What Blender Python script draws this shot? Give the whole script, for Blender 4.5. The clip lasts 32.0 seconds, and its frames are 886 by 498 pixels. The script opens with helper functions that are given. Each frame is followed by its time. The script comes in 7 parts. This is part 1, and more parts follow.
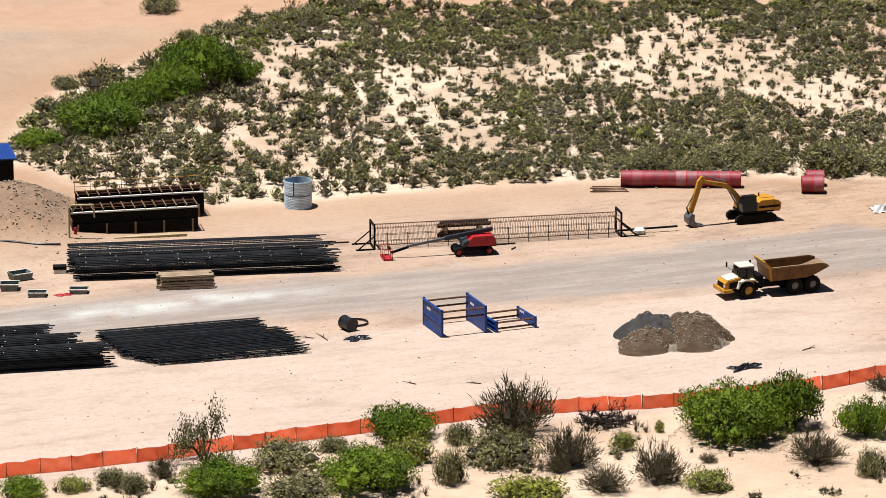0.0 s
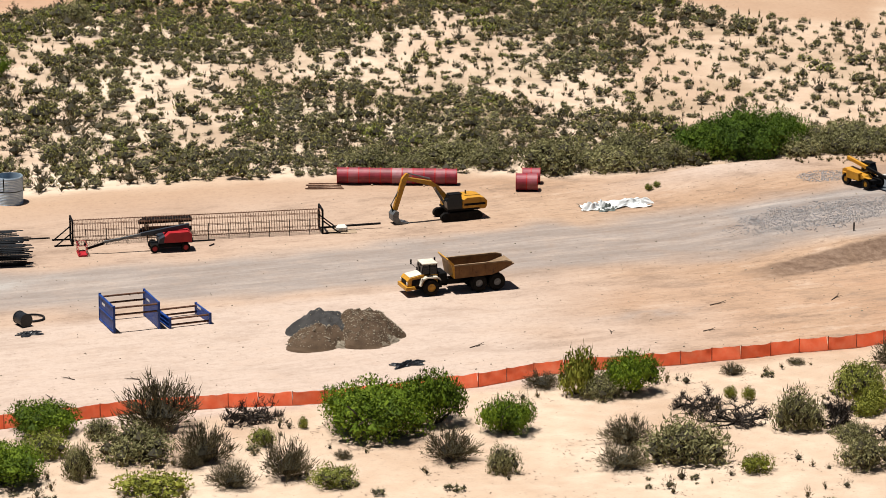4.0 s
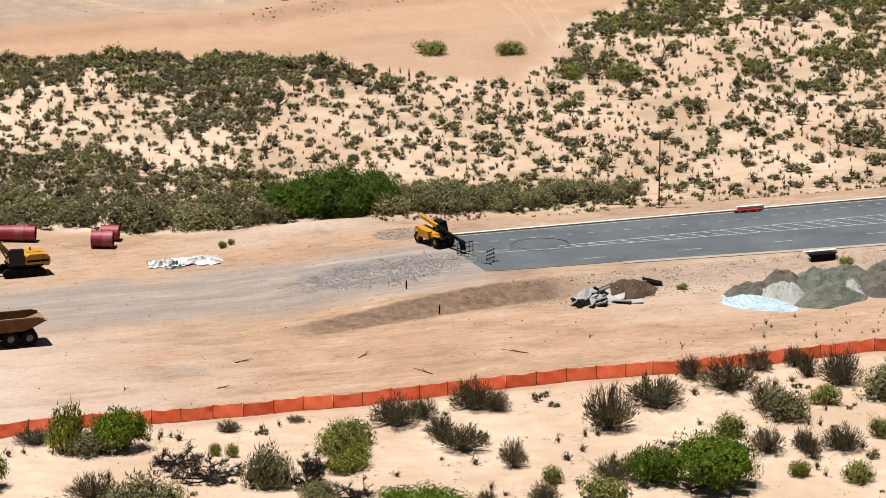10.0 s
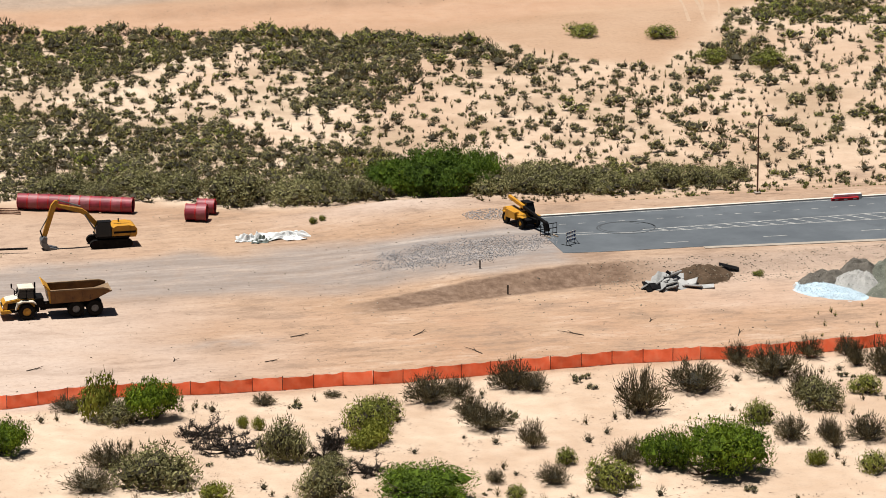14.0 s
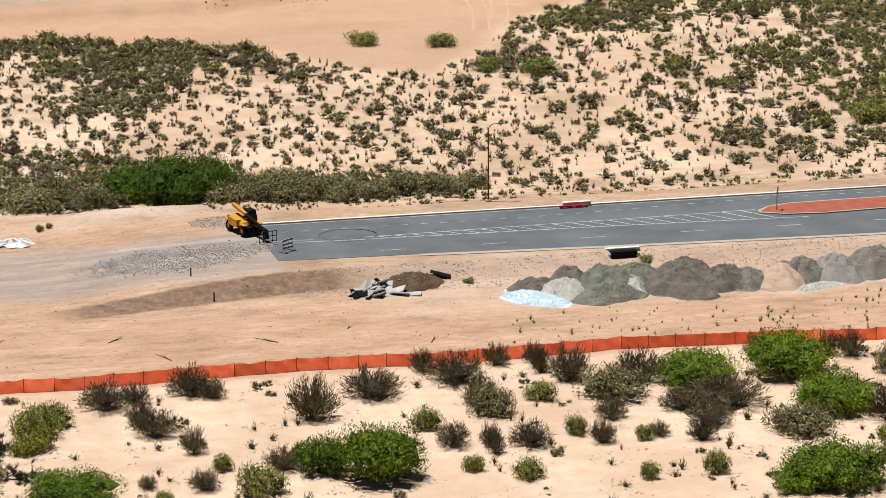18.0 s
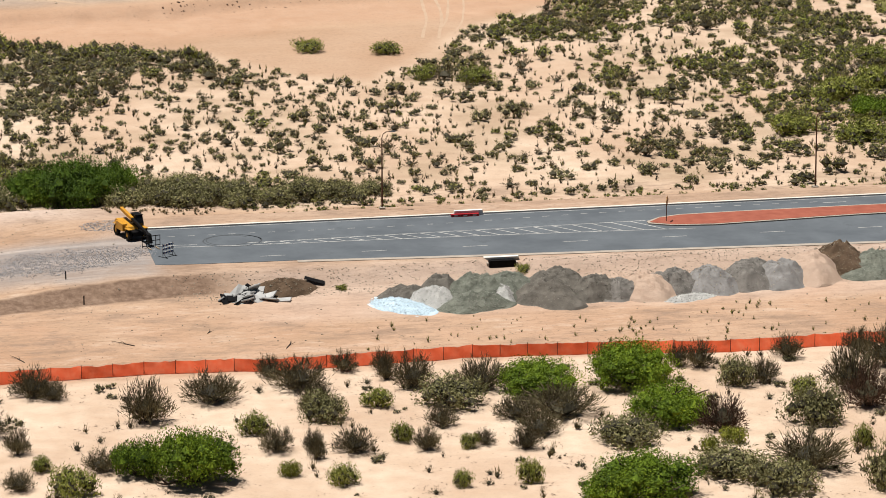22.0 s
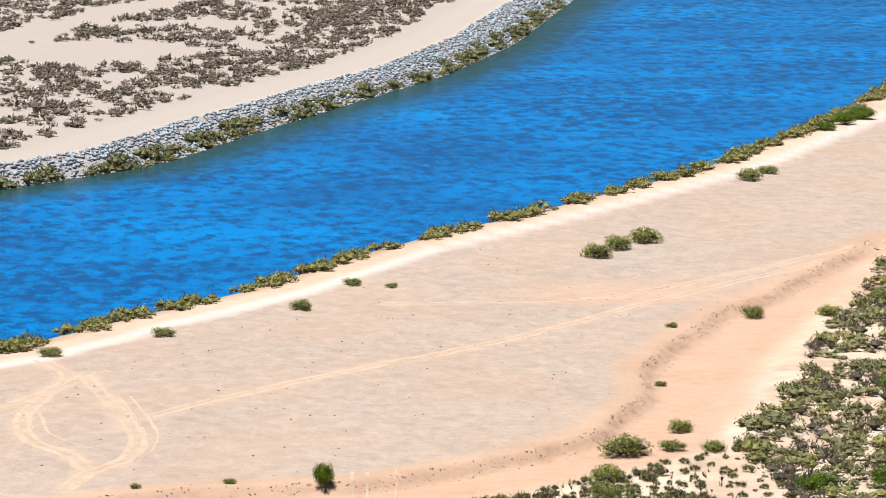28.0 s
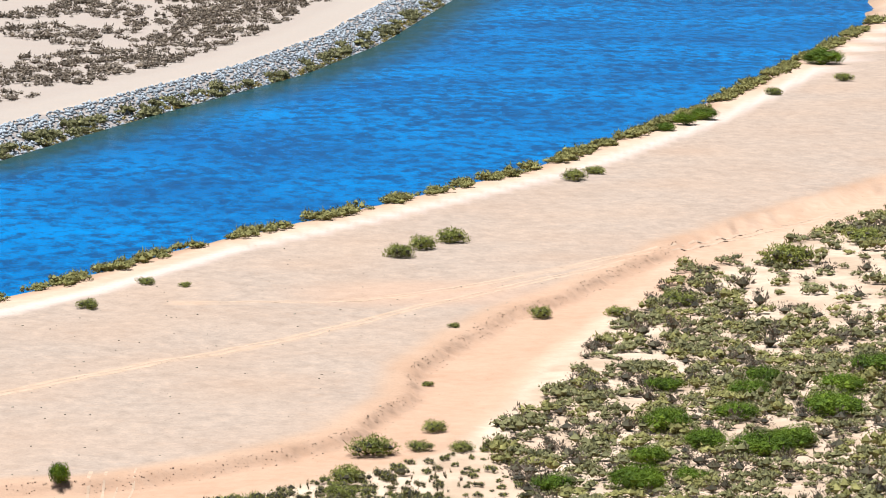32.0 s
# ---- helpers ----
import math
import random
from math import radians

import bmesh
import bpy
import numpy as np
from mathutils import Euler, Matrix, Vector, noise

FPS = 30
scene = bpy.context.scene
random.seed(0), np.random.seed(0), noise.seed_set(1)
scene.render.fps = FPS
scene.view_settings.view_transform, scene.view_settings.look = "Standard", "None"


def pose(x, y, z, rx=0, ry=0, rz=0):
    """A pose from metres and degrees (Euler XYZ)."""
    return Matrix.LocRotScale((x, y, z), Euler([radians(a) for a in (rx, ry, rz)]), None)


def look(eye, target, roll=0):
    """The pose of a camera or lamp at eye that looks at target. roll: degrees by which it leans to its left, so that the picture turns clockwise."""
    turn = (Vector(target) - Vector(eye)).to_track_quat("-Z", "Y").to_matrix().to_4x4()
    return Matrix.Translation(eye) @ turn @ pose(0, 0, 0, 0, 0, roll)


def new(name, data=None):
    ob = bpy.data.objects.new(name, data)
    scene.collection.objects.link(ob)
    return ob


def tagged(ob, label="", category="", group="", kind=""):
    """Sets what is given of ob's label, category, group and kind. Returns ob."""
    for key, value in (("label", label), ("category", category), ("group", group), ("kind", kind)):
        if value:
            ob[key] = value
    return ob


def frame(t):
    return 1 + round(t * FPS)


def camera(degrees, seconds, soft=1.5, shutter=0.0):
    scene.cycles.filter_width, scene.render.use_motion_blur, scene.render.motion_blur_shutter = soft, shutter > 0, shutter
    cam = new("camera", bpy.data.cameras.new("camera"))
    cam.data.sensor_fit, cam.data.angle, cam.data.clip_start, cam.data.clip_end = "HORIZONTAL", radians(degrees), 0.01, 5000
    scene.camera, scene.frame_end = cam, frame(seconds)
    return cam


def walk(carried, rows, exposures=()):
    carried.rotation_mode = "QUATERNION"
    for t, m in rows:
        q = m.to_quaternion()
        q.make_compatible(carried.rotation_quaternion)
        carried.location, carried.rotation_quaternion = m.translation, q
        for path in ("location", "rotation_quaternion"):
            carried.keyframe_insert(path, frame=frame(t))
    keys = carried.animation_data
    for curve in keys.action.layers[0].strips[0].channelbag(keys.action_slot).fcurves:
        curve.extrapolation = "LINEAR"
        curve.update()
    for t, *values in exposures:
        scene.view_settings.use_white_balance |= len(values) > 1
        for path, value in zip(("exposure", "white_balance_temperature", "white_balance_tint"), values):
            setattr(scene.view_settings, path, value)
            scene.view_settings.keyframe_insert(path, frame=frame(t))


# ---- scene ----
cam = camera(12.0, 32.0, soft=0.6)

PATH = [
    (0, (-239.22, -408.99, 124.12), (-102.46, -47.853, 19.83), -0.07),
    (0.5, (-234.76, -410.64, 124.04), (-98.222, -49.457, 19.642), -0.08),
    (1, (-230.33, -412.31, 123.99), (-94.244, -50.977, 19.474), -0.07),
    (1.5, (-225.9, -414.01, 123.94), (-90.074, -52.591, 19.405), -0.02),
    (2, (-221.48, -415.74, 123.93), (-86.13, -54.19, 19.247), -0.05),
    (2.5, (-217.1, -417.51, 123.96), (-81.954, -55.876, 19.281), 0.05),
    (3, (-212.76, -419.29, 124.01), (-78.185, -57.472, 19.25), -0.04),
    (3.5, (-208.46, -421.09, 124.08), (-74.181, -59.205, 19.167), -0.00),
    (5.5, (-191.42, -428.38, 124.29), (-58.765, -64.715, 23.55), -0.01),
    (6, (-187.16, -430.19, 124.31), (-55.093, -66.005, 24.681), -0.01),
    (6.5, (-182.85, -431.93, 124.31), (-51.151, -67.411, 25.405), 0.00),
    (7, (-178.53, -433.58, 124.35), (-47.299, -68.901, 25.4), -0.05),
    (7.5, (-174.18, -435.21, 124.4), (-42.707, -70.598, 25.535), 0.01),
    (8, (-169.82, -436.85, 124.49), (-38.478, -72.271, 25.336), 0.05),
    (8.5, (-165.45, -438.52, 124.57), (-33.698, -74.009, 25.701), 0.07),
    (9, (-161.12, -440.18, 124.66), (-29.226, -75.705, 25.854), 0.07),
    (9.5, (-156.79, -441.84, 124.77), (-24.876, -77.402, 25.844), 0.12),
    (10, (-152.47, -443.52, 124.86), (-21.844, -78.733, 25.526), 0.11),
    (10.5, (-148.1, -445.25, 124.95), (-20.522, -79.509, 25.173), 0.11),
    (11, (-143.69, -447.04, 125.02), (-20.033, -80.077, 24.778), 0.07),
    (11.5, (-139.25, -448.84, 125.06), (-19.815, -80.611, 24.357), 0.12),
    (12, (-134.79, -450.6, 125.09), (-20.266, -80.879, 24.153), 0.03),
    (12.5, (-130.31, -452.31, 125.13), (-21.225, -81.024, 23.901), 0.07),
    (13, (-125.83, -453.91, 125.2), (-22.771, -80.931, 23.9), -0.01),
    (13.5, (-121.37, -455.44, 125.27), (-24.048, -80.855, 24.186), 0.02),
    (15.5, (-103.69, -461.36, 125.34), (-13.174, -85.064, 24.295), -0.03),
    (16, (-99.22, -462.77, 125.39), (-8.765, -86.419, 24.489), -0.05),
    (16.5, (-94.64, -464.1, 125.48), (-4.187, -87.721, 24.715), -0.02),
    (17, (-90.0, -465.39, 125.57), (0.277, -88.913, 25.0), -0.04),
    (17.5, (-85.33, -466.64, 125.66), (4.895, -90.106, 25.24), -0.09),
    (18, (-80.7, -467.87, 125.72), (9.345, -91.264, 25.44), -0.15),
    (18.5, (-76.09, -469.11, 125.8), (13.986, -92.469, 25.667), -0.05),
    (19, (-71.51, -470.37, 125.87), (18.386, -93.677, 25.751), -0.15),
    (19.5, (-66.95, -471.64, 125.95), (23.212, -94.918, 26.204), -0.10),
    (20, (-62.44, -472.92, 126.02), (27.689, -96.201, 26.218), -0.03),
    (20.5, (-57.93, -474.19, 126.08), (32.018, -97.437, 26.237), -0.06),
    (21, (-53.41, -475.45, 126.13), (31.028, -97.404, 26.361), -0.11),
    (21.5, (-48.86, -476.68, 126.18), (28.565, -97.099, 26.577), -0.08),
    (22, (-44.26, -477.88, 126.23), (27.331, -97.144, 26.649), -0.09),
    (22.5, (-39.6, -479.02, 126.33), (26.033, -97.203, 26.775), -0.08),
    (23, (-34.93, -480.1, 126.45), (26.159, -97.555, 26.826), -0.12),
    (23.5, (-30.29, -481.12, 126.58), (27.72, -97.867, 27.845), -0.07),
    (24, (-25.69, -482.08, 126.69), (29.94, -97.368, 32.329), -0.15),
    (24.5, (-21.07, -482.94, 126.8), (32.557, -96.637, 37.956), -0.12),
    (25, (-16.43, -483.74, 126.86), (35.48, -95.89, 43.9), -0.03),
    (25.5, (-11.78, -484.45, 126.92), (38.332, -95.089, 50.171), -0.07),
    (26, (-7.18, -485.05, 127.02), (41.095, -94.266, 56.62), -0.08),
    (26.5, (-2.67, -485.56, 127.13), (43.784, -93.467, 63.052), -0.08),
    (28.5, (14.92, -487.23, 127.56), (61.174, -93.523, 74.128), -0.07),
    (29, (19.41, -487.73, 127.62), (66.152, -94.109, 73.989), 0.01),
    (29.5, (24.01, -488.32, 127.67), (71.184, -94.788, 73.775), 0.06),
    (30, (28.7, -489.0, 127.73), (76.297, -95.515, 73.804), 0.15),
    (30.5, (33.43, -489.74, 127.8), (81.32, -96.296, 73.861), 0.15),
    (31, (38.16, -490.53, 127.88), (86.313, -97.101, 74.078), 0.21),
    (31.5, (42.87, -491.35, 127.95), (91.238, -97.971, 73.989), 0.16),
    (32, (47.57, -492.18, 128.03), (96.067, -98.853, 73.808), 0.16),
]
walk(cam, [(t, look(eye, target, roll)) for t, eye, target, roll in PATH],
     [(0.0, 0.76, 6300, 10), (5.0, 0.67, 6500, 10), (23.0, 0.64, 6500, 10), (24.0, 0.60, 6500, 10), (25.0, 0.46, 6600, 10), (26.0, 0.56, 6500, 10), (26.6, 0.72, 6350, 10), (28.5, 1.06, 5850, 8), (32.0, 1.08, 5850, 8)])

# ---------------- world, sun, exposure ----------------
SUN_FROM = Vector((-0.22, 0.06, 1.0)).normalized()
wd = bpy.data.worlds.new("sky")
scene.world = wd
wd.use_nodes = True
_wn = wd.node_tree.nodes
_sky = _wn.new("ShaderNodeTexSky")
_sky.sky_type = "NISHITA"
_sky.sun_disc = False
_sky.sun_elevation = math.asin(SUN_FROM.z)
_sky.sun_rotation = math.atan2(SUN_FROM.x, SUN_FROM.y)
_wn["Background"].inputs["Strength"].default_value = 0.018
wd.node_tree.links.new(_sky.outputs[0], _wn["Background"].inputs["Color"])
sun = new("sun", bpy.data.lights.new("sun", "SUN"))
sun.data.energy = 5.0
sun.data.angle = radians(0.53)
sun.data.color = (1.0, 0.955, 0.89)
sun.matrix_world = look((0, 0, 300), Vector((0, 0, 300)) - SUN_FROM)


# ---------------- materials ----------------
def nodes_of(name):
    m = bpy.data.materials.new(name)
    m.use_nodes = True
    nt = m.node_tree
    return m, nt, nt.nodes["Principled BSDF"]


def link(nt, a, b):
    nt.links.new(a, b)


def tex(nt, scale, detail=4, coords="Object", rough=0.6, stretch=None):
    co = nt.nodes.new("ShaderNodeTexCoord")
    n = nt.nodes.new("ShaderNodeTexNoise")
    n.inputs["Scale"].default_value = scale
    n.inputs["Detail"].default_value = detail
    n.inputs["Roughness"].default_value = rough
    src = co.outputs[coords]
    if stretch:
        mp = nt.nodes.new("ShaderNodeMapping")
        mp.inputs["Scale"].default_value = stretch
        link(nt, src, mp.inputs[0])
        src = mp.outputs[0]
    link(nt, src, n.inputs["Vector"])
    return n.outputs["Fac"]


def ramp(nt, fac, stops):
    r = nt.nodes.new("ShaderNodeValToRGB")
    e = r.color_ramp.elements
    while len(e) < len(stops):
        e.new(0.5)
    for k, (p, c) in enumerate(stops):
        e[k].position, e[k].color = p, (*c, 1)
    link(nt, fac, r.inputs[0])
    return r.outputs[0]


def mixc(nt, fac, a, b, mode="MIX"):
    m = nt.nodes.new("ShaderNodeMix")
    m.data_type, m.blend_type = "RGBA", mode
    for sock, v in ((m.inputs[0], fac), (m.inputs[6], a), (m.inputs[7], b)):
        if isinstance(v, (int, float)):
            sock.default_value = v
        elif isinstance(v, tuple):
            sock.default_value = (*v, 1)
        else:
            link(nt, v, sock)
    return m.outputs[2]


def math_n(nt, op, a, b=0.0):
    m = nt.nodes.new("ShaderNodeMath")
    m.operation = op
    m.use_clamp = True
    for sock, v in ((m.inputs[0], a), (m.inputs[1], b)):
        if isinstance(v, (int, float)):
            sock.default_value = v
        else:
            link(nt, v, sock)
    return m.outputs[0]


def attr(nt, name):
    a = nt.nodes.new("ShaderNodeAttribute")
    a.attribute_name = name
    return a.outputs["Fac"]


def bump(nt, bsdf, fac, strength, dist):
    b = nt.nodes.new("ShaderNodeBump")
    b.inputs["Strength"].default_value = strength
    b.inputs["Distance"].default_value = dist
    link(nt, fac, b.inputs["Height"])
    link(nt, b.outputs[0], bsdf.inputs["Normal"])


def plain(name, dark, light, scale=3.0, rough=0.7, metal=0.0, bmp=0.0, spots=None, stretch=None, gloss=0.3):
    """A surface with grain and larger stains between two colours; spots adds a third colour in patches."""
    m, nt, b = nodes_of(name)
    big, fine = tex(nt, scale, 4, stretch=stretch), tex(nt, scale * 9, 3, stretch=stretch)
    c = ramp(nt, big, [(0.3, dark), (0.7, light)])
    c = mixc(nt, math_n(nt, "MULTIPLY", fine, 0.35), c, dark)
    if spots:
        p = ramp(nt, tex(nt, scale * 2.3, 6, rough=0.75), [(0.56, (0, 0, 0)), (0.66, (1, 1, 1))])
        c = mixc(nt, p, c, spots)
    link(nt, c, b.inputs["Base Color"])
    b.inputs["Roughness"].default_value = rough
    b.inputs["Specular IOR Level"].default_value = gloss
    b.inputs["Metallic"].default_value = metal
    if bmp:
        bump(nt, b, fine, 0.5, bmp)
    return m


def leafy(name, dark, mid, light, scale=0.45, thin=0.15):
    """Foliage and twigs: tone changes from plant to plant and from leaf to leaf."""
    m, nt, b = nodes_of(name)
    geo = nt.nodes.new("ShaderNodeNewGeometry")
    big = tex(nt, scale, 2)
    info = nt.nodes.new("ShaderNodeObjectInfo")
    f = math_n(nt, "ADD", math_n(nt, "MULTIPLY", geo.outputs["Random Per Island"], 0.32), math_n(nt, "MULTIPLY", big, 0.7))
    f = math_n(nt, "ADD", f, math_n(nt, "MULTIPLY", info.outputs["Random"], 0.12))
    c = ramp(nt, f, [(0.3, dark), (0.58, mid), (0.85, light)])
    link(nt, c, b.inputs["Base Color"])
    b.inputs["Roughness"].default_value = 0.75
    b.inputs["Specular IOR Level"].default_value = 0.2
    tr = nt.nodes.new("ShaderNodeBsdfTranslucent")
    link(nt, c, tr.inputs[0])
    mx = nt.nodes.new("ShaderNodeMixShader")
    mx.inputs[0].default_value = thin
    link(nt, b.outputs[0], mx.inputs[1])
    link(nt, tr.outputs[0], mx.inputs[2])
    link(nt, mx.outputs[0], nt.nodes["Material Output"].inputs[0])
    return m


def ground_material():
    m, nt, b = nodes_of("desert_ground")
    big, mid, fine = tex(nt, 0.035, 5), tex(nt, 0.35, 5), tex(nt, 3.0, 4)
    sand = ramp(nt, big, [(0.3, (0.285, 0.175, 0.108)), (0.7, (0.375, 0.265, 0.185))])
    sand = mixc(nt, math_n(nt, "MULTIPLY", mid, 0.35), sand, (0.2576, 0.1736, 0.1204))
    pale = ramp(nt, mid, [(0.25, (0.42, 0.322, 0.238)), (0.7, (0.6, 0.5, 0.395))])
    grey = ramp(nt, tex(nt, 0.5, 7, stretch=(0.1, 1.0, 1), rough=0.7), [(0.3, (0.15, 0.132, 0.122)), (0.5, (0.215, 0.192, 0.18)), (0.7, (0.32, 0.282, 0.255))])
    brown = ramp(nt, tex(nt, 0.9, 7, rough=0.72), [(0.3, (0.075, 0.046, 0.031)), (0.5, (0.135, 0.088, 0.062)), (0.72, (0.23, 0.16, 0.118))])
    gravel = ramp(nt, tex(nt, 0.3, 8, stretch=(1.0, 0.7, 1), rough=0.75), [(0.3, (0.21, 0.165, 0.132)), (0.55, (0.285, 0.225, 0.18)), (0.75, (0.36, 0.275, 0.21))])
    litter = ramp(nt, mid, [(0.3, (0.1904, 0.1344, 0.084)), (0.7, (0.3136, 0.2352, 0.1568))])
    orange = ramp(nt, mid, [(0.3, (0.336, 0.2, 0.128)), (0.7, (0.392, 0.256, 0.176))])
    rutc = ramp(nt, mid, [(0.3, (0.37, 0.25, 0.165)), (0.7, (0.44, 0.315, 0.22))])
    c = mixc(nt, attr(nt, "pale"), sand, pale)
    edge = math_n(nt, "ADD", math_n(nt, "SUBTRACT", mid, 0.5), 0.0)
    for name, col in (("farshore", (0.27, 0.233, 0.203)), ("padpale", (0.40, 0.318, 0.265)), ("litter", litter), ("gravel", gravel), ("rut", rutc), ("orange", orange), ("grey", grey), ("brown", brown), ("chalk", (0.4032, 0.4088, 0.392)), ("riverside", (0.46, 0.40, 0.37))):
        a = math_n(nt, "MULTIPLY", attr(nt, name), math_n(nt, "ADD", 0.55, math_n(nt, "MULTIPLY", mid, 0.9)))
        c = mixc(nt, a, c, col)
    mot = tex(nt, 0.16, 7, stretch=(0.6, 1.3, 1), rough=0.76)
    mt = attr(nt, "tracks")
    c = mixc(nt, math_n(nt, "MULTIPLY", ramp(nt, mot, [(0.5, (0, 0, 0)), (0.64, (1, 1, 1))]), math_n(nt, "MULTIPLY", mt, 0.8)), c, (0.19, 0.132, 0.098))
    c = mixc(nt, math_n(nt, "MULTIPLY", ramp(nt, mot, [(0.34, (1, 1, 1)), (0.46, (0, 0, 0))]), math_n(nt, "MULTIPLY", mt, 0.5)), c, (0.46, 0.36, 0.285))
    # thin scratches and ripples of dragged earth
    sc = tex(nt, 1.5, 8, stretch=(0.35, 1.0, 1), rough=0.8)
    c = mixc(nt, math_n(nt, "MULTIPLY", ramp(nt, sc, [(0.55, (0, 0, 0)), (0.64, (1, 1, 1))]), math_n(nt, "MULTIPLY", mt, 0.75)), c, (0.15, 0.10, 0.07))
    # wheel tracks and drag marks, long and thin
    tr = tex(nt, 0.5, 5, stretch=(0.12, 1.6, 1), rough=0.7)
    trf = math_n(nt, "MULTIPLY", ramp(nt, tr, [(0.5, (0, 0, 0)), (0.68, (1, 1, 1))]), math_n(nt, "MULTIPLY", attr(nt, "tracks"), 0.32))
    c = mixc(nt, trf, c, (0.19, 0.118, 0.074))
    st = tex(nt, 1.1, 6, stretch=(0.2, 1.4, 1), rough=0.78)
    stf = math_n(nt, "MULTIPLY", ramp(nt, st, [(0.54, (0, 0, 0)), (0.72, (1, 1, 1))]), math_n(nt, "MULTIPLY", attr(nt, "tracks"), 0.28))
    c = mixc(nt, stf, c, (0.47, 0.365, 0.275))
    sp = ramp(nt, tex(nt, 0.22, 6, rough=0.8), [(0.60, (0, 0, 0)), (0.70, (1, 1, 1))])
    c = mixc(nt, math_n(nt, "MULTIPLY", sp, math_n(nt, "MULTIPLY", attr(nt, "tracks"), 0.65)), c, (0.16, 0.11, 0.078))
    dots = ramp(nt, tex(nt, 1.6, 2, rough=0.5), [(0.70, (0, 0, 0)), (0.75, (1, 1, 1))])
    c = mixc(nt, math_n(nt, "MULTIPLY", dots, 0.55), c, (0.1344, 0.0952, 0.0644))
    grit = ramp(nt, tex(nt, 1.4, 9, rough=0.85), [(0.47, (0, 0, 0)), (0.66, (1, 1, 1))])
    c = mixc(nt, math_n(nt, "MULTIPLY", grit, 0.3), c, (0.15, 0.102, 0.07))
    link(nt, c, b.inputs["Base Color"])
    b.inputs["Roughness"].default_value = 0.95
    b.inputs["Specular IOR Level"].default_value = 0.1
    bump(nt, b, math_n(nt, "ADD", math_n(nt, "MULTIPLY", mid, 0.7), math_n(nt, "MULTIPLY", fine, 0.3)), 0.6, 0.22)
    return m


def water_material():
    m, nt, b = nodes_of("river_water")
    # the sky's blue, dark ripple streaks and glints are painted into the base colour
    flow = tex(nt, 0.012, 4)
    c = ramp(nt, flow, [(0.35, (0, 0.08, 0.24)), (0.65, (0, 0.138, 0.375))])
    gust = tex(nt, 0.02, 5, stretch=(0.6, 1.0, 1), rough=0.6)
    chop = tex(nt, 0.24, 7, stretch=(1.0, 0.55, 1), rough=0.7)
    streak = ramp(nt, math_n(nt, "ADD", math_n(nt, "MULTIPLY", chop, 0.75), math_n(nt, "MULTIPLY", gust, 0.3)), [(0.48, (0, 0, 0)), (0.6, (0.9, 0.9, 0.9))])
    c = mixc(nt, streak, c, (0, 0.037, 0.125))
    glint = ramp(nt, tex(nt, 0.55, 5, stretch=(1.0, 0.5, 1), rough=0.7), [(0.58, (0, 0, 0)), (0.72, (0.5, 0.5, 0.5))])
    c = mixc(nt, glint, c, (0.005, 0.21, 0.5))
    # far edge: shallow water and the bank's reflected green, both painted as dark colour
    sh = math_n(nt, "MULTIPLY", attr(nt, "shallow_reflection"), math_n(nt, "ADD", 0.5, chop))
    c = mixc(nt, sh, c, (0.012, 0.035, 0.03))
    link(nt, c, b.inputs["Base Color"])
    b.inputs["Roughness"].default_value = 0.18
    b.inputs["IOR"].default_value = 1.33
    b.inputs["Specular IOR Level"].default_value = 0.06
    bump(nt, b, tex(nt, 0.6, 5, rough=0.62), 0.5, 0.2)
    return m


GROUND = ground_material()
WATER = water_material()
ASPHALT = plain("asphalt", (0.058, 0.067, 0.077), (0.098, 0.110, 0.122), 0.18, 0.8, spots=(0.066, 0.075, 0.084))
CONCRETE = plain("concrete", (0.2352, 0.2016, 0.168), (0.3248, 0.2856, 0.2408), 0.8, 0.9)
SKID = plain("tyre_mark", (0.035, 0.039, 0.043), (0.058, 0.065, 0.072), 0.8, 0.8)
LINE = plain("road_paint", (0.22, 0.22, 0.21), (0.46, 0.455, 0.43), 0.9, 0.7)
NET = leafy("orange_net", (0.85, 0.13, 0.05), (0.95, 0.19, 0.085), (0.95, 0.29, 0.16), 0.9, 0.5)
POSTM = plain("rusty_post", (0.0336, 0.0196, 0.014), (0.0896, 0.0392, 0.0252), 3.0, 0.8)
SCRUB = leafy("scrub_leaves", (0.05, 0.048, 0.013), (0.165, 0.154, 0.046), (0.30, 0.272, 0.092))
SAGE = leafy("grey_green_leaves", (0.05, 0.049, 0.02), (0.165, 0.155, 0.064), (0.30, 0.278, 0.122))
LIME = leafy("yellow_green_leaves", (0.05, 0.055, 0.006), (0.17, 0.18, 0.022), (0.30, 0.30, 0.05))
PALEGREEN = leafy("pale_olive_leaves", (0.05, 0.05, 0.018), (0.13, 0.125, 0.05), (0.22, 0.21, 0.09))
DEEPGREEN = leafy("deep_green_leaves", (0.013, 0.028, 0.002), (0.045, 0.085, 0.004), (0.11, 0.165, 0.01), 0.6)
RUSTY = leafy("rusty_twigs", (0.02, 0.011, 0.007), (0.065, 0.038, 0.024), (0.15, 0.09, 0.06))
BROOM = leafy("brush_twigs", (0.026, 0.022, 0.012), (0.09, 0.074, 0.038), (0.2, 0.165, 0.085))
KERB = plain("white_kerb_concrete", (0.40, 0.36, 0.315), (0.56, 0.52, 0.47), 0.8, 0.9)
GREEN = leafy("mesquite_leaves", (0.018, 0.036, 0.002), (0.082, 0.132, 0.005), (0.2, 0.265, 0.014), 0.6)
OLIVE = leafy("creosote_leaves", (0.055, 0.064, 0.010), (0.18, 0.196, 0.036), (0.32, 0.32, 0.068))
STRAW = leafy("straw", (0.12, 0.085, 0.02), (0.33, 0.25, 0.06), (0.5, 0.39, 0.11))
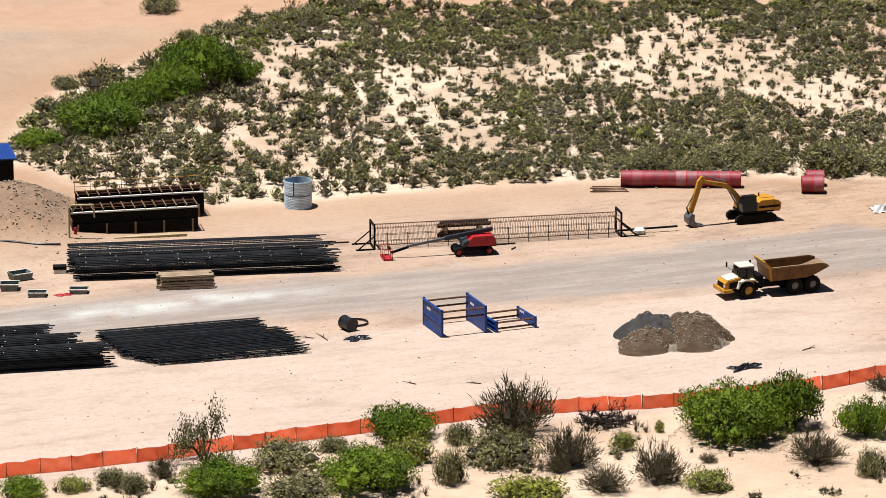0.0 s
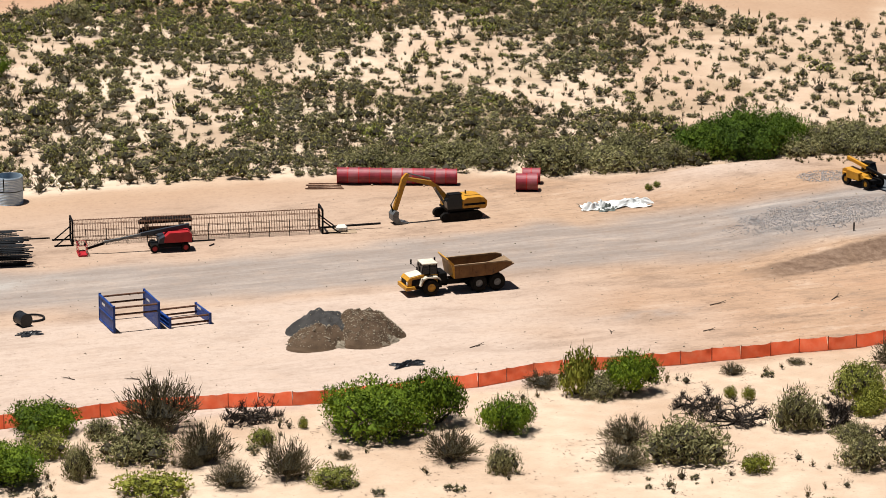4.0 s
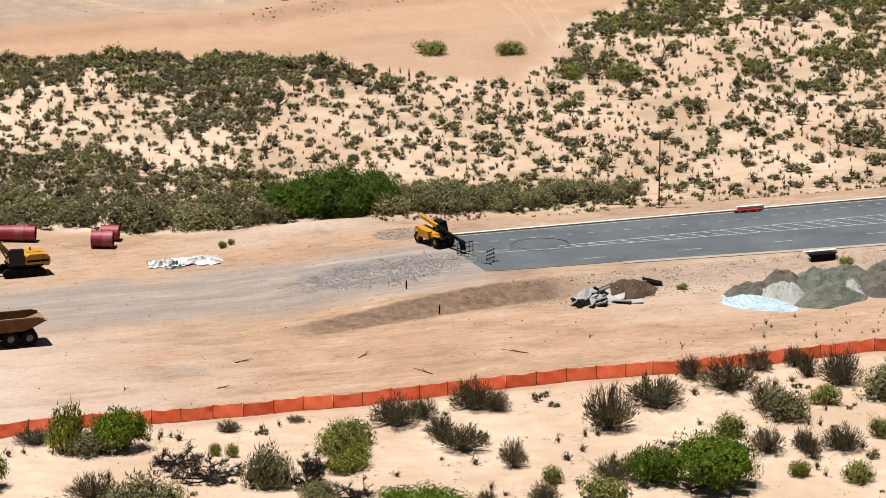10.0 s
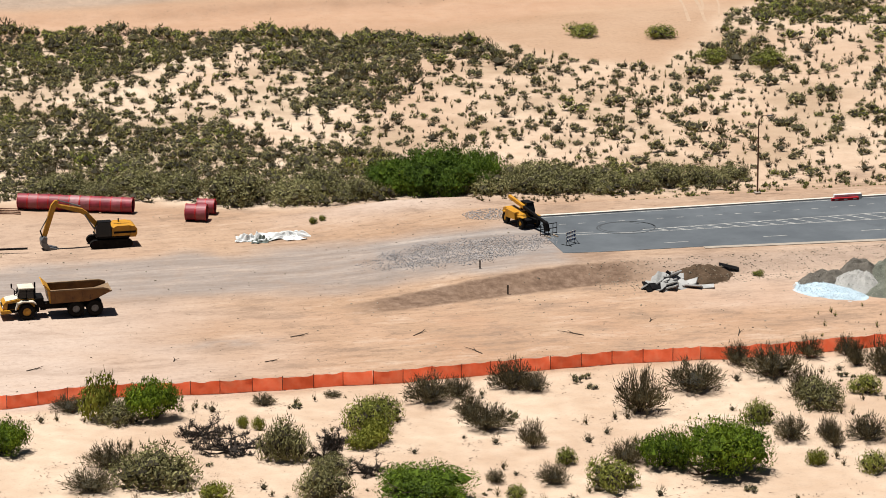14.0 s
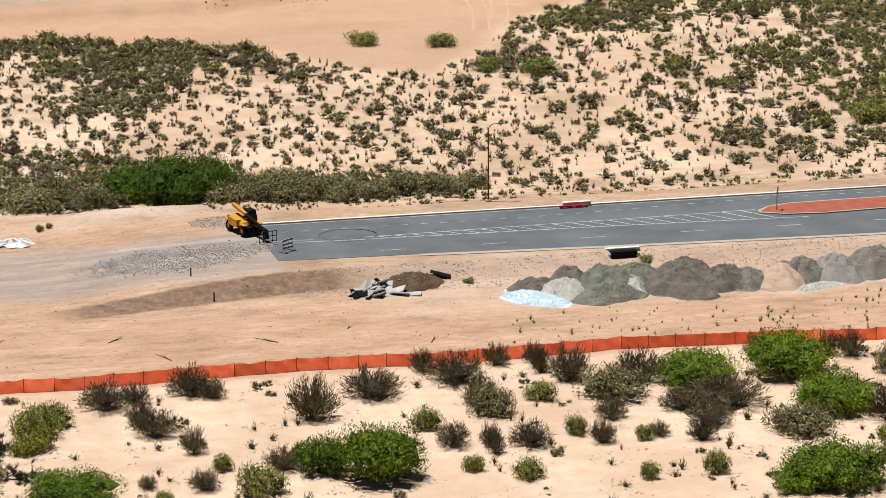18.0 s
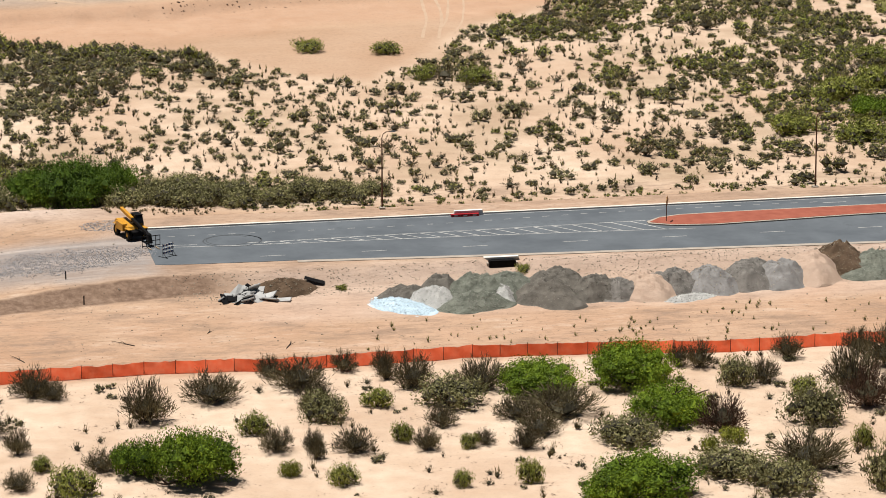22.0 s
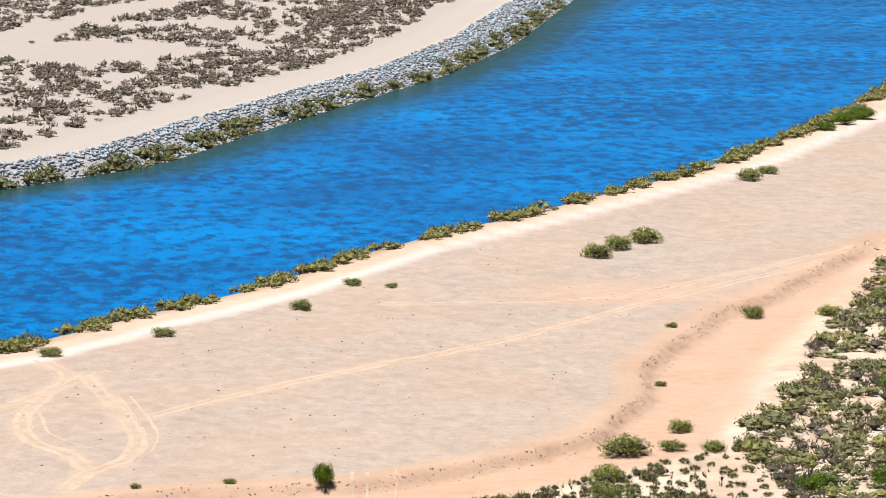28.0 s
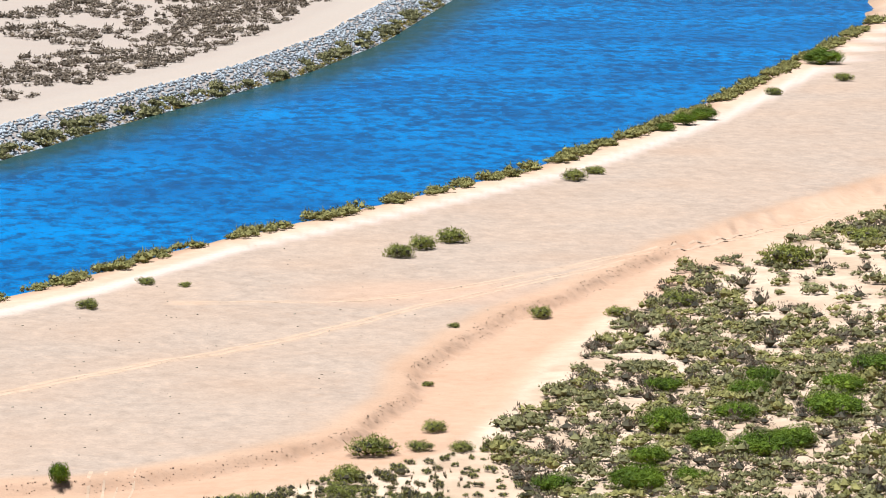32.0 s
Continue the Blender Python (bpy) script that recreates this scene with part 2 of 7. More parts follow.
DEAD = leafy("dead_twigs", (0.008, 0.006, 0.005), (0.022, 0.017, 0.014), (0.06, 0.047, 0.037))
FARBRUSH = leafy("far_brush", (0.04, 0.031, 0.024), (0.115, 0.09, 0.066), (0.23, 0.18, 0.13))
GRASSY = leafy("dry_grass", (0.06, 0.045, 0.015), (0.16, 0.125, 0.05), (0.27, 0.22, 0.10))
# twig brown made darker: the shade between leaves is put into this colour
INNER_SHADE = leafy("shaded_inner_twigs", (0.014, 0.012, 0.007), (0.038, 0.033, 0.018), (0.075, 0.065, 0.036), thin=0.02)
WOOD = plain("twig_wood", (0.028, 0.0196, 0.014), (0.0784, 0.056, 0.0392), 3.0, 0.9)


# ---------------- mesh helpers ----------------
def mesh_of(name, verts, faces, mat=None, smooth=False):
    me = bpy.data.meshes.new(name)
    me.from_pydata([tuple(v) for v in verts], [], [tuple(f) for f in faces])
    if mat:
        me.materials.append(mat)
    if smooth:
        me.shade_smooth()
    me.update()
    return me


def part(name, bm, material, parent=None, label="", smooth=False):
    """Links a bmesh as one mesh object under a thing or under a part."""
    me = bpy.data.meshes.new(name)
    bm.normal_update()
    bm.to_mesh(me)
    bm.free()
    if smooth:
        me.shade_smooth()
    me.materials.append(material)
    ob = new(name, me)
    if parent is not None:
        ob.parent = parent
    if label:
        tagged(ob, label)
    return ob


def thing(name, m, label, category, group="", kind=""):
    ob = new(name)
    ob.matrix_world = m
    ob.empty_display_size = 0.3
    return tagged(ob, label, category, group, kind)


def add_box(bm, x0, x1, y0, y1, z0, z1, bev=0.0, m=None):
    r = bmesh.ops.create_cube(bm, size=1)
    vs = r["verts"]
    for v in vs:
        v.co = Vector(((x0 + x1) / 2 + v.co.x * (x1 - x0), (y0 + y1) / 2 + v.co.y * (y1 - y0), (z0 + z1) / 2 + v.co.z * (z1 - z0)))
    if bev:
        es = list({e for v in vs for e in v.link_edges})
        r2 = bmesh.ops.bevel(bm, geom=es, offset=bev, segments=1, affect="EDGES")
        vs = list({v for f in r2["faces"] for v in f.verts} | {v for v in vs if v.is_valid})
    if m is not None:
        bmesh.ops.transform(bm, matrix=m, verts=vs)
    return bm


def add_tube(bm, a, b, r, r2=None, n=8, caps=True):
    a, b = Vector(a), Vector(b)
    d = b - a
    m = Matrix.Translation((a + b) / 2) @ d.to_track_quat("Z", "Y").to_matrix().to_4x4()
    bmesh.ops.create_cone(bm, cap_ends=caps, segments=n, radius1=r, radius2=r if r2 is None else r2, depth=d.length, matrix=m)
    return bm


def add_prism(bm, profile, y0, y1):
    """Extrudes a closed (x, z) profile from y0 to y1."""
    a = [bm.verts.new((x, y0, z)) for x, z in profile]
    b = [bm.verts.new((x, y1, z)) for x, z in profile]
    n = len(a)
    bm.faces.new(a[::-1]) if y1 > y0 else bm.faces.new(a)
    bm.faces.new(b) if y1 > y0 else bm.faces.new(b[::-1])
    for k in range(n):
        bm.faces.new((a[k], a[(k + 1) % n], b[(k + 1) % n], b[k]))
    bmesh.ops.recalc_face_normals(bm, faces=bm.faces)
    return bm


def box(x0, x1, y0, y1, z0, z1, bev=0.0):
    return add_box(bmesh.new(), x0, x1, y0, y1, z0, z1, bev)


def tube(a, b, r, r2=None, n=10):
    return add_tube(bmesh.new(), a, b, r, r2, n)


def prism(profile, y0, y1):
    return add_prism(bmesh.new(), profile, y0, y1)


# ---------------- terrain ----------------
def smooth01(x, a, b):
    u = np.clip((np.asarray(x, float) - a) / (b - a), 0, 1)
    return u * u * (3 - 2 * u)


def line_dist(px, py, line):
    """Distance from points to a polyline, positive on its left side."""
    best = np.full(np.shape(px), 1e9)
    sign = np.ones(np.shape(px))
    for (ax, ay), (bx, by) in zip(line, line[1:]):
        dx, dy = bx - ax, by - ay
        u = np.clip(((px - ax) * dx + (py - ay) * dy) / (dx * dx + dy * dy), 0, 1)
        d = np.hypot(px - ax - u * dx, py - ay - u * dy)
        s = np.where(dx * (py - ay) - dy * (px - ax) >= 0, 1.0, -1.0)
        sign = np.where(d < best, s, sign)
        best = np.minimum(best, d)
    return best * sign


def waves(px, py, size, seed):
    """Smooth cheap noise between -1 and 1, from sums of sines."""
    rng = np.random.RandomState(seed)
    out = 0
    for k in range(7):
        a, f, ph = rng.uniform(0, 6.28), rng.uniform(0.6, 1.9) / size * 6.28, rng.uniform(0, 6.28)
        out = out + np.sin((px * math.cos(a) + py * math.sin(a)) * f + ph + 1.3 * np.sin((py * math.cos(a) - px * math.sin(a)) * f * 0.6 + ph * 2))
    return out / 4.0


SCARP = [(-400, 250), (-120, 178), (-20, 150), (26, 152), (38, 155), (50, 159), (60, 160), (72, 159), (105, 185), (117, 199), (131, 234), (137, 267), (149, 299), (164, 334), (178, 356), (215, 430), (330, 600), (700, 1400)]
BANK = [(-900, 420), (-300, 290), (-60, 226), (5, 269), (27, 289), (50, 324), (76, 358), (112, 422), (157, 485), (208, 560), (267, 678), (336, 847), (400, 1010), (520, 1500), (600, 2500)]
FARBANK = [(-900, 760), (-300, 590), (0, 520), (66, 597), (99, 676), (136, 758), (171, 835), (208, 945), (259, 1143), (330, 1600), (400, 2600)]
EMB_X, EMB_Y = [-40, -18, -2, 12, 33, 70, 130], [-15, -12.5, -9.0, -6.3, -5.9, -8.0, -10.5]


def ground_z(px, py):
    px, py = np.asarray(px, float), np.asarray(py, float)
    top = 1.4 * smooth01(px, -20, 8)
    south = np.interp(px, EMB_X, EMB_Y)
    prof = smooth01(py, south - 4.6 - 1.2 * smooth01(px, 20, 50), south - 0.3) * (1 - smooth01(py, 20.5, 26))
    rough_ = smooth01(np.abs(py + 2), 28, 46)
    z = top * prof + 0.10 * waves(px, py, 9, 1) * rough_ + 0.25 * waves(px, py, 45, 2) * rough_
    z = z + 0.03 * waves(px, py, 5, 3)
    # cut in front of the culvert
    z = z - 1.15 * smooth01(px, 48.6, 49.8) * (1 - smooth01(px, 53.3, 54.5)) * smooth01(py, -13, -9.5) * (1 - smooth01(py, -6.6, -5.7))
    # sandy berm at the scrub's edge north of the ramp
    z = z + 1.5 * np.exp(-((px + 2) / 13) ** 2 - ((py - 27 - 0.12 * px) / 4.0) ** 2)
    # earth bank at the western end
    z = z + (4.4 + 0.3 * waves(px, py, 4, 12)) * np.exp(-((px + 118) / 6.5) ** 2 - ((py - 51) / 9.0) ** 2)
    # bench above the wash
    s = line_dist(px, py, SCARP) + 1.0 * waves(px, py, 18, 4)
    high = 0.45 + 0.55 * smooth01(px, -40, 40)
    z = z + high * (1.9 * smooth01(s, -1.9, 1.7) + 1.0 * smooth01(s, 5, 90))
    # river bed and banks
    b = line_dist(px, py, BANK)
    f = line_dist(px, py, FARBANK)
    z = np.where(b > -6, z + (3.0 - z) * smooth01(b, -6, 0), z)
    z = z - 6.0 * smooth01(b, 6, 24) * (1 - smooth01(f, -6, 24)) + 1.2 * smooth01(f, -6, 24)
    return z


def axis(*runs):
    out = [runs[0][0]]
    for a, b, step in runs:
        n = max(1, round((b - a) / step))
        out += list(np.linspace(a, b, n + 1)[1:])
    return np.array(out)


xs = axis((-4500, -700, 600), (-700, -160, 30), (-160, 125, 1.5), (125, 250, 1.8), (250, 330, 3), (330, 700, 14), (700, 4500, 500))
ys = axis((-3000, -500, 400), (-500, -100, 40), (-100, -48, 1.2), (-48, 36, 0.8), (36, 150, 3.0), (150, 290, 1.4), (290, 420, 2.6), (420, 1250, 9), (1250, 4800, 350))
GX, GY = np.meshgrid(xs, ys)
GZ = ground_z(GX, GY)
nx, ny = len(xs), len(ys)
me = bpy.data.meshes.new("ground")
idx = np.arange(nx * ny).reshape(ny, nx)
quads = np.stack([idx[:-1, :-1], idx[:-1, 1:], idx[1:, 1:], idx[1:, :-1]], -1).reshape(-1, 4)
me.vertices.add(nx * ny)
me.vertices.foreach_set("co", np.stack([GX, GY, GZ], -1).ravel())
me.loops.add(quads.size)
me.loops.foreach_set("vertex_index", quads.ravel())
me.polygons.add(len(quads))
me.polygons.foreach_set("loop_start", np.arange(0, quads.size, 4))
me.update()
me.shade_smooth()
me.materials.append(GROUND)


def store(name, values):
    me.attributes.new(name, "FLOAT", "POINT").data.foreach_set("value", np.clip(values, 0, 1).ravel().astype(np.float32))


SCRUB_SOUTH = [(-160, 80), (-110, 76), (-104, 56), (-94, 49), (-82, 46.7), (-72, 47), (-59, 45), (-45, 43), (-30, 40), (-20, 34), (-12, 31), (5, 34), (25, 29), (60, 27.5), (110, 27.5), (200, 30), (400, 60)]
SCRUB_NORTH = [(-160, 78), (-112, 80), (-103, 100), (-92, 116), (-74, 132), (-58, 149), (-44, 149), (-21, 143), (3, 136), (33, 124), (44, 106), (54, 100), (62, 113), (72, 131), (91, 151), (112, 167), (134, 190), (150, 238), (165, 290), (185, 345), (205, 400), (240, 470), (330, 600)]


def in_scrub(px, py):
    """How far inside the belt of scrub between the yard and the wash, in metres."""
    return np.minimum(line_dist(px, py, SCRUB_SOUTH), -line_dist(px, py, SCRUB_NORTH))


road_mid = np.interp(GX, [-160, -110, -70, -40, -10, 15], [7, 8.5, 4, 4, 3, 4])
w_bed = np.interp(GX, [-160, -60, -20, 10], [7, 8, 10, 10])
grey = (1 - smooth01(np.abs(GY - road_mid) + 1.5 * waves(GX, GY, 14, 5), w_bed - 3, w_bed + 3)) * (1 - smooth01(GX, 9, 14))
shoulder = smooth01(GX, 8, 14) * (smooth01(GY, -12, -8) * (1 - smooth01(GY, 21, 25)))
far_d = line_dist(GX, GY, FARBANK)
gpatch = smooth01(GX, -11, -5) * (1 - smooth01(GX, 10, 13)) * smooth01(GY, -2, 0) * (1 - smooth01(GY, 8, 12))
dust = np.exp(-(((GX - -34) / 6.0) ** 2 + ((GY - -25) / 1.6) ** 2)) * (0.5 + 0.8 * waves(GX, GY, 3.5, 43))
store("grey", np.maximum(0.85 * grey + 0.16 * shoulder + 0.4 * gpatch + 0.8 * dust, smooth01(far_d, -4, 0) * (1 - smooth01(far_d, 23, 26))))
inside = in_scrub(GX, GY)
south_strip = 1 - smooth01(GY, -46, -43)
store("pale", np.maximum(smooth01(inside, -3, 2) * (1 - 0.4 * smooth01(GX, -15, 15)), 0.75 * south_strip) * (0.7 + 0.3 * waves(GX, GY, 40, 6)) + 0.3 * (1 - smooth01(np.abs(line_dist(GX, GY, BANK)), 3, 6)) + smooth01(far_d, 22, 25) * (1 - smooth01(far_d, 38, 44)) * 0.6)
store("farshore", smooth01(line_dist(GX, GY, FARBANK), 22, 28) * 0.9)
chalk = np.exp(-(((GX + 112) / 16) ** 2 + ((GY - 9.5) / 2.2) ** 2)) * (0.6 + 0.6 * waves(GX, GY, 6, 41))
store("chalk", 1.5 * chalk)
store("riverside", 0.6 * (1 - smooth01(np.abs(line_dist(GX, GY, BANK) + 4.0), 0.5, 4.5)) * smooth01(GX, -30, 10))
store("litter", smooth01(inside, 0, 4) * smooth01(waves(GX, GY, 22, 7), -0.2, 0.7) * 0.55)
bench_d = line_dist(GX, GY, SCARP)
bank_d = line_dist(GX, GY, BANK)
wash_w = 0.65 * (1 - smooth01(GX, -85, -45)) * smooth01(-inside, 3, 14) * smooth01(GY, 80, 95) * (0.7 + 0.4 * waves(GX, GY, 22, 44))
store("gravel", wash_w + smooth01(bench_d, 3, 9) * (1 - smooth01(bank_d, -8, -3)) * (0.82 + 0.16 * waves(GX, GY, 60, 8)))
store("orange", 0.4 * smooth01(GX, -45, -15) * smooth01(GY, -43, -38) * (1 - smooth01(GY, -18, -12)) * (0.7 + 0.5 * waves(GX, GY, 14, 45)) + (1 - smooth01(np.abs(bench_d + 7), 6, 13)) * 0.6 + 0.4 * (1 - smooth01(np.hypot((GX - 150) / 40, (GY - 355) / 25), 0.3, 1)))
south = np.interp(GX, EMB_X, EMB_Y)
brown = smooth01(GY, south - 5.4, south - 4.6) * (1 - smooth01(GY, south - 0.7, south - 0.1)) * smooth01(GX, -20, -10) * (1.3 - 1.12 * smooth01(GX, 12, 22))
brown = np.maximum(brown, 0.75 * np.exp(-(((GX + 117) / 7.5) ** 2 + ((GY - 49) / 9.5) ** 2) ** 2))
brown = np.maximum(brown, 0.5 * (1 - smooth01(np.abs(bench_d + 0.1 + 1.0 * waves(GX, GY, 18, 4)), 0.2, 1.3)) * (0.3 + 0.7 * smooth01(GX, 95, 120)) * (0.6 + 0.6 * waves(GX, GY, 7, 40)))
brown = np.maximum(brown, 0.5 * smooth01(bank_d, 5, 12) * (1 - smooth01(bank_d, 30, 60)))
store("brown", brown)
RUTS = [
    [(26, 282), (32, 262), (27, 245), (9, 221), (5, 198), (5, 177), (12, 164), (19, 156)],
    [(33, 262), (37, 237), (41, 201), (38, 183), (31, 174), (27, 162)],
    [(28, 251), (21, 222), (22, 201), (29, 189), (31, 176)],
    [(43, 220), (60, 240), (88, 271), (112, 294), (148, 341), (200, 402)],
    [(96, 343), (120, 345), (150, 353), (201, 411), (265, 490)],
    [(-60, 148), (3, 146), (29, 145), (63, 141), (91, 155), (117, 175), (140, 218), (151, 252), (167, 296), (185, 338), (230, 440), (290, 540)],
]
rut = np.zeros_like(GX)
for line in RUTS:
    d_ = np.abs(line_dist(GX, GY, line) + 0.5 * waves(GX, GY, 30, 9))
    rut = np.maximum(rut, (1 - smooth01(d_, 0.9, 3.2)) * (0.6 + 0.4 * waves(GX, GY, 13, 66)))
store("rut", rut * 0.55)
padpale = (1 - smooth01(GX + 6 * waves(GX, GY, 20, 67), -60, -15)) * (1 - smooth01(GY, -9, -3)) * (1 - south_strip)
padpale = np.maximum(padpale, 0.45 * (1 - smooth01(GX, -60, -20)) * (1 - south_strip) * (1 - smooth01(GY, 30, 45)))
padpale = np.maximum(padpale, np.exp(-((GX + 2) / 13) ** 2 - ((GY - 27 - 0.12 * GX) / 4.5) ** 2))
padpale = np.maximum(padpale, 0.6 * smooth01(GX, 14, 26) * smooth01(GY, -27, -22) * (1 - smooth01(GY, -8, -4)))
store("padpale", padpale)
store("tracks", (1 - 0.6 * padpale) * (1 - 0.85 * np.clip(brown, 0, 1)) * (1 - 0.65 * grey) * (1 - south_strip) * (1 - smooth01(GY, 30, 40)) + 0.05 * smooth01(bench_d, -18, -10))
ground = tagged(new("ground", me), "pale sandy desert ground with tyre tracks and gravel", "ground", kind="structure")

# wheel tracks
def rounded(line, times=3):
    for _ in range(times):
        out = [line[0]]
        for (ax_, ay_), (bx_, by_) in zip(line, line[1:]):
            out += [(0.75 * ax_ + 0.25 * bx_, 0.75 * ay_ + 0.25 * by_), (0.25 * ax_ + 0.75 * bx_, 0.25 * ay_ + 0.75 * by_)]
        line = out + [line[-1]]
    return line


def resample(line, n):
    seg = np.array(line, float)
    ln = np.r_[0, np.cumsum(np.hypot(*np.diff(seg, axis=0).T))]
    s = np.linspace(0, ln[-1], n)
    return np.stack([np.interp(s, ln, seg[:, 0]), np.interp(s, ln, seg[:, 1])], 1)


def mesh_z(x, y):
    """Height of the ground's mesh, between its points."""
    i, j = np.clip(np.searchsorted(xs, x) - 1, 0, nx - 2), np.clip(np.searchsorted(ys, y) - 1, 0, ny - 2)
    u, v = (x - xs[i]) / (xs[i + 1] - xs[i]), (y - ys[j]) / (ys[j + 1] - ys[j])
    return (GZ[j, i] * (1 - u) + GZ[j, i + 1] * u) * (1 - v) + (GZ[j + 1, i] * (1 - u) + GZ[j + 1, i + 1] * u) * v


def wheel_track(line, gauge, width, seed, lift, mat, label):
    """Two pressed ribbons of soil, broken here and there, that follow a line over the ground."""
    rng = np.random.RandomState(seed)
    line = rounded(line)
    total = sum(math.dist(p, q) for p, q in zip(line, line[1:]))
    mid = resample(line, max(8, int(total / 0.9)))
    d = np.gradient(mid, axis=0)
    d /= np.linalg.norm(d, axis=1)[:, None]
    nrm = np.stack([-d[:, 1], d[:, 0]], 1)
    v, f = [], []
    for s_ in (-0.5, 0.5):
        soft = np.ones(9) / 9
        run = np.convolve(rng.uniform(-1, 1, len(mid) + 24), np.ones(25) / 5, "valid")
        wob = 0.12 * waves(mid[:, 0] + 40 * s_, mid[:, 1], 22, seed)
        w = width * (0.5 + 0.45 * np.convolve(rng.uniform(-1, 1, len(mid) + 8), soft, "valid")) * np.clip(1.1 + run, 0.0, 1.1)
        c = mid + nrm * (s_ * gauge + wob)[:, None]
        rows = np.stack([c - nrm * w[:, None], c + nrm * w[:, None]], 1).reshape(-1, 2)
        i0 = len(v)
        v += np.c_[rows, mesh_z(rows[:, 0], rows[:, 1]) + lift].tolist()
        for k in range(1, len(mid)):
            i = i0 + 2 * k
            if w[k] > 0.05 and w[k - 1] > 0.05:
                f.append((i - 2, i, i + 1, i - 1))
    return tagged(new("wheel_track", mesh_of("wheel_track", v, f, mat)), label, "tyre tracks", kind="structure")


RUT = plain("pressed_sand", (0.30, 0.21, 0.142), (0.385, 0.28, 0.2), 0.3, 0.95)
for k, line in enumerate(RUTS[:5]):
    wheel_track(line, 2.1, 1.0, 60 + k, 0.015, RUT, "pale tyre tracks over the sandy bench")
    if k != 4:
        wheel_track([(x + 2.6, y + 3.5) for x, y in line[1:-1]], 2.0, 0.5, 80 + k, 0.015, RUT, "faint tyre tracks over the sandy bench")
wheel_track([(68, 129), (72, 146), (74, 169)], 2.4, 0.5, 75, 0.015, RUT, "pale tyre tracks up the low bank")
wheel_track([(71, 132), (76, 148), (79, 172)], 2.4, 0.4, 76, 0.015, RUT, "pale tyre tracks up the low bank")
# river
near_line, far_line = resample(BANK, 140), resample(FARBANK, 140)
COLS = 26
across = np.linspace(0, 1, COLS)
wv, wf = [], []
for (ax_, ay_), (bx_, by_) in zip(near_line, far_line):
    d_ = Vector((bx_ - ax_, by_ - ay_)).normalized()
    for u in across:
        wv.append((ax_ + d_.x * 5 + (bx_ - ax_ + 3 * d_.x) * u, ay_ + d_.y * 5 + (by_ - ay_ + 3 * d_.y) * u, 1.0))
for k in range(139):
    for j in range(COLS - 1):
        i = k * COLS + j
        wf.append((i, i + COLS, i + COLS + 1, i + 1))
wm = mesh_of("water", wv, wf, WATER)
wp = np.array(wv)
wm.attributes.new("shallow_reflection", "FLOAT", "POINT").data.foreach_set("value", np.clip(1 - smooth01(-line_dist(wp[:, 0], wp[:, 1], FARBANK), -4, 26), 0, 1).astype(np.float32))
tagged(new("water", wm), "wide blue river with small ripples", "river", kind="structure")

# ---------------- plants ----------------
def unit_of(v):
    return v / (np.linalg.norm(v, axis=-1, keepdims=True) + 1e-9)


OCTA = np.array([(1, 0, 0), (0, 1, 0), (-1, 0, 0), (0, -1, 0), (0, 0, 1), (0, 0, -1)], float)
OCTA_FACES = np.array([(0, 1, 4), (1, 2, 4), (2, 3, 4), (3, 0, 4), (1, 0, 5), (2, 1, 5), (3, 2, 5), (0, 3, 5)])


def dome(rng, n, height, leaf, thick, lobes=9, loose=0.45, size=(0.3, 0.5), core=0.74):
    """Leaves of a round crown, radius 1: tips and plates on the outside of uneven lobes, each lobe filled by a rough
    core.
    """
    a = np.arange(lobes) * 2.4 + rng.uniform(-0.5, 0.5, lobes)
    r = np.sqrt((np.arange(lobes) + 0.5) / lobes) * 0.72
    sz = rng.uniform(*size, lobes)
    c = np.stack([np.cos(a) * r, np.sin(a) * r, height * (0.16 + rng.uniform(0.1, 0.52, lobes) * (1 - 0.85 * r ** 2))], 1)
    flat = np.array((1, 1, 0.35 + 0.5 * height))
    w = rng.choice(lobes, n, p=sz ** 2 / (sz ** 2).sum())
    d = unit_of(rng.normal(size=(n, 3)))
    p = c[w] + d * (sz[w] * rng.uniform(0.7, 1.05, n))[:, None] * flat
    low = p[:, 2] < 0.03
    p[low, 2] = rng.uniform(0.02, 0.3, low.sum()) * height
    tip = rng.uniform(0, 1, n) < 0.35
    face = unit_of(d + 0.3 * unit_of(p) + (0, 0, 0.2) + loose * rng.normal(size=(n, 3)))
    lie = np.cross(face, rng.normal(size=(n, 3)))
    rise = unit_of(d * 0.6 + (0, 0, 0.8) + 0.45 * rng.normal(size=(n, 3)))
    way = np.where(tip[:, None], rise, unit_of(lie))
    side = unit_of(np.where(tip[:, None], np.cross(way, rng.normal(size=(n, 3))), np.cross(way, face)))
    ln = leaf * rng.uniform(0.6, 1.4, n)[:, None] * np.where(tip, 1.25, 1.0)[:, None]
    wd_ = ln * np.where(tip, thick * 0.5, thick)[:, None]
    q = np.stack([p - side * wd_, p + side * wd_, p + way * ln], 1)
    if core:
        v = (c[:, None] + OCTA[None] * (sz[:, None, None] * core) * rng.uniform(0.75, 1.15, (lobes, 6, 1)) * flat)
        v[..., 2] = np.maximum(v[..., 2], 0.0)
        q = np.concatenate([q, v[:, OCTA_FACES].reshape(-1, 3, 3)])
    return q


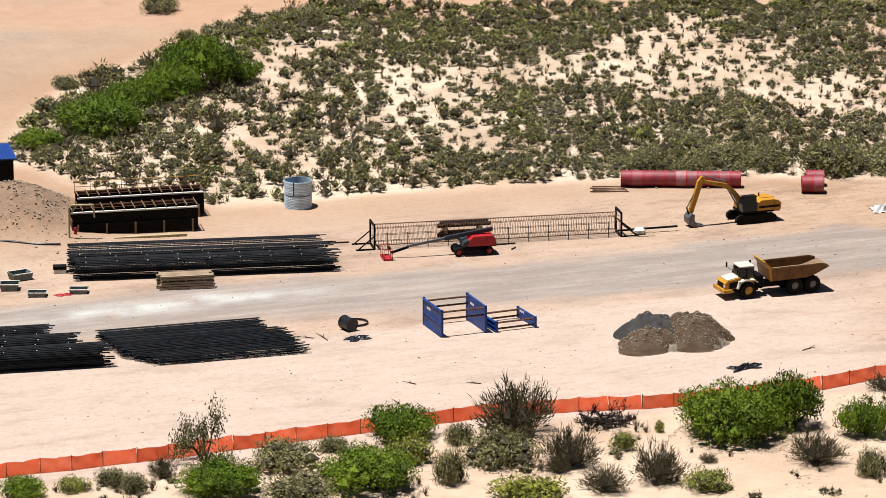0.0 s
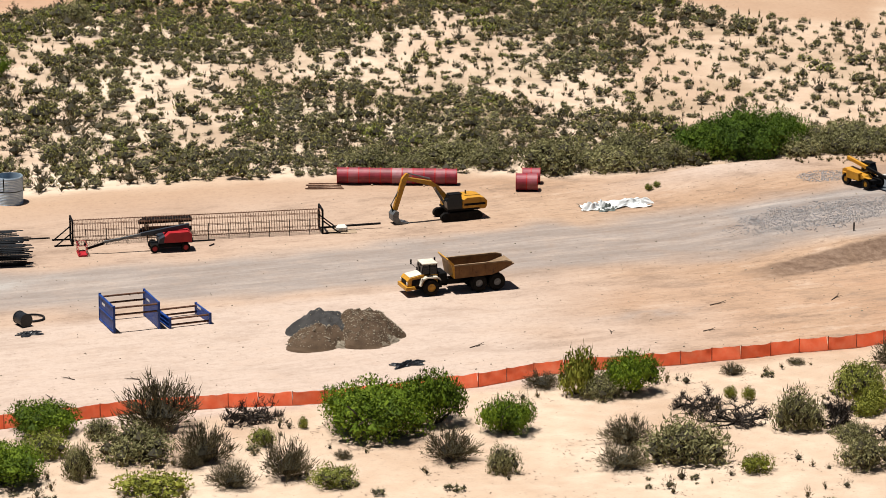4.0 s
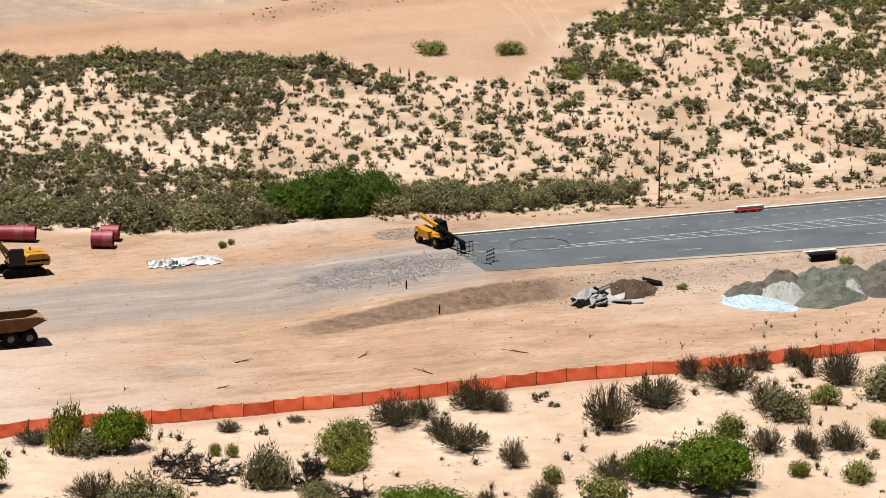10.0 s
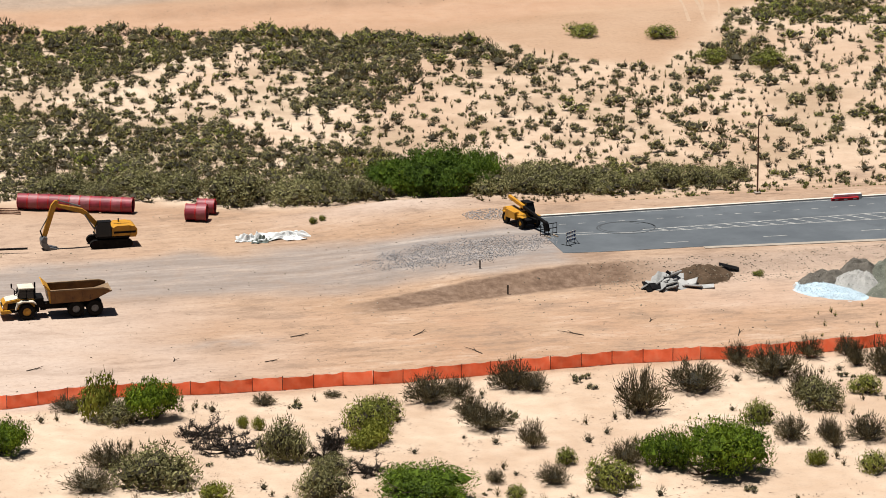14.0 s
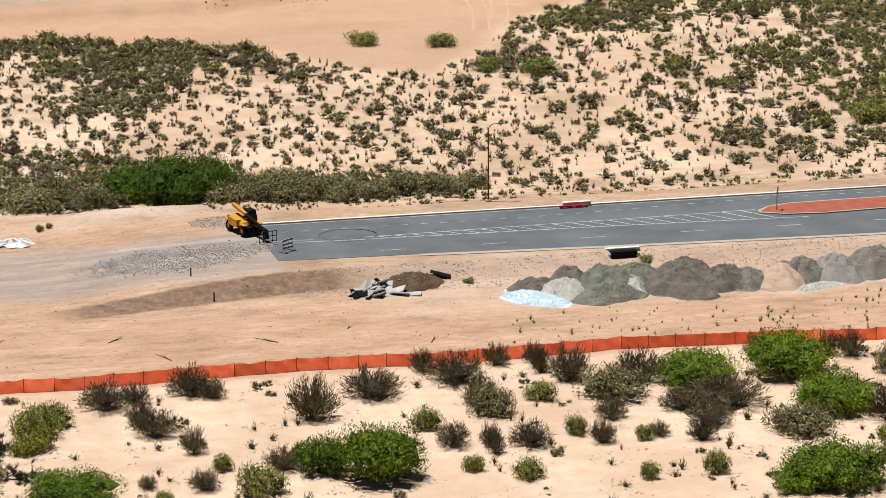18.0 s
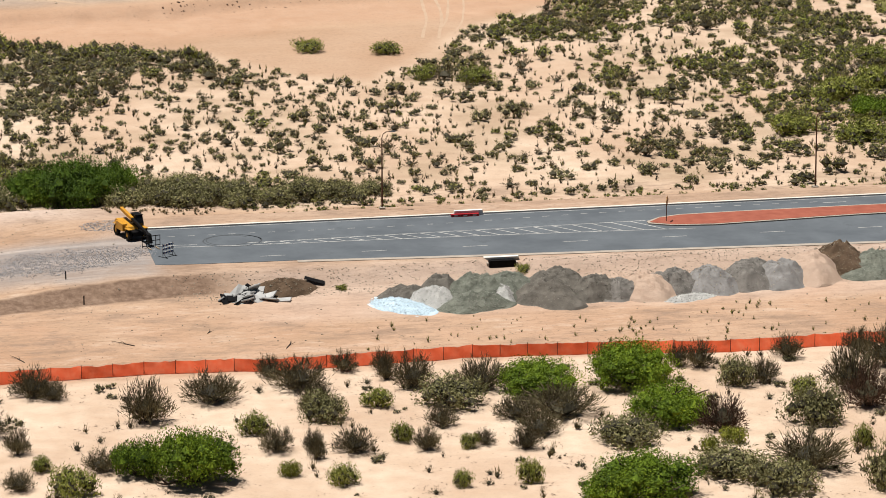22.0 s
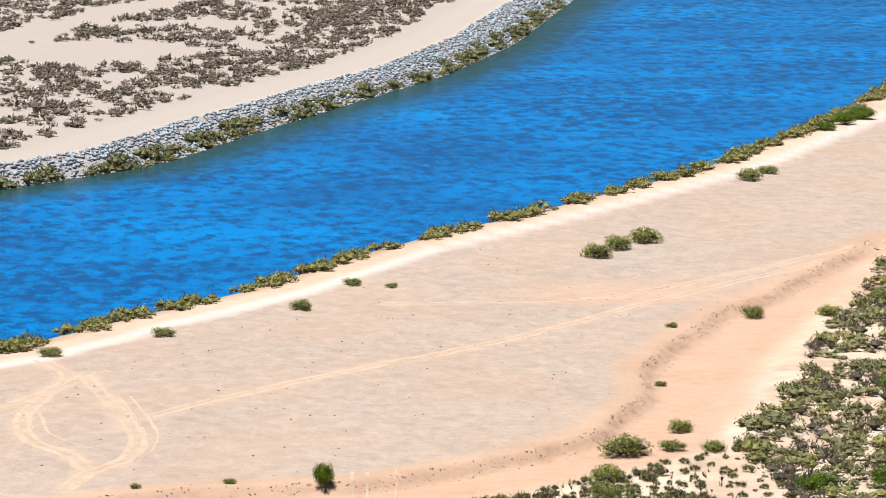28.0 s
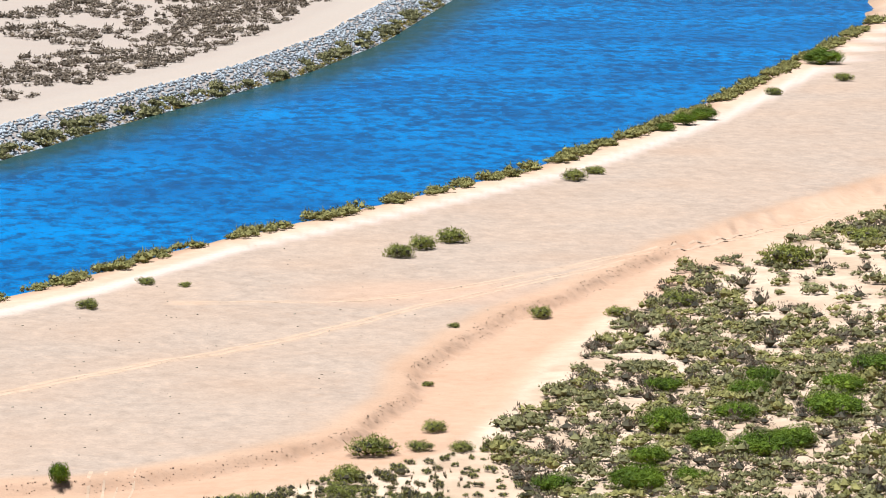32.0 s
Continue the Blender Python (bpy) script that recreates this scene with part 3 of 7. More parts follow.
def brush(rng, n, height, leaf, thick, canes=60, spread=1.0):
    """Twigs of a brush, radius 1: canes rise and lean outwards from the foot, with short side twigs. Returns (n, 3, 3)."""
    a, el = rng.uniform(0, 6.28, canes), np.arcsin(rng.uniform(0.12, 1, canes))
    long_ = rng.uniform(0.72, 1.08, canes)
    tip = np.stack([np.cos(a) * np.cos(el) * spread * long_, np.sin(a) * np.cos(el) * spread * long_, height * np.sin(el) * long_], 1)
    foot = tip * (0.25, 0.25, 0)
    w, u = rng.randint(0, canes, n), rng.uniform(0.05, 1, n) ** 0.7
    bend = np.stack([np.zeros(n), np.zeros(n), 0.1 * height * np.sin(u * 3.14)], 1)
    p = foot[w] + (tip - foot)[w] * u[:, None] + bend + rng.normal(size=(n, 3)) * 0.05
    p[:, 2] = np.abs(p[:, 2]) + 0.01
    way = unit_of(unit_of((tip - foot)[w]) + (0, 0, 0.25) + rng.normal(size=(n, 3)) * 0.42)
    side = unit_of(np.cross(way, rng.normal(size=(n, 3))))
    ln = leaf * rng.uniform(0.5, 1.4, n)[:, None]
    # solid heart of the brush, coloured dark for the shade inside
    heart = OCTA * (0.5 * spread, 0.5 * spread, 0.3 * height) * rng.uniform(0.8, 1.2, (6, 1)) + (0, 0, 0.3 * height)
    return np.concatenate([np.stack([p - side * ln * thick, p + side * ln * thick, p + way * ln], 1), heart[OCTA_FACES]])


def boughs(rng, limbs, height, thick, forks=3, droop=0.2, depth=2):
    """Crooked bare limbs with forks and twigs, radius 1: rows of (a, b, radius)."""
    segs = []

    def grow(a, d, ln, r, level):
        for _ in range(3):
            d = (d + Vector(rng.normal(size=3)) * 0.28 - Vector((0, 0, droop * 0.3))).normalized()
            b = a + d * ln / 3
            b.z = max(b.z, 0.03)
            segs.append((a, b, r))
            a, r = b, r * 0.78
        if level:
            for _ in range(forks):
                grow(a, (d + Vector(rng.normal(size=3)) * 0.6).normalized(), ln * rng.uniform(0.45, 0.8), r, level - 1)

    for k in range(limbs):
        w = 6.28 * k / limbs + rng.uniform(-0.4, 0.4)
        grow(Vector((0.06 * math.cos(w), 0.06 * math.sin(w), 0.0)), Vector((math.cos(w), math.sin(w), rng.uniform(0.3, 1.3) * height)).normalized(), rng.uniform(0.4, 0.65), thick, depth)
    return segs


def bars_mesh(name, segs, mat, n=4):
    """Straight bars of n-sided section: rows of (a, b, radius)."""
    v, f = [], []
    for a, b, r in segs:
        a, b = Vector(a), Vector(b)
        d = (b - a).normalized()
        s = d.cross(Vector((0.13, 0.27, 0.95))).normalized()
        t = d.cross(s)
        k = len(v)
        for e in (a, b):
            for j in range(n):
                w = 2 * math.pi * j / n
                v.append(e + (s * math.cos(w) + t * math.sin(w)) * r)
        for j in range(n):
            f.append((k + j, k + (j + 1) % n, k + n + (j + 1) % n, k + n + j))
        f.append(tuple(k + j for j in range(n))[::-1])
        f.append(tuple(k + n + j for j in range(n)))
    return mesh_of(name, v, f, mat)


def blades_mesh(name, q, mat, inner=None):
    """Loose triangles as one mesh; those marked in inner are twigs coloured dark for the shade inside the crown."""
    q = np.asarray(q, np.float32).reshape(-1, 3, 3)
    m_ = bpy.data.meshes.new(name)
    n = len(q) * 3
    m_.vertices.add(n)
    m_.vertices.foreach_set("co", q.ravel())
    m_.loops.add(n)
    m_.loops.foreach_set("vertex_index", np.arange(n))
    m_.polygons.add(len(q))
    m_.polygons.foreach_set("loop_start", np.arange(0, n, 3))
    m_.update()
    m_.materials.append(mat)
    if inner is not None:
        m_.materials.append(INNER_SHADE)
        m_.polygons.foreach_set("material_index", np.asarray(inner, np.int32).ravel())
    return m_


KINDS = {
    # shape, leaf count, leaf length, leaf width, lobes, material, limbs, label, category
    "big_mesquite": ("dome", 12500, 0.037, 0.42, 44, GREEN, 5, "broad bright green mesquite bush on sandy ground", "bush"),
    "mesquite": ("dome", 6500, 0.052, 0.42, 26, GREEN, 5, "bright green leafy mesquite bush on sandy ground", "bush"),
    "dark_mesquite": ("dome", 12500, 0.037, 0.42, 44, DEEPGREEN, 5, "broad deep green leafy bush in the scrub", "bush"),
    "yellow_bush": ("dome", 1800, 0.10, 0.34, 12, LIME, 4, "yellow-green leafy bush on pale sand", "bush"),
    "creosote": ("dome", 2200, 0.10, 0.26, 13, OLIVE, 4, "olive-green creosote bush on pale sand", "bush"),
    "saltbush": ("dome", 3200, 0.085, 0.26, 16, SAGE, 4, "grey-green desert shrub on pale sand", "shrub"),
    "broom": ("fan", 3000, 0.15, 0.078, 130, BROOM, 3, "dark olive brush of upright thin twigs on sand", "shrub"),
    "rusty_brush": ("fan", 3000, 0.13, 0.10, 110, RUSTY, 3, "reddish-brown dry brush on pale sand", "shrub"),
    "deadwood": ("dead", 1500, 0.17, 0.07, 0, DEAD, 12, "dead bare-branched shrub on sandy ground", "shrub"),
    "open_tree": ("tree", 2600, 0.07, 0.3, 16, PALEGREEN, 6, "small open tree with thin pale olive leaves", "tree"),
}
MOLDS = {}


def mold(kind, k):
    """One of three model plants of a kind, radius 1 m and height 1 m, with limbs and crown."""
    if (kind, k) not in MOLDS:
        shape, n, leaf, thick, lobes, mat, limbs, label, cat = KINDS[kind]
        rng = np.random.RandomState(100 + 17 * k + len(kind))
        if shape == "dead":
            segs = boughs(rng, limbs, 0.8, 0.05, 3, 0.5)
            tips = np.array([b for a, b, r in segs])[rng.randint(0, len(segs), n)]
            q = brush(rng, n, 1.0, leaf, thick)[:n]
            q = q - q[:, :1] + (tips + rng.normal(size=(n, 3)) * 0.03)[:, None]
            q[..., 2] = np.abs(q[..., 2])
        elif shape == "fan":
            segs = boughs(rng, limbs, 1.6, 0.03, 2, 0.0, 1)
            q = brush(rng, n, 1.0, leaf, thick, lobes)
        elif shape == "tree":
            segs = boughs(rng, limbs, 1.5, 0.05, 3, -0.2)
            tips = np.array([b for a, b, r in segs if r < 0.03])
            at = tips[rng.randint(0, len(tips), n)] * (1.15, 1.15, 1.0) + rng.normal(size=(n, 3)) * 0.11
            q = dome(rng, n, 1.0, leaf, thick, lobes, core=0)
            q = q - q[:, :1] + at[:, None]
            q[..., 2] = np.abs(q[..., 2])
        else:
            segs = boughs(rng, limbs, 1.2, 0.045, 2, 0.0, 1)
            q = dome(rng, n, 1.0, leaf, thick, lobes, core=0.5 if lobes > 20 else 0.48, size=(0.22, 0.36) if lobes > 20 else (0.3, 0.5))
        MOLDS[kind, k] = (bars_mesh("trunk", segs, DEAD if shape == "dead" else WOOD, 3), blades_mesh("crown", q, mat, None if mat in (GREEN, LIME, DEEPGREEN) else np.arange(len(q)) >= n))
    return MOLDS[kind, k]


plant_rng = random.Random(5)


def plant(kind, x, y, width, tall=1.0, group="", label=""):
    """A single shrub whose crown is about width metres across and tall times half as high."""
    kind = "big_mesquite" if kind == "mesquite" and width > 8.0 else kind
    limbs, crown = mold(kind, plant_rng.randrange(3))
    s = width / 2.0
    z = float(ground_z(x, y))
    ob = thing({"bush": "bush", "tree": "tree"}.get(KINDS[kind][8], "shrub"), pose(x, y, z - 0.05, 0, 0, plant_rng.uniform(0, 360)) @ Matrix.Diagonal((s, s, s * tall, 1)), label or KINDS[kind][7], KINDS[kind][8], group)
    for nm, data in (("trunk", limbs), ("crown", crown)):
        o = new(nm, data)
        o.parent = ob
    return ob


def scatter(name, spots, mat, rng, n, leaf, thick, tall, label, category, shape="dome", lobes=6, shaded_core=True):
    """Many small plants as one mesh; spots are rows of x, y, radius; the last flag gives them cores darkened for inner
    shade.
    """
    spots = np.asarray(spots, float)
    z = ground_z(spots[:, 0], spots[:, 1])
    if shape == "fan":
        molds = [brush(rng, n, 1.0, leaf, thick, 22, 0.9 if n > 80 else 0.6) for k in range(14)]
    else:
        molds = [dome(rng, n, 1.0, leaf, thick, lobes) for k in range(14)]
    out = np.empty((len(spots), len(molds[0]), 3, 3), np.float32)
    for k, (x, y, r) in enumerate(spots):
        a, t = rng.uniform(0, 6.28), tall * rng.uniform(0.75, 1.25)
        q = molds[k % 14]
        c, s = math.cos(a) * r, math.sin(a) * r
        out[k, ..., 0] = q[..., 0] * c - q[..., 1] * s + x
        out[k, ..., 1] = q[..., 0] * s + q[..., 1] * c + y
        out[k, ..., 2] = q[..., 2] * r * t + z[k] - 0.03
    inside = np.tile(np.arange(out.shape[1]) >= n, len(spots)) if shaded_core else None
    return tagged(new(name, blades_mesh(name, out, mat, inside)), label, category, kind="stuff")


def thrown(rng, n, x0, x1, y0, y1):
    return rng.uniform(x0, x1, n), rng.uniform(y0, y1, n)


def spaced(px, py, rad, gap):
    """Keeps the spots that stand at least gap times their radii apart."""
    cell, keep = {}, []
    for k in range(len(px)):
        i, j = int(px[k] // 4), int(py[k] // 4)
        near = (m for di in (-1, 0, 1) for dj in (-1, 0, 1) for m in cell.get((i + di, j + dj), ()))
        if all((px[k] - px[m]) ** 2 + (py[k] - py[m]) ** 2 > (gap[k] * (rad[k] + rad[m])) ** 2 for m in near):
            cell.setdefault((i, j), []).append(k)
            keep.append(k)
    return np.array(keep)


THICKETS = [(-84, 80, 12.7, 27), (-65, 89, 6.5, 38), (-65, 52, 15.7, 11.2), (-41, 75, 9.4, 21.8), (-21, 58, 17, 18.7), (-49, 143, 5.6, 9.6), (-32, 124, 22.7, 18.5), (12, 113, 13.4, 17), (-63, 70, 3.5, 28.7), (-57, 50, 11, 8.5), (-37, 64, 12.8, 24.3), (-19, 64, 7.2, 21.7), (-11, 47, 10.5, 17.7), (-28, 118, 10.2, 11.7), (8, 103, 8.6, 16.4), (-10, 127, 6.4, 13.5), (20, 36, 9.1, 8.3), (33, 34, 7.8, 6), (8, 96, 7.8, 14.4), (-6, 45, 8.5, 16.4), (27, 31, 13.3, 6.4)]
THICKETS += [(78, 137, 5.3, 12.1), (96, 149, 9.8, 10.9), (89, 132, 9.8, 9.4), (112, 160, 4, 9.4), (121, 172, 2.6, 6.8), (119, 144, 11.4, 11.7), (108, 133, 5.1, 7.8), (89, 94, 3.4, 6.8), (92, 83, 3, 4.4), (103, 98, 6.1, 9.3), (108, 96, 4.9, 12.3), (124, 120, 10.1, 18.9), (121, 92, 6.9, 19.2), (112, 69, 10.1, 11.3), (115, 56, 5.3, 17), (96, 60, 3.2, 8.2), (81, 72, 2.6, 5.3), (70, 76, 2.2, 4.6), (68, 106, 4.1, 10.2), (85, 53, 4.1, 6.6), (91, 46, 3.1, 4.5), (100, 48, 3.4, 6.6), (72, 62, 2.7, 4.1), (128, 62, 10, 7), (120, 80, 9, 22)]
CLEARINGS = [(-50, 92, 7.7, 9.1), (-19, 100, 4.6, 13.9), (-5, 71, 4.4, 9.1), (-60, 82, 2.5, 6.9), (-81, 76, 4.2, 5.9), (-3, 102, 9.2, 7.1), (-9, 111, 8.2, 7.3), (-40, 100, 11.3, 5.5), (-12, 84, 11.2, 6.7), (-39, 141, 3.2, 4.7), (-7, 73, 4.4, 4.5), (135, 91, 7.7, 21.7), (126, 47, 7.6, 4.1)]


def inside_of(px, py, rows):
    """1 inside any of the ellipses (x, y, half width, half depth), with ragged edges, 0 outside."""
    best = np.zeros(np.shape(px))
    rag = 0.22 * waves(px, py, 9, 22) + 0.12 * waves(px, py, 4, 27)
    for x, y, a, b in rows:
        w = math.radians(float(np.interp(x, [-90, 0, 60], [-20, -16, -9])))
        u, v = (px - x) * math.cos(w) + (py - y) * math.sin(w), (py - y) * math.cos(w) - (px - x) * math.sin(w)
        best = np.maximum(best, 1 - smooth01(np.hypot(u / a, v / b) + rag, 0.85, 1.12))
    return best


rs = np.random.RandomState(11)
# belt of scrub between yard and wash
px, py = thrown(rs, 60000, -135, 142, 27, 195)
ins = in_scrub(px, py)
hedge = (1 - smooth01(np.abs(-line_dist(px, py, SCRUB_NORTH) - 6), 4, 8)) * (1 - smooth01(px, 30, 40))
west = 0.6 - 0.6 * smooth01(px, -98, -88)
thick_ = np.maximum(np.maximum(inside_of(px, py, THICKETS), hedge), west) * (1 - inside_of(px, py, CLEARINGS) * (hedge < 0.5))
clump = np.clip(0.55 + 1.3 * waves(px, py, 7, 29), 0.1, 1.6)
keep = (ins > 0.6) & (rs.uniform(0, 1, len(px)) < (0.42 - 0.24 * smooth01(px, 45, 60)) * clump + 0.68 * thick_)
px, py, th, hd = px[keep], py[keep], thick_[keep], hedge[keep]
rad = np.where(rs.uniform(0, 1, len(px)) < 0.3 + 0.6 * th, rs.uniform(0.95, 2.2, len(px)), rs.uniform(0.55, 1.25, len(px))) * (1 + 0.1 * hd + 0.35 * (1 - smooth01(px, -75, -50)))
keep = spaced(px, py, rad, 0.92 - (0.33 - 0.06 * smooth01(px, 60, 80) - 0.12 * (1 - smooth01(px, -70, -50))) * th - 0.06 * hd + 0.3 * rs.uniform(0, 1, len(px)) * (1 - th))
px, py, rad, th = px[keep], py[keep], rad[keep], th[keep]
tone = waves(px, py, 20, 51) * 0.22 + rs.uniform(0, 1, len(px)) + 0.5 * smooth01(px + 0.35 * (py - 70), 80, 105) + 0.25 * smooth01(py, 110, 125) * (1 - smooth01(px, 40, 50))
allspots = np.stack([px, py, rad], 1)
for name, lo, hi, mat, shape, n, leaf, thick, tall, label in (
        ("scrub", -9, 0.38, SAGE, "dome", 240, 0.15, 0.32, 0.95, "belt of grey-green desert scrub on pale sand"),
        ("dry_scrub", 0.38, 0.55, BROOM, "fan", 230, 0.2, 0.15, 1.0, "brown dry desert scrub among green shrubs"),
        ("olive_scrub", 0.55, 0.95, SCRUB, "dome", 240, 0.15, 0.32, 1.0, "thick dull olive desert scrub on pale sand"),
        ("green_scrub", 0.95, 9, OLIVE, "dome", 240, 0.15, 0.32, 1.0, "olive-green low desert bushes on pale sand")):
    scatter(name, allspots[(tone >= lo) & (tone < hi)], mat, rs, n, leaf, thick, tall, label, "scrub", shape)

# small upright tufts between the shrubs
px, py = thrown(rs, 11000, -125, 132, 28, 172)
keep = (in_scrub(px, py) > 0.3) & (waves(px, py, 11, 25) > -0.6) & (rs.uniform(0, 1, len(px)) < 0.75)
px, py = px[keep], py[keep]
rad = rs.uniform(0.26, 0.56, len(px))
keep = spaced(px, py, rad, np.full(len(px), 1.3))
spots = np.stack([px[keep], py[keep], rad[keep]], 1)
third = len(spots) // 3
scatter("dry_tufts", spots[:third], BROOM, rs, 36, 0.38, 0.16, 1.9, "small dry upright tufts on pale sand", "tufts", "fan")
scatter("green_tufts", spots[third:2 * third], SCRUB, rs, 36, 0.38, 0.16, 1.9, "small grey-green tufts on pale sand", "tufts", "fan")
scatter("straw_tufts", spots[2 * third:], GRASSY, rs, 36, 0.38, 0.16, 1.9, "small straw-coloured tufts on pale sand", "tufts", "fan")

# far scrub towards the river bend
px, py = thrown(rs, 30000, 60, 330, 60, 620)
keep = (in_scrub(px, py) > np.interp(py, [190, 240, 380, 420], [0.5, 6, 6, 0.5])) & ((py > 195) | (px > 140)) & (py < 60 + 2.2 * px) & (waves(px, py, 30, 23) + 0.8 * waves(px, py, 12, 26) > -0.5) & (py < 407 + 1.6 * np.maximum(px - 222, 0)) & (line_dist(px, py, SCRUB_NORTH) > -95)
px, py = px[keep], py[keep]
rad = rs.uniform(1.2, 3.7, len(px))
keep = spaced(px, py, rad, 0.43 + 0.22 * rs.uniform(0, 1, len(px)) + 0.9 * inside_of(px, py, [(238, 385, 24, 62)]))
spots = np.stack([px[keep], py[keep], rad[keep]], 1)
pick = waves(spots[:, 0], spots[:, 1], 24, 52) * 0.2 + rs.uniform(0, 1, len(spots))
scatter("far_green_scrub", spots[pick < 0.24], SCRUB, rs, 120, 0.17, 0.38, 0.85, "olive-green scrub beside the sandy wash", "scrub", shaded_core=False)
scatter("far_scrub", spots[(pick >= 0.24) & (pick < 0.7)], SAGE, rs, 120, 0.17, 0.38, 0.85, "thick grey-green scrub beside the sandy wash", "scrub", shaded_core=False)
scatter("far_dry_scrub", spots[pick >= 0.7], FARBRUSH, rs, 120, 0.2, 0.2, 0.9, "brown dry scrub beside the sandy wash", "scrub", "fan")

# strip beyond the fence, near the camera
px, py = thrown(rs, 2000, -165, 125, -104, -47)
keep = (waves(px, py, 14, 24) > 0.25 - 0.5 * smooth01(px, 20, 60) - 0.4 * smooth01(-px, 85, 110))
spots = np.stack([px[keep], py[keep], rs.uniform(0.3, 0.85, keep.sum())], 1)
pick = rs.uniform(0, 1, len(spots))
scatter("low_scrub", spots[pick < 0.3], SAGE, rs, 150, 0.2, 0.25, 1.0, "low grey shrubs on sand beyond the orange fence", "scrub")
scatter("low_dry_scrub", spots[(pick >= 0.3) & (pick < 0.65)], BROOM, rs, 110, 0.3, 0.08, 1.3, "low dry brown shrubs on pale sand", "scrub", "fan")
scatter("low_straw", spots[pick >= 0.65], GRASSY, rs, 70, 0.34, 0.09, 1.5, "yellowish dry grass clumps on pale sand", "grass", "fan")

# dry twigs and leaf litter lying on the sand
px, py = thrown(rs, 30000, -165, 125, -104, -46)
keep = waves(px, py, 14, 24) + 0.7 * waves(px, py, 5, 28) > 0.45
px, py = px[keep], py[keep]
a, ln, wd_ = rs.uniform(0, 6.28, len(px)), rs.uniform(0.1, 0.55, len(px)), rs.uniform(0.02, 0.07, len(px))
z = ground_z(px, py) + 0.03
c, s = np.cos(a), np.sin(a)
q = np.stack([np.stack([px - s * wd_, py + c * wd_, z], 1), np.stack([px + s * wd_, py - c * wd_, z], 1), np.stack([px + c * ln, py + s * ln, z + 0.05], 1)], 1)
tagged(new("twig_litter", blades_mesh("twig_litter", q, RUSTY)), "dry twigs and leaf litter lying on the sand", "litter", kind="stuff")

# river banks
def along(line, a, b, n, off0, off1, rng):
    """Random spots beside a polyline, off0 to off1 metres to its left."""
    seg = np.array(line, float)
    ln = np.r_[0, np.cumsum(np.hypot(*np.diff(seg, axis=0).T))]
    s = rng.uniform(a, b, n) * ln[-1]
    k = np.clip(np.searchsorted(ln, s) - 1, 0, len(seg) - 2)
    u = (s - ln[k]) / (ln[k + 1] - ln[k])
    p = seg[k] + (seg[k + 1] - seg[k]) * u[:, None]
    d = (seg[k + 1] - seg[k]) / (ln[k + 1] - ln[k])[:, None]
    o = rng.uniform(off0, off1, n)
    return np.stack([p[:, 0] - d[:, 1] * o, p[:, 1] + d[:, 0] * o], 1)


sp = along(BANK[2:13], 0, 1, 1500, 4, 10, rs)
sp = sp[waves(sp[:, 0], sp[:, 1], 35, 30) > -0.25]
scatter("bank_scrub", np.c_[sp, rs.uniform(0.8, 2.9, len(sp))], SCRUB, rs, 90, 0.2, 0.33, 0.95, "olive-green bushes along the river's edge", "scrub", lobes=4, shaded_core=False)
sp = along(FARBANK[2:9], 0, 1, 230, 7, 13, rs)
sp = sp[waves(sp[:, 0], sp[:, 1], 50, 35) > -0.35]
scatter("far_bank_scrub", np.c_[sp, rs.uniform(1.0, 3.6, len(sp))], SAGE, rs, 120, 0.2, 0.33, 1.1, "dark bushes at the foot of the rock bank", "scrub", shaded_core=False)
sp = along(FARBANK[2:9], 0, 1, 900, 6.5, 10, rs)
sp = sp[waves(sp[:, 0], sp[:, 1], 30, 36) > 0]
scatter("bank_grass", np.c_[sp, rs.uniform(0.5, 1.4, len(sp))], STRAW, rs, 60, 0.4, 0.2, 0.9, "straw-yellow grass at the water's edge", "grass", lobes=3)
sp = along(FARBANK[2:9], 0, 1, 5200, 46, 270, rs)
bare = (np.hypot((sp[:, 0] - 58) / 34, (sp[:, 1] - 900) / 48) < 1 + 0.2 * waves(sp[:, 0], sp[:, 1], 20, 33)) | (np.abs(line_dist(sp[:, 0], sp[:, 1], [(10, 900), (39, 984), (94, 1119), (150, 1260)])) < 12) | (np.hypot((sp[:, 0] - 100) / 22, (sp[:, 1] - 1010) / 22) < 1)
sp = sp[(waves(sp[:, 0], sp[:, 1], 45, 31) > -0.5) & ~bare]
scatter("far_shore_scrub", np.c_[sp, rs.uniform(1.2, 3.6, len(sp))], FARBRUSH, rs, 44, 0.3, 0.36, 0.75, "brownish scrub on the far shore", "scrub", lobes=3, shaded_core=False)

# ---------------- road ----------------
ROAD_Z = 1.44
def strip(name, xs_, y_lo, y_hi, z, mat, thick=0.05):
    v, f = [], []
    for x, a, b in zip(xs_, y_lo, y_hi):
        v += [(x, a, z), (x, b, z), (x, a, z - thick), (x, b, z - thick)]
    for k in range(len(xs_) - 1):
        i, j = 4 * k, 4 * k + 4
        f += [(i, j, j + 1, i + 1), (i + 2, i + 3, j + 3, j + 2), (i, i + 2, j + 2, j), (i + 1, j + 1, j + 3, i + 3)]
    e = 4 * (len(xs_) - 1)
    f += [(0, 1, 3, 2), (e, e + 2, e + 3, e + 1)]
    return mesh_of(name, v, f, mat)


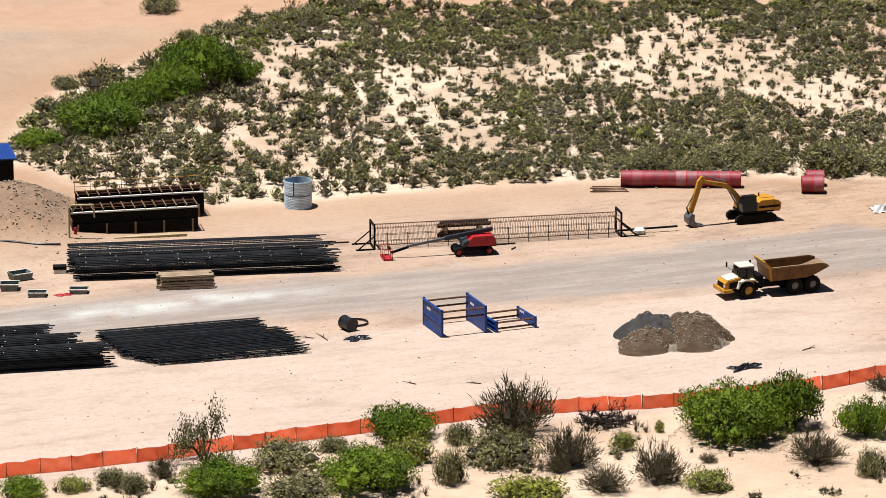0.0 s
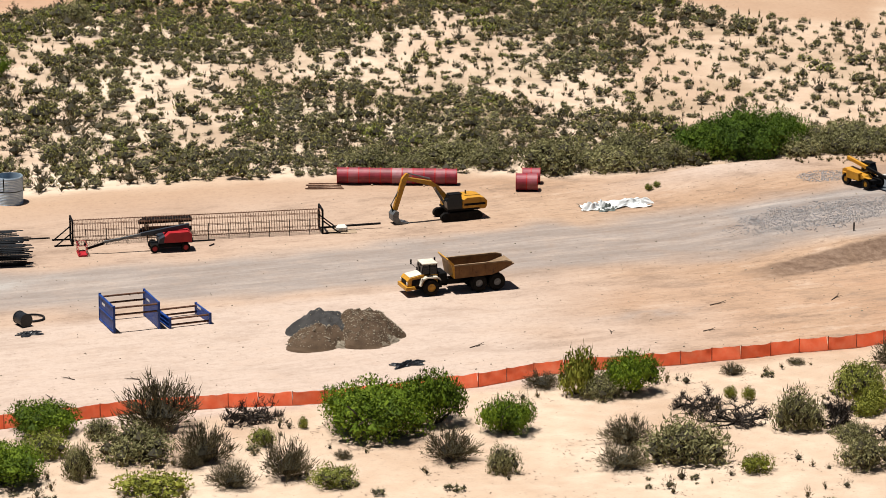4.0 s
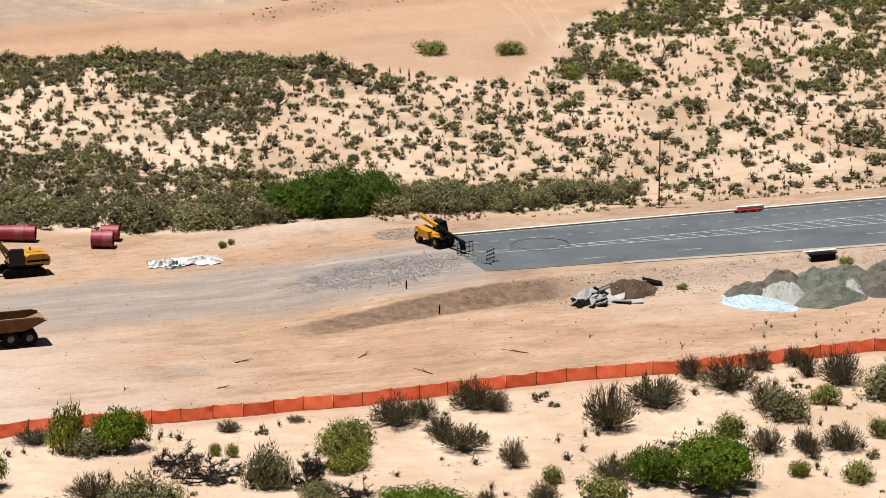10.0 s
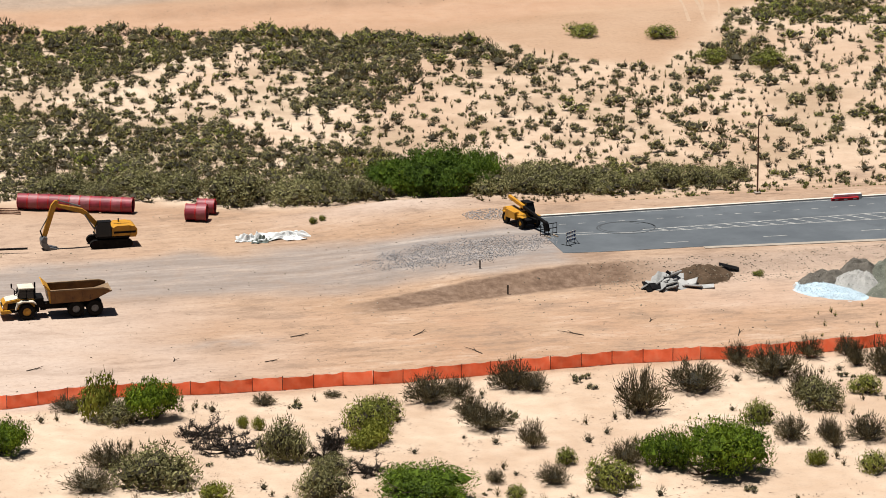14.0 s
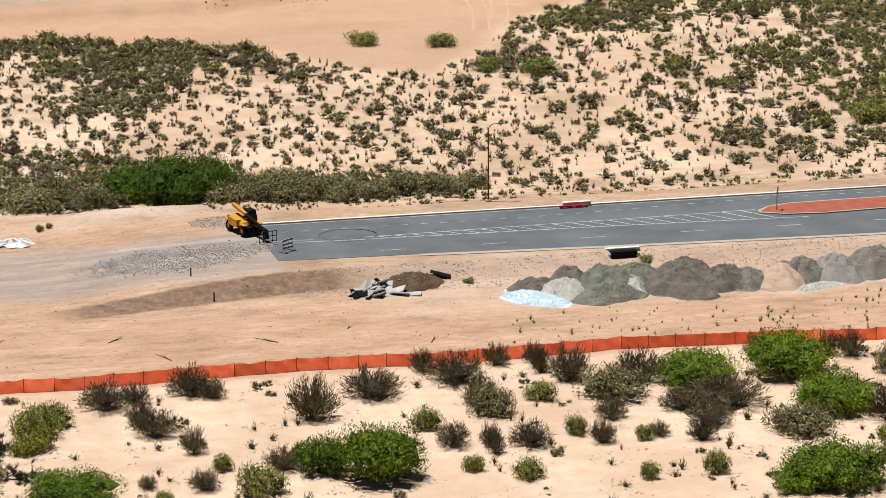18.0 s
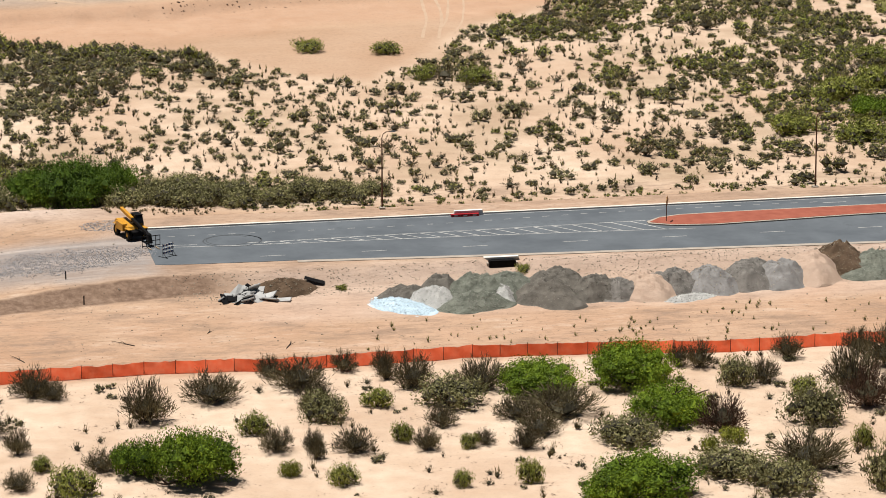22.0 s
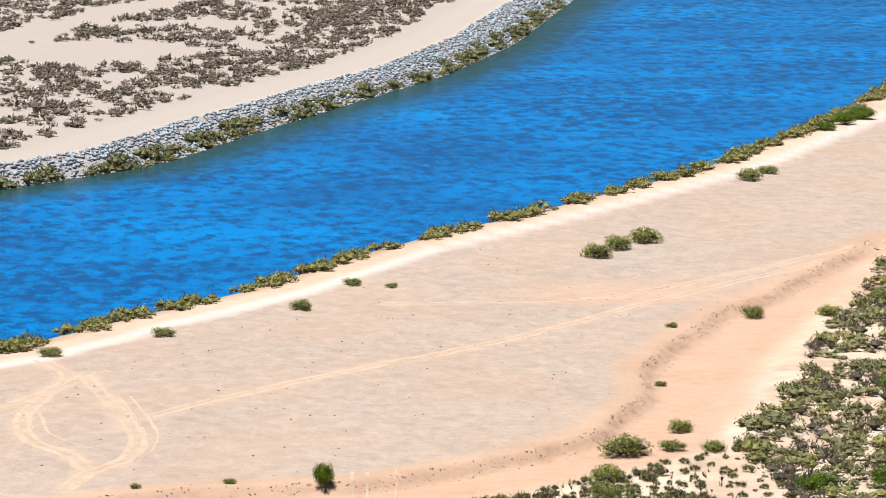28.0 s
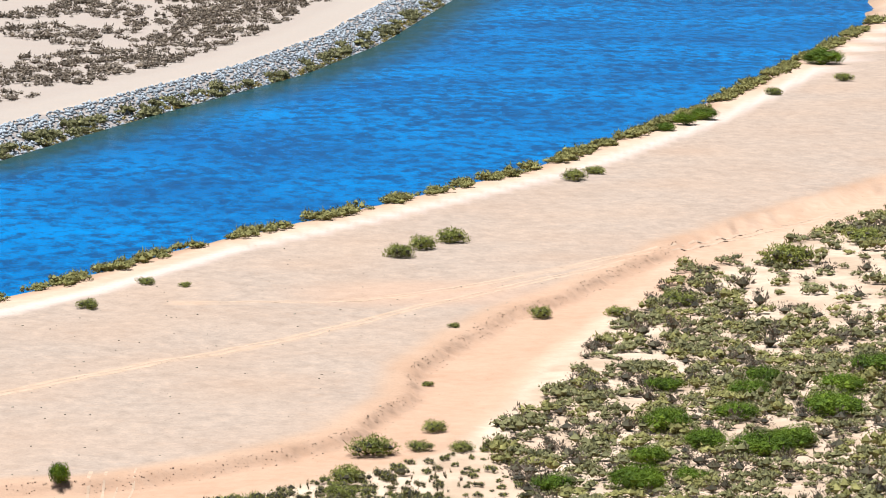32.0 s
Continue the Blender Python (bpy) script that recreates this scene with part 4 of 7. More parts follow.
rx = np.array([11, 14, 27.6, 47.7, 68, 93.6, 130, 220])
r_lo = np.array([-1.6, -2.1, -2.7, -4.2, -5.4, -6.8, -8.6, -13])
r_hi = np.full(8, 15.4)
road = tagged(new("road", strip("road", rx, r_lo, r_hi, ROAD_Z, ASPHALT, 0.25)), "new dark asphalt road with white markings", "road", kind="structure")
kerb = tagged(new("kerb", strip("kerb", np.array([11.5, 220]), np.array([15.42, 15.42]), np.array([15.95, 15.95]), ROAD_Z + 0.15, KERB, 0.4)), "pale concrete kerb along the road's far edge", "kerb", kind="structure")
tagged(new("kerb", strip("kerb", rx[2:], r_lo[2:] - 0.9, r_lo[2:] - 0.02, ROAD_Z + 0.03, CONCRETE, 0.4)), "pale concrete edge strip along the road", "kerb", kind="structure")

# ---------------- orange fence ----------------
fence = thing("construction_fence", pose(0, 0, 0), "orange plastic mesh fence on thin steel posts", "fence")
fr = random.Random(3)
FENCE_X = [-170, -144, -128, -110, -95, -87, -77, -60, -52, -40, -17, -4, 18, 44, 57, 69, 80, 140]
FENCE_Y = [-41.5, -41.5, -41, -41, -40.6, -42, -43.7, -43.3, -41.8, -42.6, -44.2, -43.2, -44.2, -43.5, -43.8, -45.4, -45, -45]
px_ = -166.0
post_mesh = None
posts = []
while px_ < 110:
    y_ = float(np.interp(px_, FENCE_X, FENCE_Y))
    posts.append((px_, y_, float(ground_z(px_, y_))))
    px_ += fr.uniform(3.0, 3.4)
for k, (x, y, z) in enumerate(posts):
    if post_mesh is None:
        o = part("post", tube((0, 0, -0.3), (0, 0, 1.55), 0.035, n=6), POSTM, fence)
        post_mesh = o.data
    else:
        o = new("post", post_mesh)
        o.parent = fence
    o.location = (x, y, z)
    if k:
        ax_, ay_, az_ = posts[k - 1]
        lean = fr.uniform(0.15, 0.5)
        v, f = [], []
        for i in range(7):
            u = i / 6
            sag = 4 * u * (1 - u) * fr.uniform(0.03, 0.16)
            X, Y, Z = ax_ + (x - ax_) * u, ay_ + (y - ay_) * u - 0.04, az_ + (z - az_) * u
            for j in range(4):
                w = j / 3
                v.append((X, Y + lean * w + 0.07 * math.sin(9 * u + 5 * w + k) * (0.3 + w), Z + 0.03 + (1.36 - sag) * w))
        for i in range(6):
            for j in range(3):
                a = i * 4 + j
                f.append((a, a + 4, a + 5, a + 1))
        o = new("netting", mesh_of("netting", v, f, NET, True))
        o.parent = fence

# ---------------- plants that stand out ----------------
NEAR = "bushes beyond the orange fence"


def plants(rows, kind, group, tall=0.9):
    """Rows of x, y, width and, where it is known, height."""
    for x, y, w, *h in rows:
        plant(kind, x, y, w * (1.08 if h else 1.0), h[0] / (w * 0.54) if h else tall * plant_rng.uniform(0.85, 1.15), group)


plants([(-74.8, -53.9, 11.5, 6.6), (-68.5, -53.3, 7.2, 6.6), (-62.7, -58.3, 5.8, 4.7), (-105.2, -43.6, 7.4, 4.3), (-113.2, -56.1, 10, 4.8), (-126.7, -53.4, 8.4, 4.2), (-144.3, -48.4, 5, 2.6), (-46.1, -50.1, 6.5, 5.2), (5.2, -81.6, 9.4, 6.6), (-0, -79, 6.1, 4.9), (-25.4, -82.5, 10.3, 4.1), (45.2, -56.5, 9.9, 4.3), (55.6, -55.6, 10.3, 5.6), (56.4, -70, 9.7, 5), (48, -94.1, 11.1, 5.3), (44.2, -94.8, 6.1, 3.3)], "mesquite", NEAR)
plants([(-100.2, -64.9, 6.8, 2.4), (-81, -50.6, 1.1, 1.4), (-51.6, -49.1, 4.3, 5.7), (-27.6, -66, 3.3, 2.2), (-37.8, -55.7, 1.4, 1.7), (-36.4, -57.2, 1.4, 1.7), (-26.1, -64.5, 3.9, 2.9), (-45.1, -78.1, 3.2, 2.1), (14.9, -80.8, 2.2, 2), (57.7, -81.7, 2.3, 2), (60.9, -79.2, 2.9, 2.2)], "yellow_bush", NEAR)
plants([(-107, -50.5, 4.8, 2.7), (-83.8, -68.5, 4.7, 2.4), (-86.2, -54, 2.7, 2.1), (-139.2, -47.6, 3.2, 1.6), (-25.7, -60.3, 5.1, 3.8), (-23.8, -56.7, 4.9, 2.8), (-7.1, -84, 4.9, 3.3), (-9.5, -76, 2.2, 1.9), (-16.5, -83.8, 2.2, 1.5), (27.4, -59.7, 3.5, 2.4), (19.8, -84.3, 3.3, 2.5), (27.9, -71.8, 2.4, 2.3), (13.1, -67.1, 3.6, 2.6), (34.2, -74.9, 2.1, 2), (31.1, -87.8, 2.2, 2), (37.9, -87.9, 2.8, 2.9), (72.5, -63.8, 3.1, 2.4), (80.4, -82.7, 2.4, 2.6), (73.3, -83, 2.4, 2.8)], "creosote", NEAR)
plants([(-118.2, -47.6, 6.7, 3.2), (-99, -54.8, 7.5, 4), (-120.1, -56.6, 6.8, 2.6), (-67.4, -69.7, 3.2, 3.2), (-105.9, -58.5, 3.2, 4), (-135.3, -47.3, 3.2, 2.1), (-133.9, -50, 2.9, 2.1), (-100.7, -47.6, 3.3, 2.4), (-112.5, -44.6, 3.3, 1.6), (-49.9, -50.8, 4.5, 2.8), (-35.9, -67.5, 5.2, 4.7), (-32.5, -72.7, 3.8, 2.2), (-34.7, -80.6, 5.4, 3.5), (-49.3, -71.1, 8.8, 4.4), (20.9, -63.8, 5.3, 3.6), (35.6, -59.6, 7.9, 3.5), (50.6, -76.5, 7.5, 3.3), (66.5, -59.1, 4.3, 3.5), (71, -73.1, 6.6, 4.6), (58, -89.2, 8.4, 3.3), (87, -57.4, 2.6, 1.8), (72.3, -95.9, 5.1, 5.5), (61.7, -95.2, 7.3, 3.8)], "saltbush", NEAR)
plants([(-94.4, -46.7, 8.2, 5.5), (-93, -57.1, 5.9, 3.8), (-87.2, -64.6, 5, 4), (-93, -65.3, 4.7, 2.4), (-130.1, -46.4, 3.2, 2.1), (-70.7, -64.3, 5.4, 3.1), (-80.4, -60.9, 1.9, 1), (-95, -58.5, 2.7, 1.6), (-53, -65.3, 5.2, 2.7), (-7.9, -48.7, 5, 3.4), (-17.5, -51.8, 5.3, 3.2), (-14.5, -57.5, 3.6, 2.4), (-14, -62.5, 5.2, 2.8), (-11.3, -70, 2.9, 3.1), (-33.9, -47.5, 2.6, 1.3), (-53.9, -45.2, 4, 1.7), (-26.5, -46.9, 2, 0.7), (-56, -71.8, 5.4, 2.2), (-14, -50.4, 3.5, 2.3), (3, -59.7, 5.5, 4.9), (-12.2, -81, 3.3, 2.2), (-17.5, -79.4, 2.2, 1.4), (10.6, -53.6, 6.5, 3.4), (17.9, -46, 3.3, 2.6)], "broom", NEAR)
plants([(20.4, -50.6, 6.6, 3.5), (26.2, -45.2, 3.2, 2.5), (20.8, -59.9, 4.1, 3.4), (32.5, -52.2, 4.8, 4.1), (22.3, -74.6, 4.5, 2.8), (14.6, -73.6, 4, 2.5), (18.3, -74, 2.3, 2.6), (30.3, -45.3, 2.6, 2.4), (-5.9, -50.5, 3.3, 2.4), (30.2, -49, 2.6, 2.7), (39.5, -54.2, 6, 3.6), (32.8, -67.3, 3.6, 2.6), (29.8, -74.9, 3.2, 2.6), (39.7, -76.6, 3.2, 2.3), (18.3, -76.2, 2.1, 2.7), (42.1, -71.7, 4.8, 2.8), (46, -65.3, 8.9, 3.4), (40.9, -65.3, 4.8, 2.4), (36, -74.2, 2.4, 1.7), (69.4, -58.6, 3.7, 2.9), (62.1, -49.9, 2.6, 2.8), (64.3, -51.1, 3.8, 3.1), (74.5, -49.4, 3.8, 2.8), (54.9, -48.4, 3.8, 2.9)], "broom", NEAR)
plants([(77.9, -62.8, 6, 5.3), (66.2, -88.5, 9, 3.8), (-3.5, -76.9, 4.6, 2.3), (83, -48, 3.9, 3), (84.7, -55.4, 6.9, 4.9)], "broom", NEAR)
plants([(-85.2, -46.2, 5.8, 3.3), (-42.4, -57.4, 5.6, 2.9), (-40.7, -63.8, 6.4, 2.8), (-32.1, -68.2, 3.6, 3.3), (-29.1, -73.9, 4.1, 2.2), (-30.2, -64.6, 4.5, 2.8)], "deadwood", NEAR)
plants([(60.8, -74.7, 5.4, 4.1), (78, -68.8, 6.1, 4.6)], "rusty_brush", NEAR)
plants([(-125.1, -43.5, 5.1, 5.1)], "open_tree", NEAR)
plants([(-77.7, 109, 14), (-84, 103, 10), (-97, 89, 13), (-106, 84, 7), (-91, 97, 10), (-72, 110, 8)], "mesquite", "green bushes in the scrub belt", 1.05)
plants([(5, 36.5, 12), (0.5, 38, 9), (10, 37, 9)], "dark_mesquite", "green bushes in the scrub belt", 1.2)
plants([(-20, 38, 9), (-13, 36, 8), (-26, 43, 7), (15, 36, 7), (-5, 36, 6), (22, 33, 6), (30, 32, 5), (-31, 46, 8), (12, 34, 7), (17, 33.5, 7), (20, 37, 8), (26, 34.5, 7), (25, 31.5, 5), (34, 34, 7), (39, 33, 6), (43, 35, 5), (-40, 47, 7), (-36, 43, 6), (-9, 40, 7)], "saltbush", "shrubs at the scrub's edge")
WASH = "bushes beside the sandy wash"
plants([(48.4, 123, 5.5), (59.7, 120, 5), (119.5, 188.5, 9), (113, 166, 6), (128, 190, 5), (234, 402, 12), (258, 437, 10), (149.5, 409, 7.5), (155, 419, 7), (163, 430, 8), (79, 338, 5), (92, 369, 4.5), (208, 539, 7), (215, 553, 6), (169, 334, 5.5), (137, 255, 2.6), (149, 312, 2.8), (330, 785, 7), (50, 306, 5), (28, 285, 5), (100, 366, 3), (38, 160, 2), (53, 163, 2.4), (300, 745, 6), (124, 84, 8), (112, 52, 8), (128, 98, 7), (104, 58, 7), (116, 76, 8), (185, 334, 6), (200, 347, 8)], "creosote", WASH)
plant("mesquite", 67.5, 160.5, 4.2, 1.9, WASH, "dark green upright bush at the edge of the bench")
plants([(179, 247, 8), (192.4, 236.5, 9), (221, 262, 11), (204, 218, 13), (184.5, 184, 12), (176, 190, 9), (191, 190, 9), (158.6, 155, 11), (145, 156, 8.5), (168, 160, 7), (336, 842, 15), (266, 676, 9), (258, 662, 8), (250, 648, 7), (172, 205, 10), (186, 215, 9), (198, 250, 9), (164, 176, 8), (210, 240, 10), (118, 66, 8)], "mesquite", WASH)


# ---------------- paint and steel ----------------
YELLOW = plain("machine_yellow", (0.34, 0.155, 0.012), (0.50, 0.25, 0.02), 1.2, 0.45, spots=(0.2128, 0.14, 0.0672))
CREAM = plain("dusty_white_paint", (0.44, 0.4, 0.32), (0.624, 0.584, 0.496), 1.5, 0.5)
BLACK = plain("black_steel", (0.00336, 0.00336, 0.00392), (0.01008, 0.00952, 0.00952), 2.0, 0.6, gloss=0.06)
RUBBER = plain("dusty_rubber", (0.00448, 0.00448, 0.00448), (0.0196, 0.01736, 0.01512), 2.5, 0.9, gloss=0.06)
GLASS = plain("dark_glass", (0.003, 0.0035, 0.004), (0.008, 0.009, 0.01), 0.8, 0.12)
RUST = plain("rusty_steel", (0.056, 0.0252, 0.014), (0.1344, 0.0616, 0.0336), 1.5, 0.85, bmp=0.01, spots=(0.2016, 0.1176, 0.0728))
TAN = plain("dusty_tan_steel", (0.1344, 0.084, 0.0448), (0.2576, 0.1792, 0.1064), 1.0, 0.8)
OCHRE = plain("worn_ochre_paint", (0.09, 0.042, 0.014), (0.21, 0.10, 0.03), 0.8, 0.7, spots=(0.05, 0.025, 0.014))
RED = plain("red_paint", (0.24, 0.008, 0.012), (0.40, 0.02, 0.026), 1.0, 0.45)


def casing_material():
    m, nt, b = nodes_of("faded_red_steel")
    info = nt.nodes.new("ShaderNodeObjectInfo")
    base = ramp(nt, tex(nt, 0.9, 5), [(0.3, (0.11, 0.006, 0.014)), (0.7, (0.26, 0.022, 0.04))])
    fade = ramp(nt, info.outputs["Random"], [(0.55, (0, 0, 0)), (1.0, (0.7, 0.7, 0.7))])
    c = mixc(nt, math_n(nt, "MULTIPLY", fade, math_n(nt, "ADD", 0.1, tex(nt, 1.4, 5))), base, (0.392, 0.28, 0.2912))
    link(nt, c, b.inputs["Base Color"])
    b.inputs["Roughness"].default_value = 0.55
    return m


CASING = casing_material()
BLUE = plain("blue_paint", (0.004, 0.022, 0.12), (0.009, 0.052, 0.25), 0.9, 0.5, spots=(0.025, 0.055, 0.16))
NAVY = plain("dark_blue_grey_paint", (0.0112, 0.01456, 0.02128), (0.0392, 0.0476, 0.0616), 1.0, 0.45)
REBAR = plain("dark_rebar", (0.003, 0.0042, 0.006), (0.010, 0.013, 0.018), 0.5, 0.6, spots=(0.03, 0.016, 0.011), gloss=0.08)
# zinc made pale blue: the sky's reflection is put into the base colour
ZINC = plain("galvanised_steel", (0.38, 0.50, 0.61), (0.62, 0.74, 0.83), 0.8, 0.3, metal=0.25)
TIMBER = plain("timber", (0.19, 0.135, 0.09), (0.36, 0.27, 0.185), 0.9, 0.85, stretch=(0.4, 3, 3))
WHITE = plain("white_paint", (0.496, 0.48, 0.44), (0.672, 0.656, 0.624), 1.5, 0.6)
PALEYELLOW = plain("pale_yellow_paint", (0.28, 0.2352, 0.112), (0.4144, 0.3696, 0.224), 1.5, 0.6)
BUCKET = plain("worn_bucket_steel", (0.0784, 0.084, 0.0896), (0.1904, 0.196, 0.2016), 1.5, 0.5, metal=0.5)
BRICKRED = plain("red_paving", (0.1848, 0.0476, 0.028), (0.2576, 0.0784, 0.0476), 0.7, 0.85, bmp=0.01)
GREYGREEN = plain("weathered_green_box", (0.0896, 0.1064, 0.0952), (0.168, 0.1904, 0.1736), 2.0, 0.7)
PLASTIC = plain("white_sheeting", (0.528, 0.544, 0.544), (0.704, 0.712, 0.704), 0.8, 0.5)
TARP = plain("black_tarpaulin", (0.0056, 0.00616, 0.00784), (0.0224, 0.02408, 0.028), 1.2, 0.35)
SLABS = plain("broken_concrete", (0.1904, 0.1904, 0.1848), (0.3808, 0.3808, 0.3752), 0.6, 0.9)


def pile_mat(name, dark, light):
    return plain(name, dark, light, 0.7, 0.95, bmp=0.3, gloss=0.05)


SOILS = {
    "grey": pile_mat("grey_soil", (0.10, 0.093, 0.084), (0.21, 0.195, 0.177)),
    "dark": pile_mat("dark_soil", (0.07, 0.064, 0.055), (0.16, 0.146, 0.126)),
    "green": pile_mat("grey_green_soil", (0.075, 0.081, 0.066), (0.2, 0.208, 0.172)),
    "pale": pile_mat("pale_grey_soil", (0.14, 0.135, 0.13), (0.26, 0.252, 0.244)),
    "sand": pile_mat("sand_heap", (0.31, 0.225, 0.17), (0.40, 0.305, 0.24)),
    "brown": pile_mat("brown_soil", (0.05, 0.034, 0.022), (0.12, 0.082, 0.055)),
    "slate": pile_mat("dark_slate_gravel", (0.028, 0.027, 0.027), (0.075, 0.072, 0.07)),
    "lime": pile_mat("pale_blue_lime", (0.32, 0.42, 0.49), (0.50, 0.61, 0.68)),
    "white": pile_mat("white_rubble", (0.252, 0.252, 0.2408), (0.42, 0.4144, 0.392)),
    "stone": pile_mat("stony_soil", (0.1232, 0.1008, 0.0728), (0.2576, 0.224, 0.1792)),
}


def child(name, data, parent, label=""):
    o = new(name, data)
    o.parent = parent
    if label:
        tagged(o, label)
    return o


def rocks_mesh(name, spots, mat, rng):
    """Angular stones: rows of x, y, z, size."""
    base = np.array([(1, 0, 0), (-1, 0, 0), (0, 1, 0), (0, -1, 0), (0, 0, 1), (0, 0, -1)], float)
    tri = np.array([(0, 2, 4), (2, 1, 4), (1, 3, 4), (3, 0, 4), (2, 0, 5), (1, 2, 5), (3, 1, 5), (0, 3, 5)])
    spots = np.asarray(spots, float)
    n = len(spots)
    vs = base[None] * rng.uniform(0.6, 1.25, (n, 6, 1)) + rng.uniform(-0.25, 0.25, (n, 6, 3))
    a = rng.uniform(0, 6.28, n)
    c, s = np.cos(a)[:, None], np.sin(a)[:, None]
    vs = np.stack([vs[..., 0] * c - vs[..., 1] * s, vs[..., 0] * s + vs[..., 1] * c, vs[..., 2] * 0.75], -1) * spots[:, None, 3:4] * 0.5 + spots[:, None, :3]
    m_ = bpy.data.meshes.new(name)
    m_.vertices.add(n * 6)
    m_.vertices.foreach_set("co", vs.ravel())
    loops = (tri[None] + 6 * np.arange(n)[:, None, None]).ravel()
    m_.loops.add(len(loops))
    m_.loops.foreach_set("vertex_index", loops)
    m_.polygons.add(n * 8)
    m_.polygons.foreach_set("loop_start", np.arange(0, len(loops), 3))
    m_.update()
    m_.materials.append(mat)
    return m_


def rock_tones(name, dark, light):
    m, nt, b = nodes_of(name)
    geo = nt.nodes.new("ShaderNodeNewGeometry")
    c = ramp(nt, geo.outputs["Random Per Island"], [(0.0, dark), (1.0, light)])
    c = mixc(nt, math_n(nt, "MULTIPLY", tex(nt, 4.0, 3), 0.4), c, dark)
    link(nt, c, b.inputs["Base Color"])
    b.inputs["Roughness"].default_value = 0.95
    return m


STONES = rock_tones("loose_stones", (0.13, 0.105, 0.075), (0.36, 0.315, 0.24))
ROUGHROCK = {"green": rock_tones("grey_green_rock", (0.09, 0.096, 0.078), (0.3, 0.31, 0.26)), "dark": rock_tones("dark_rock", (0.07, 0.064, 0.055), (0.24, 0.22, 0.19)), "grey": rock_tones("grey_gravel_stone", (0.1, 0.093, 0.084), (0.3, 0.282, 0.255)), "lime": rock_tones("lime_lump", (0.28, 0.36, 0.42), (0.6, 0.68, 0.72)), "white": rock_tones("pale_rubble", (0.12, 0.118, 0.11), (0.5, 0.49, 0.46))}
SCARPROCK = rock_tones("brown_clods", (0.16, 0.105, 0.07), (0.34, 0.235, 0.165))
RIPRAP = rock_tones("riprap_stone", (0.11, 0.125, 0.14), (0.36, 0.39, 0.42))
GRAVELS = rock_tones("crushed_gravel", (0.13, 0.125, 0.13), (0.40, 0.385, 0.39))

# ---------------- vehicles ----------------
def wheel(parent, x, y, r, w, rim_mat, hub=0.5, lugs=0, name="wheel"):
    """A tyre with rounded shoulders and a dished rim, its axle along y."""
    bm = bmesh.new()
    prof = [(r * hub, -w / 2), (r * 0.86, -w / 2), (r * 0.97, -w * 0.38), (r, -w * 0.2), (r, w * 0.2), (r * 0.97, w * 0.38), (r * 0.86, w / 2), (r * hub, w / 2)]
    n = 28
    rings = []
    for k in range(n):
        a = 2 * math.pi * k / n
        bite = 1 - (0.035 if k % 2 else 0)
        rings.append([bm.verts.new((math.cos(a) * p * (bite if 2 <= j <= 5 else 1), q, math.sin(a) * p * (bite if 2 <= j <= 5 else 1))) for j, (p, q) in enumerate(prof)])
    for k in range(n):
        for j in range(len(prof) - 1):
            bm.faces.new((rings[k][j], rings[k][j + 1], rings[(k + 1) % n][j + 1], rings[(k + 1) % n][j]))
    bmesh.ops.recalc_face_normals(bm, faces=bm.faces)
    t = part(name, bm, RUBBER, parent, "dusty black rubber tyre")
    t.location = (x, y, r)
    bm = bmesh.new()
    add_tube(bm, (0, -w * 0.36, 0), (0, w * 0.36, 0), r * hub * 1.02, n=20)
    add_tube(bm, (0, -w * 0.46, 0), (0, w * 0.46, 0), r * hub * 0.42, n=12)
    for k in range(8):
        a = math.pi * k / 4
        add_tube(bm, (math.cos(a) * r * hub * 0.68, -w * 0.4, math.sin(a) * r * hub * 0.68), (math.cos(a) * r * hub * 0.68, w * 0.4, math.sin(a) * r * hub * 0.68), 0.035, n=5)
    part("rim", bm, rim_mat, t, "wheel rim")
    return t


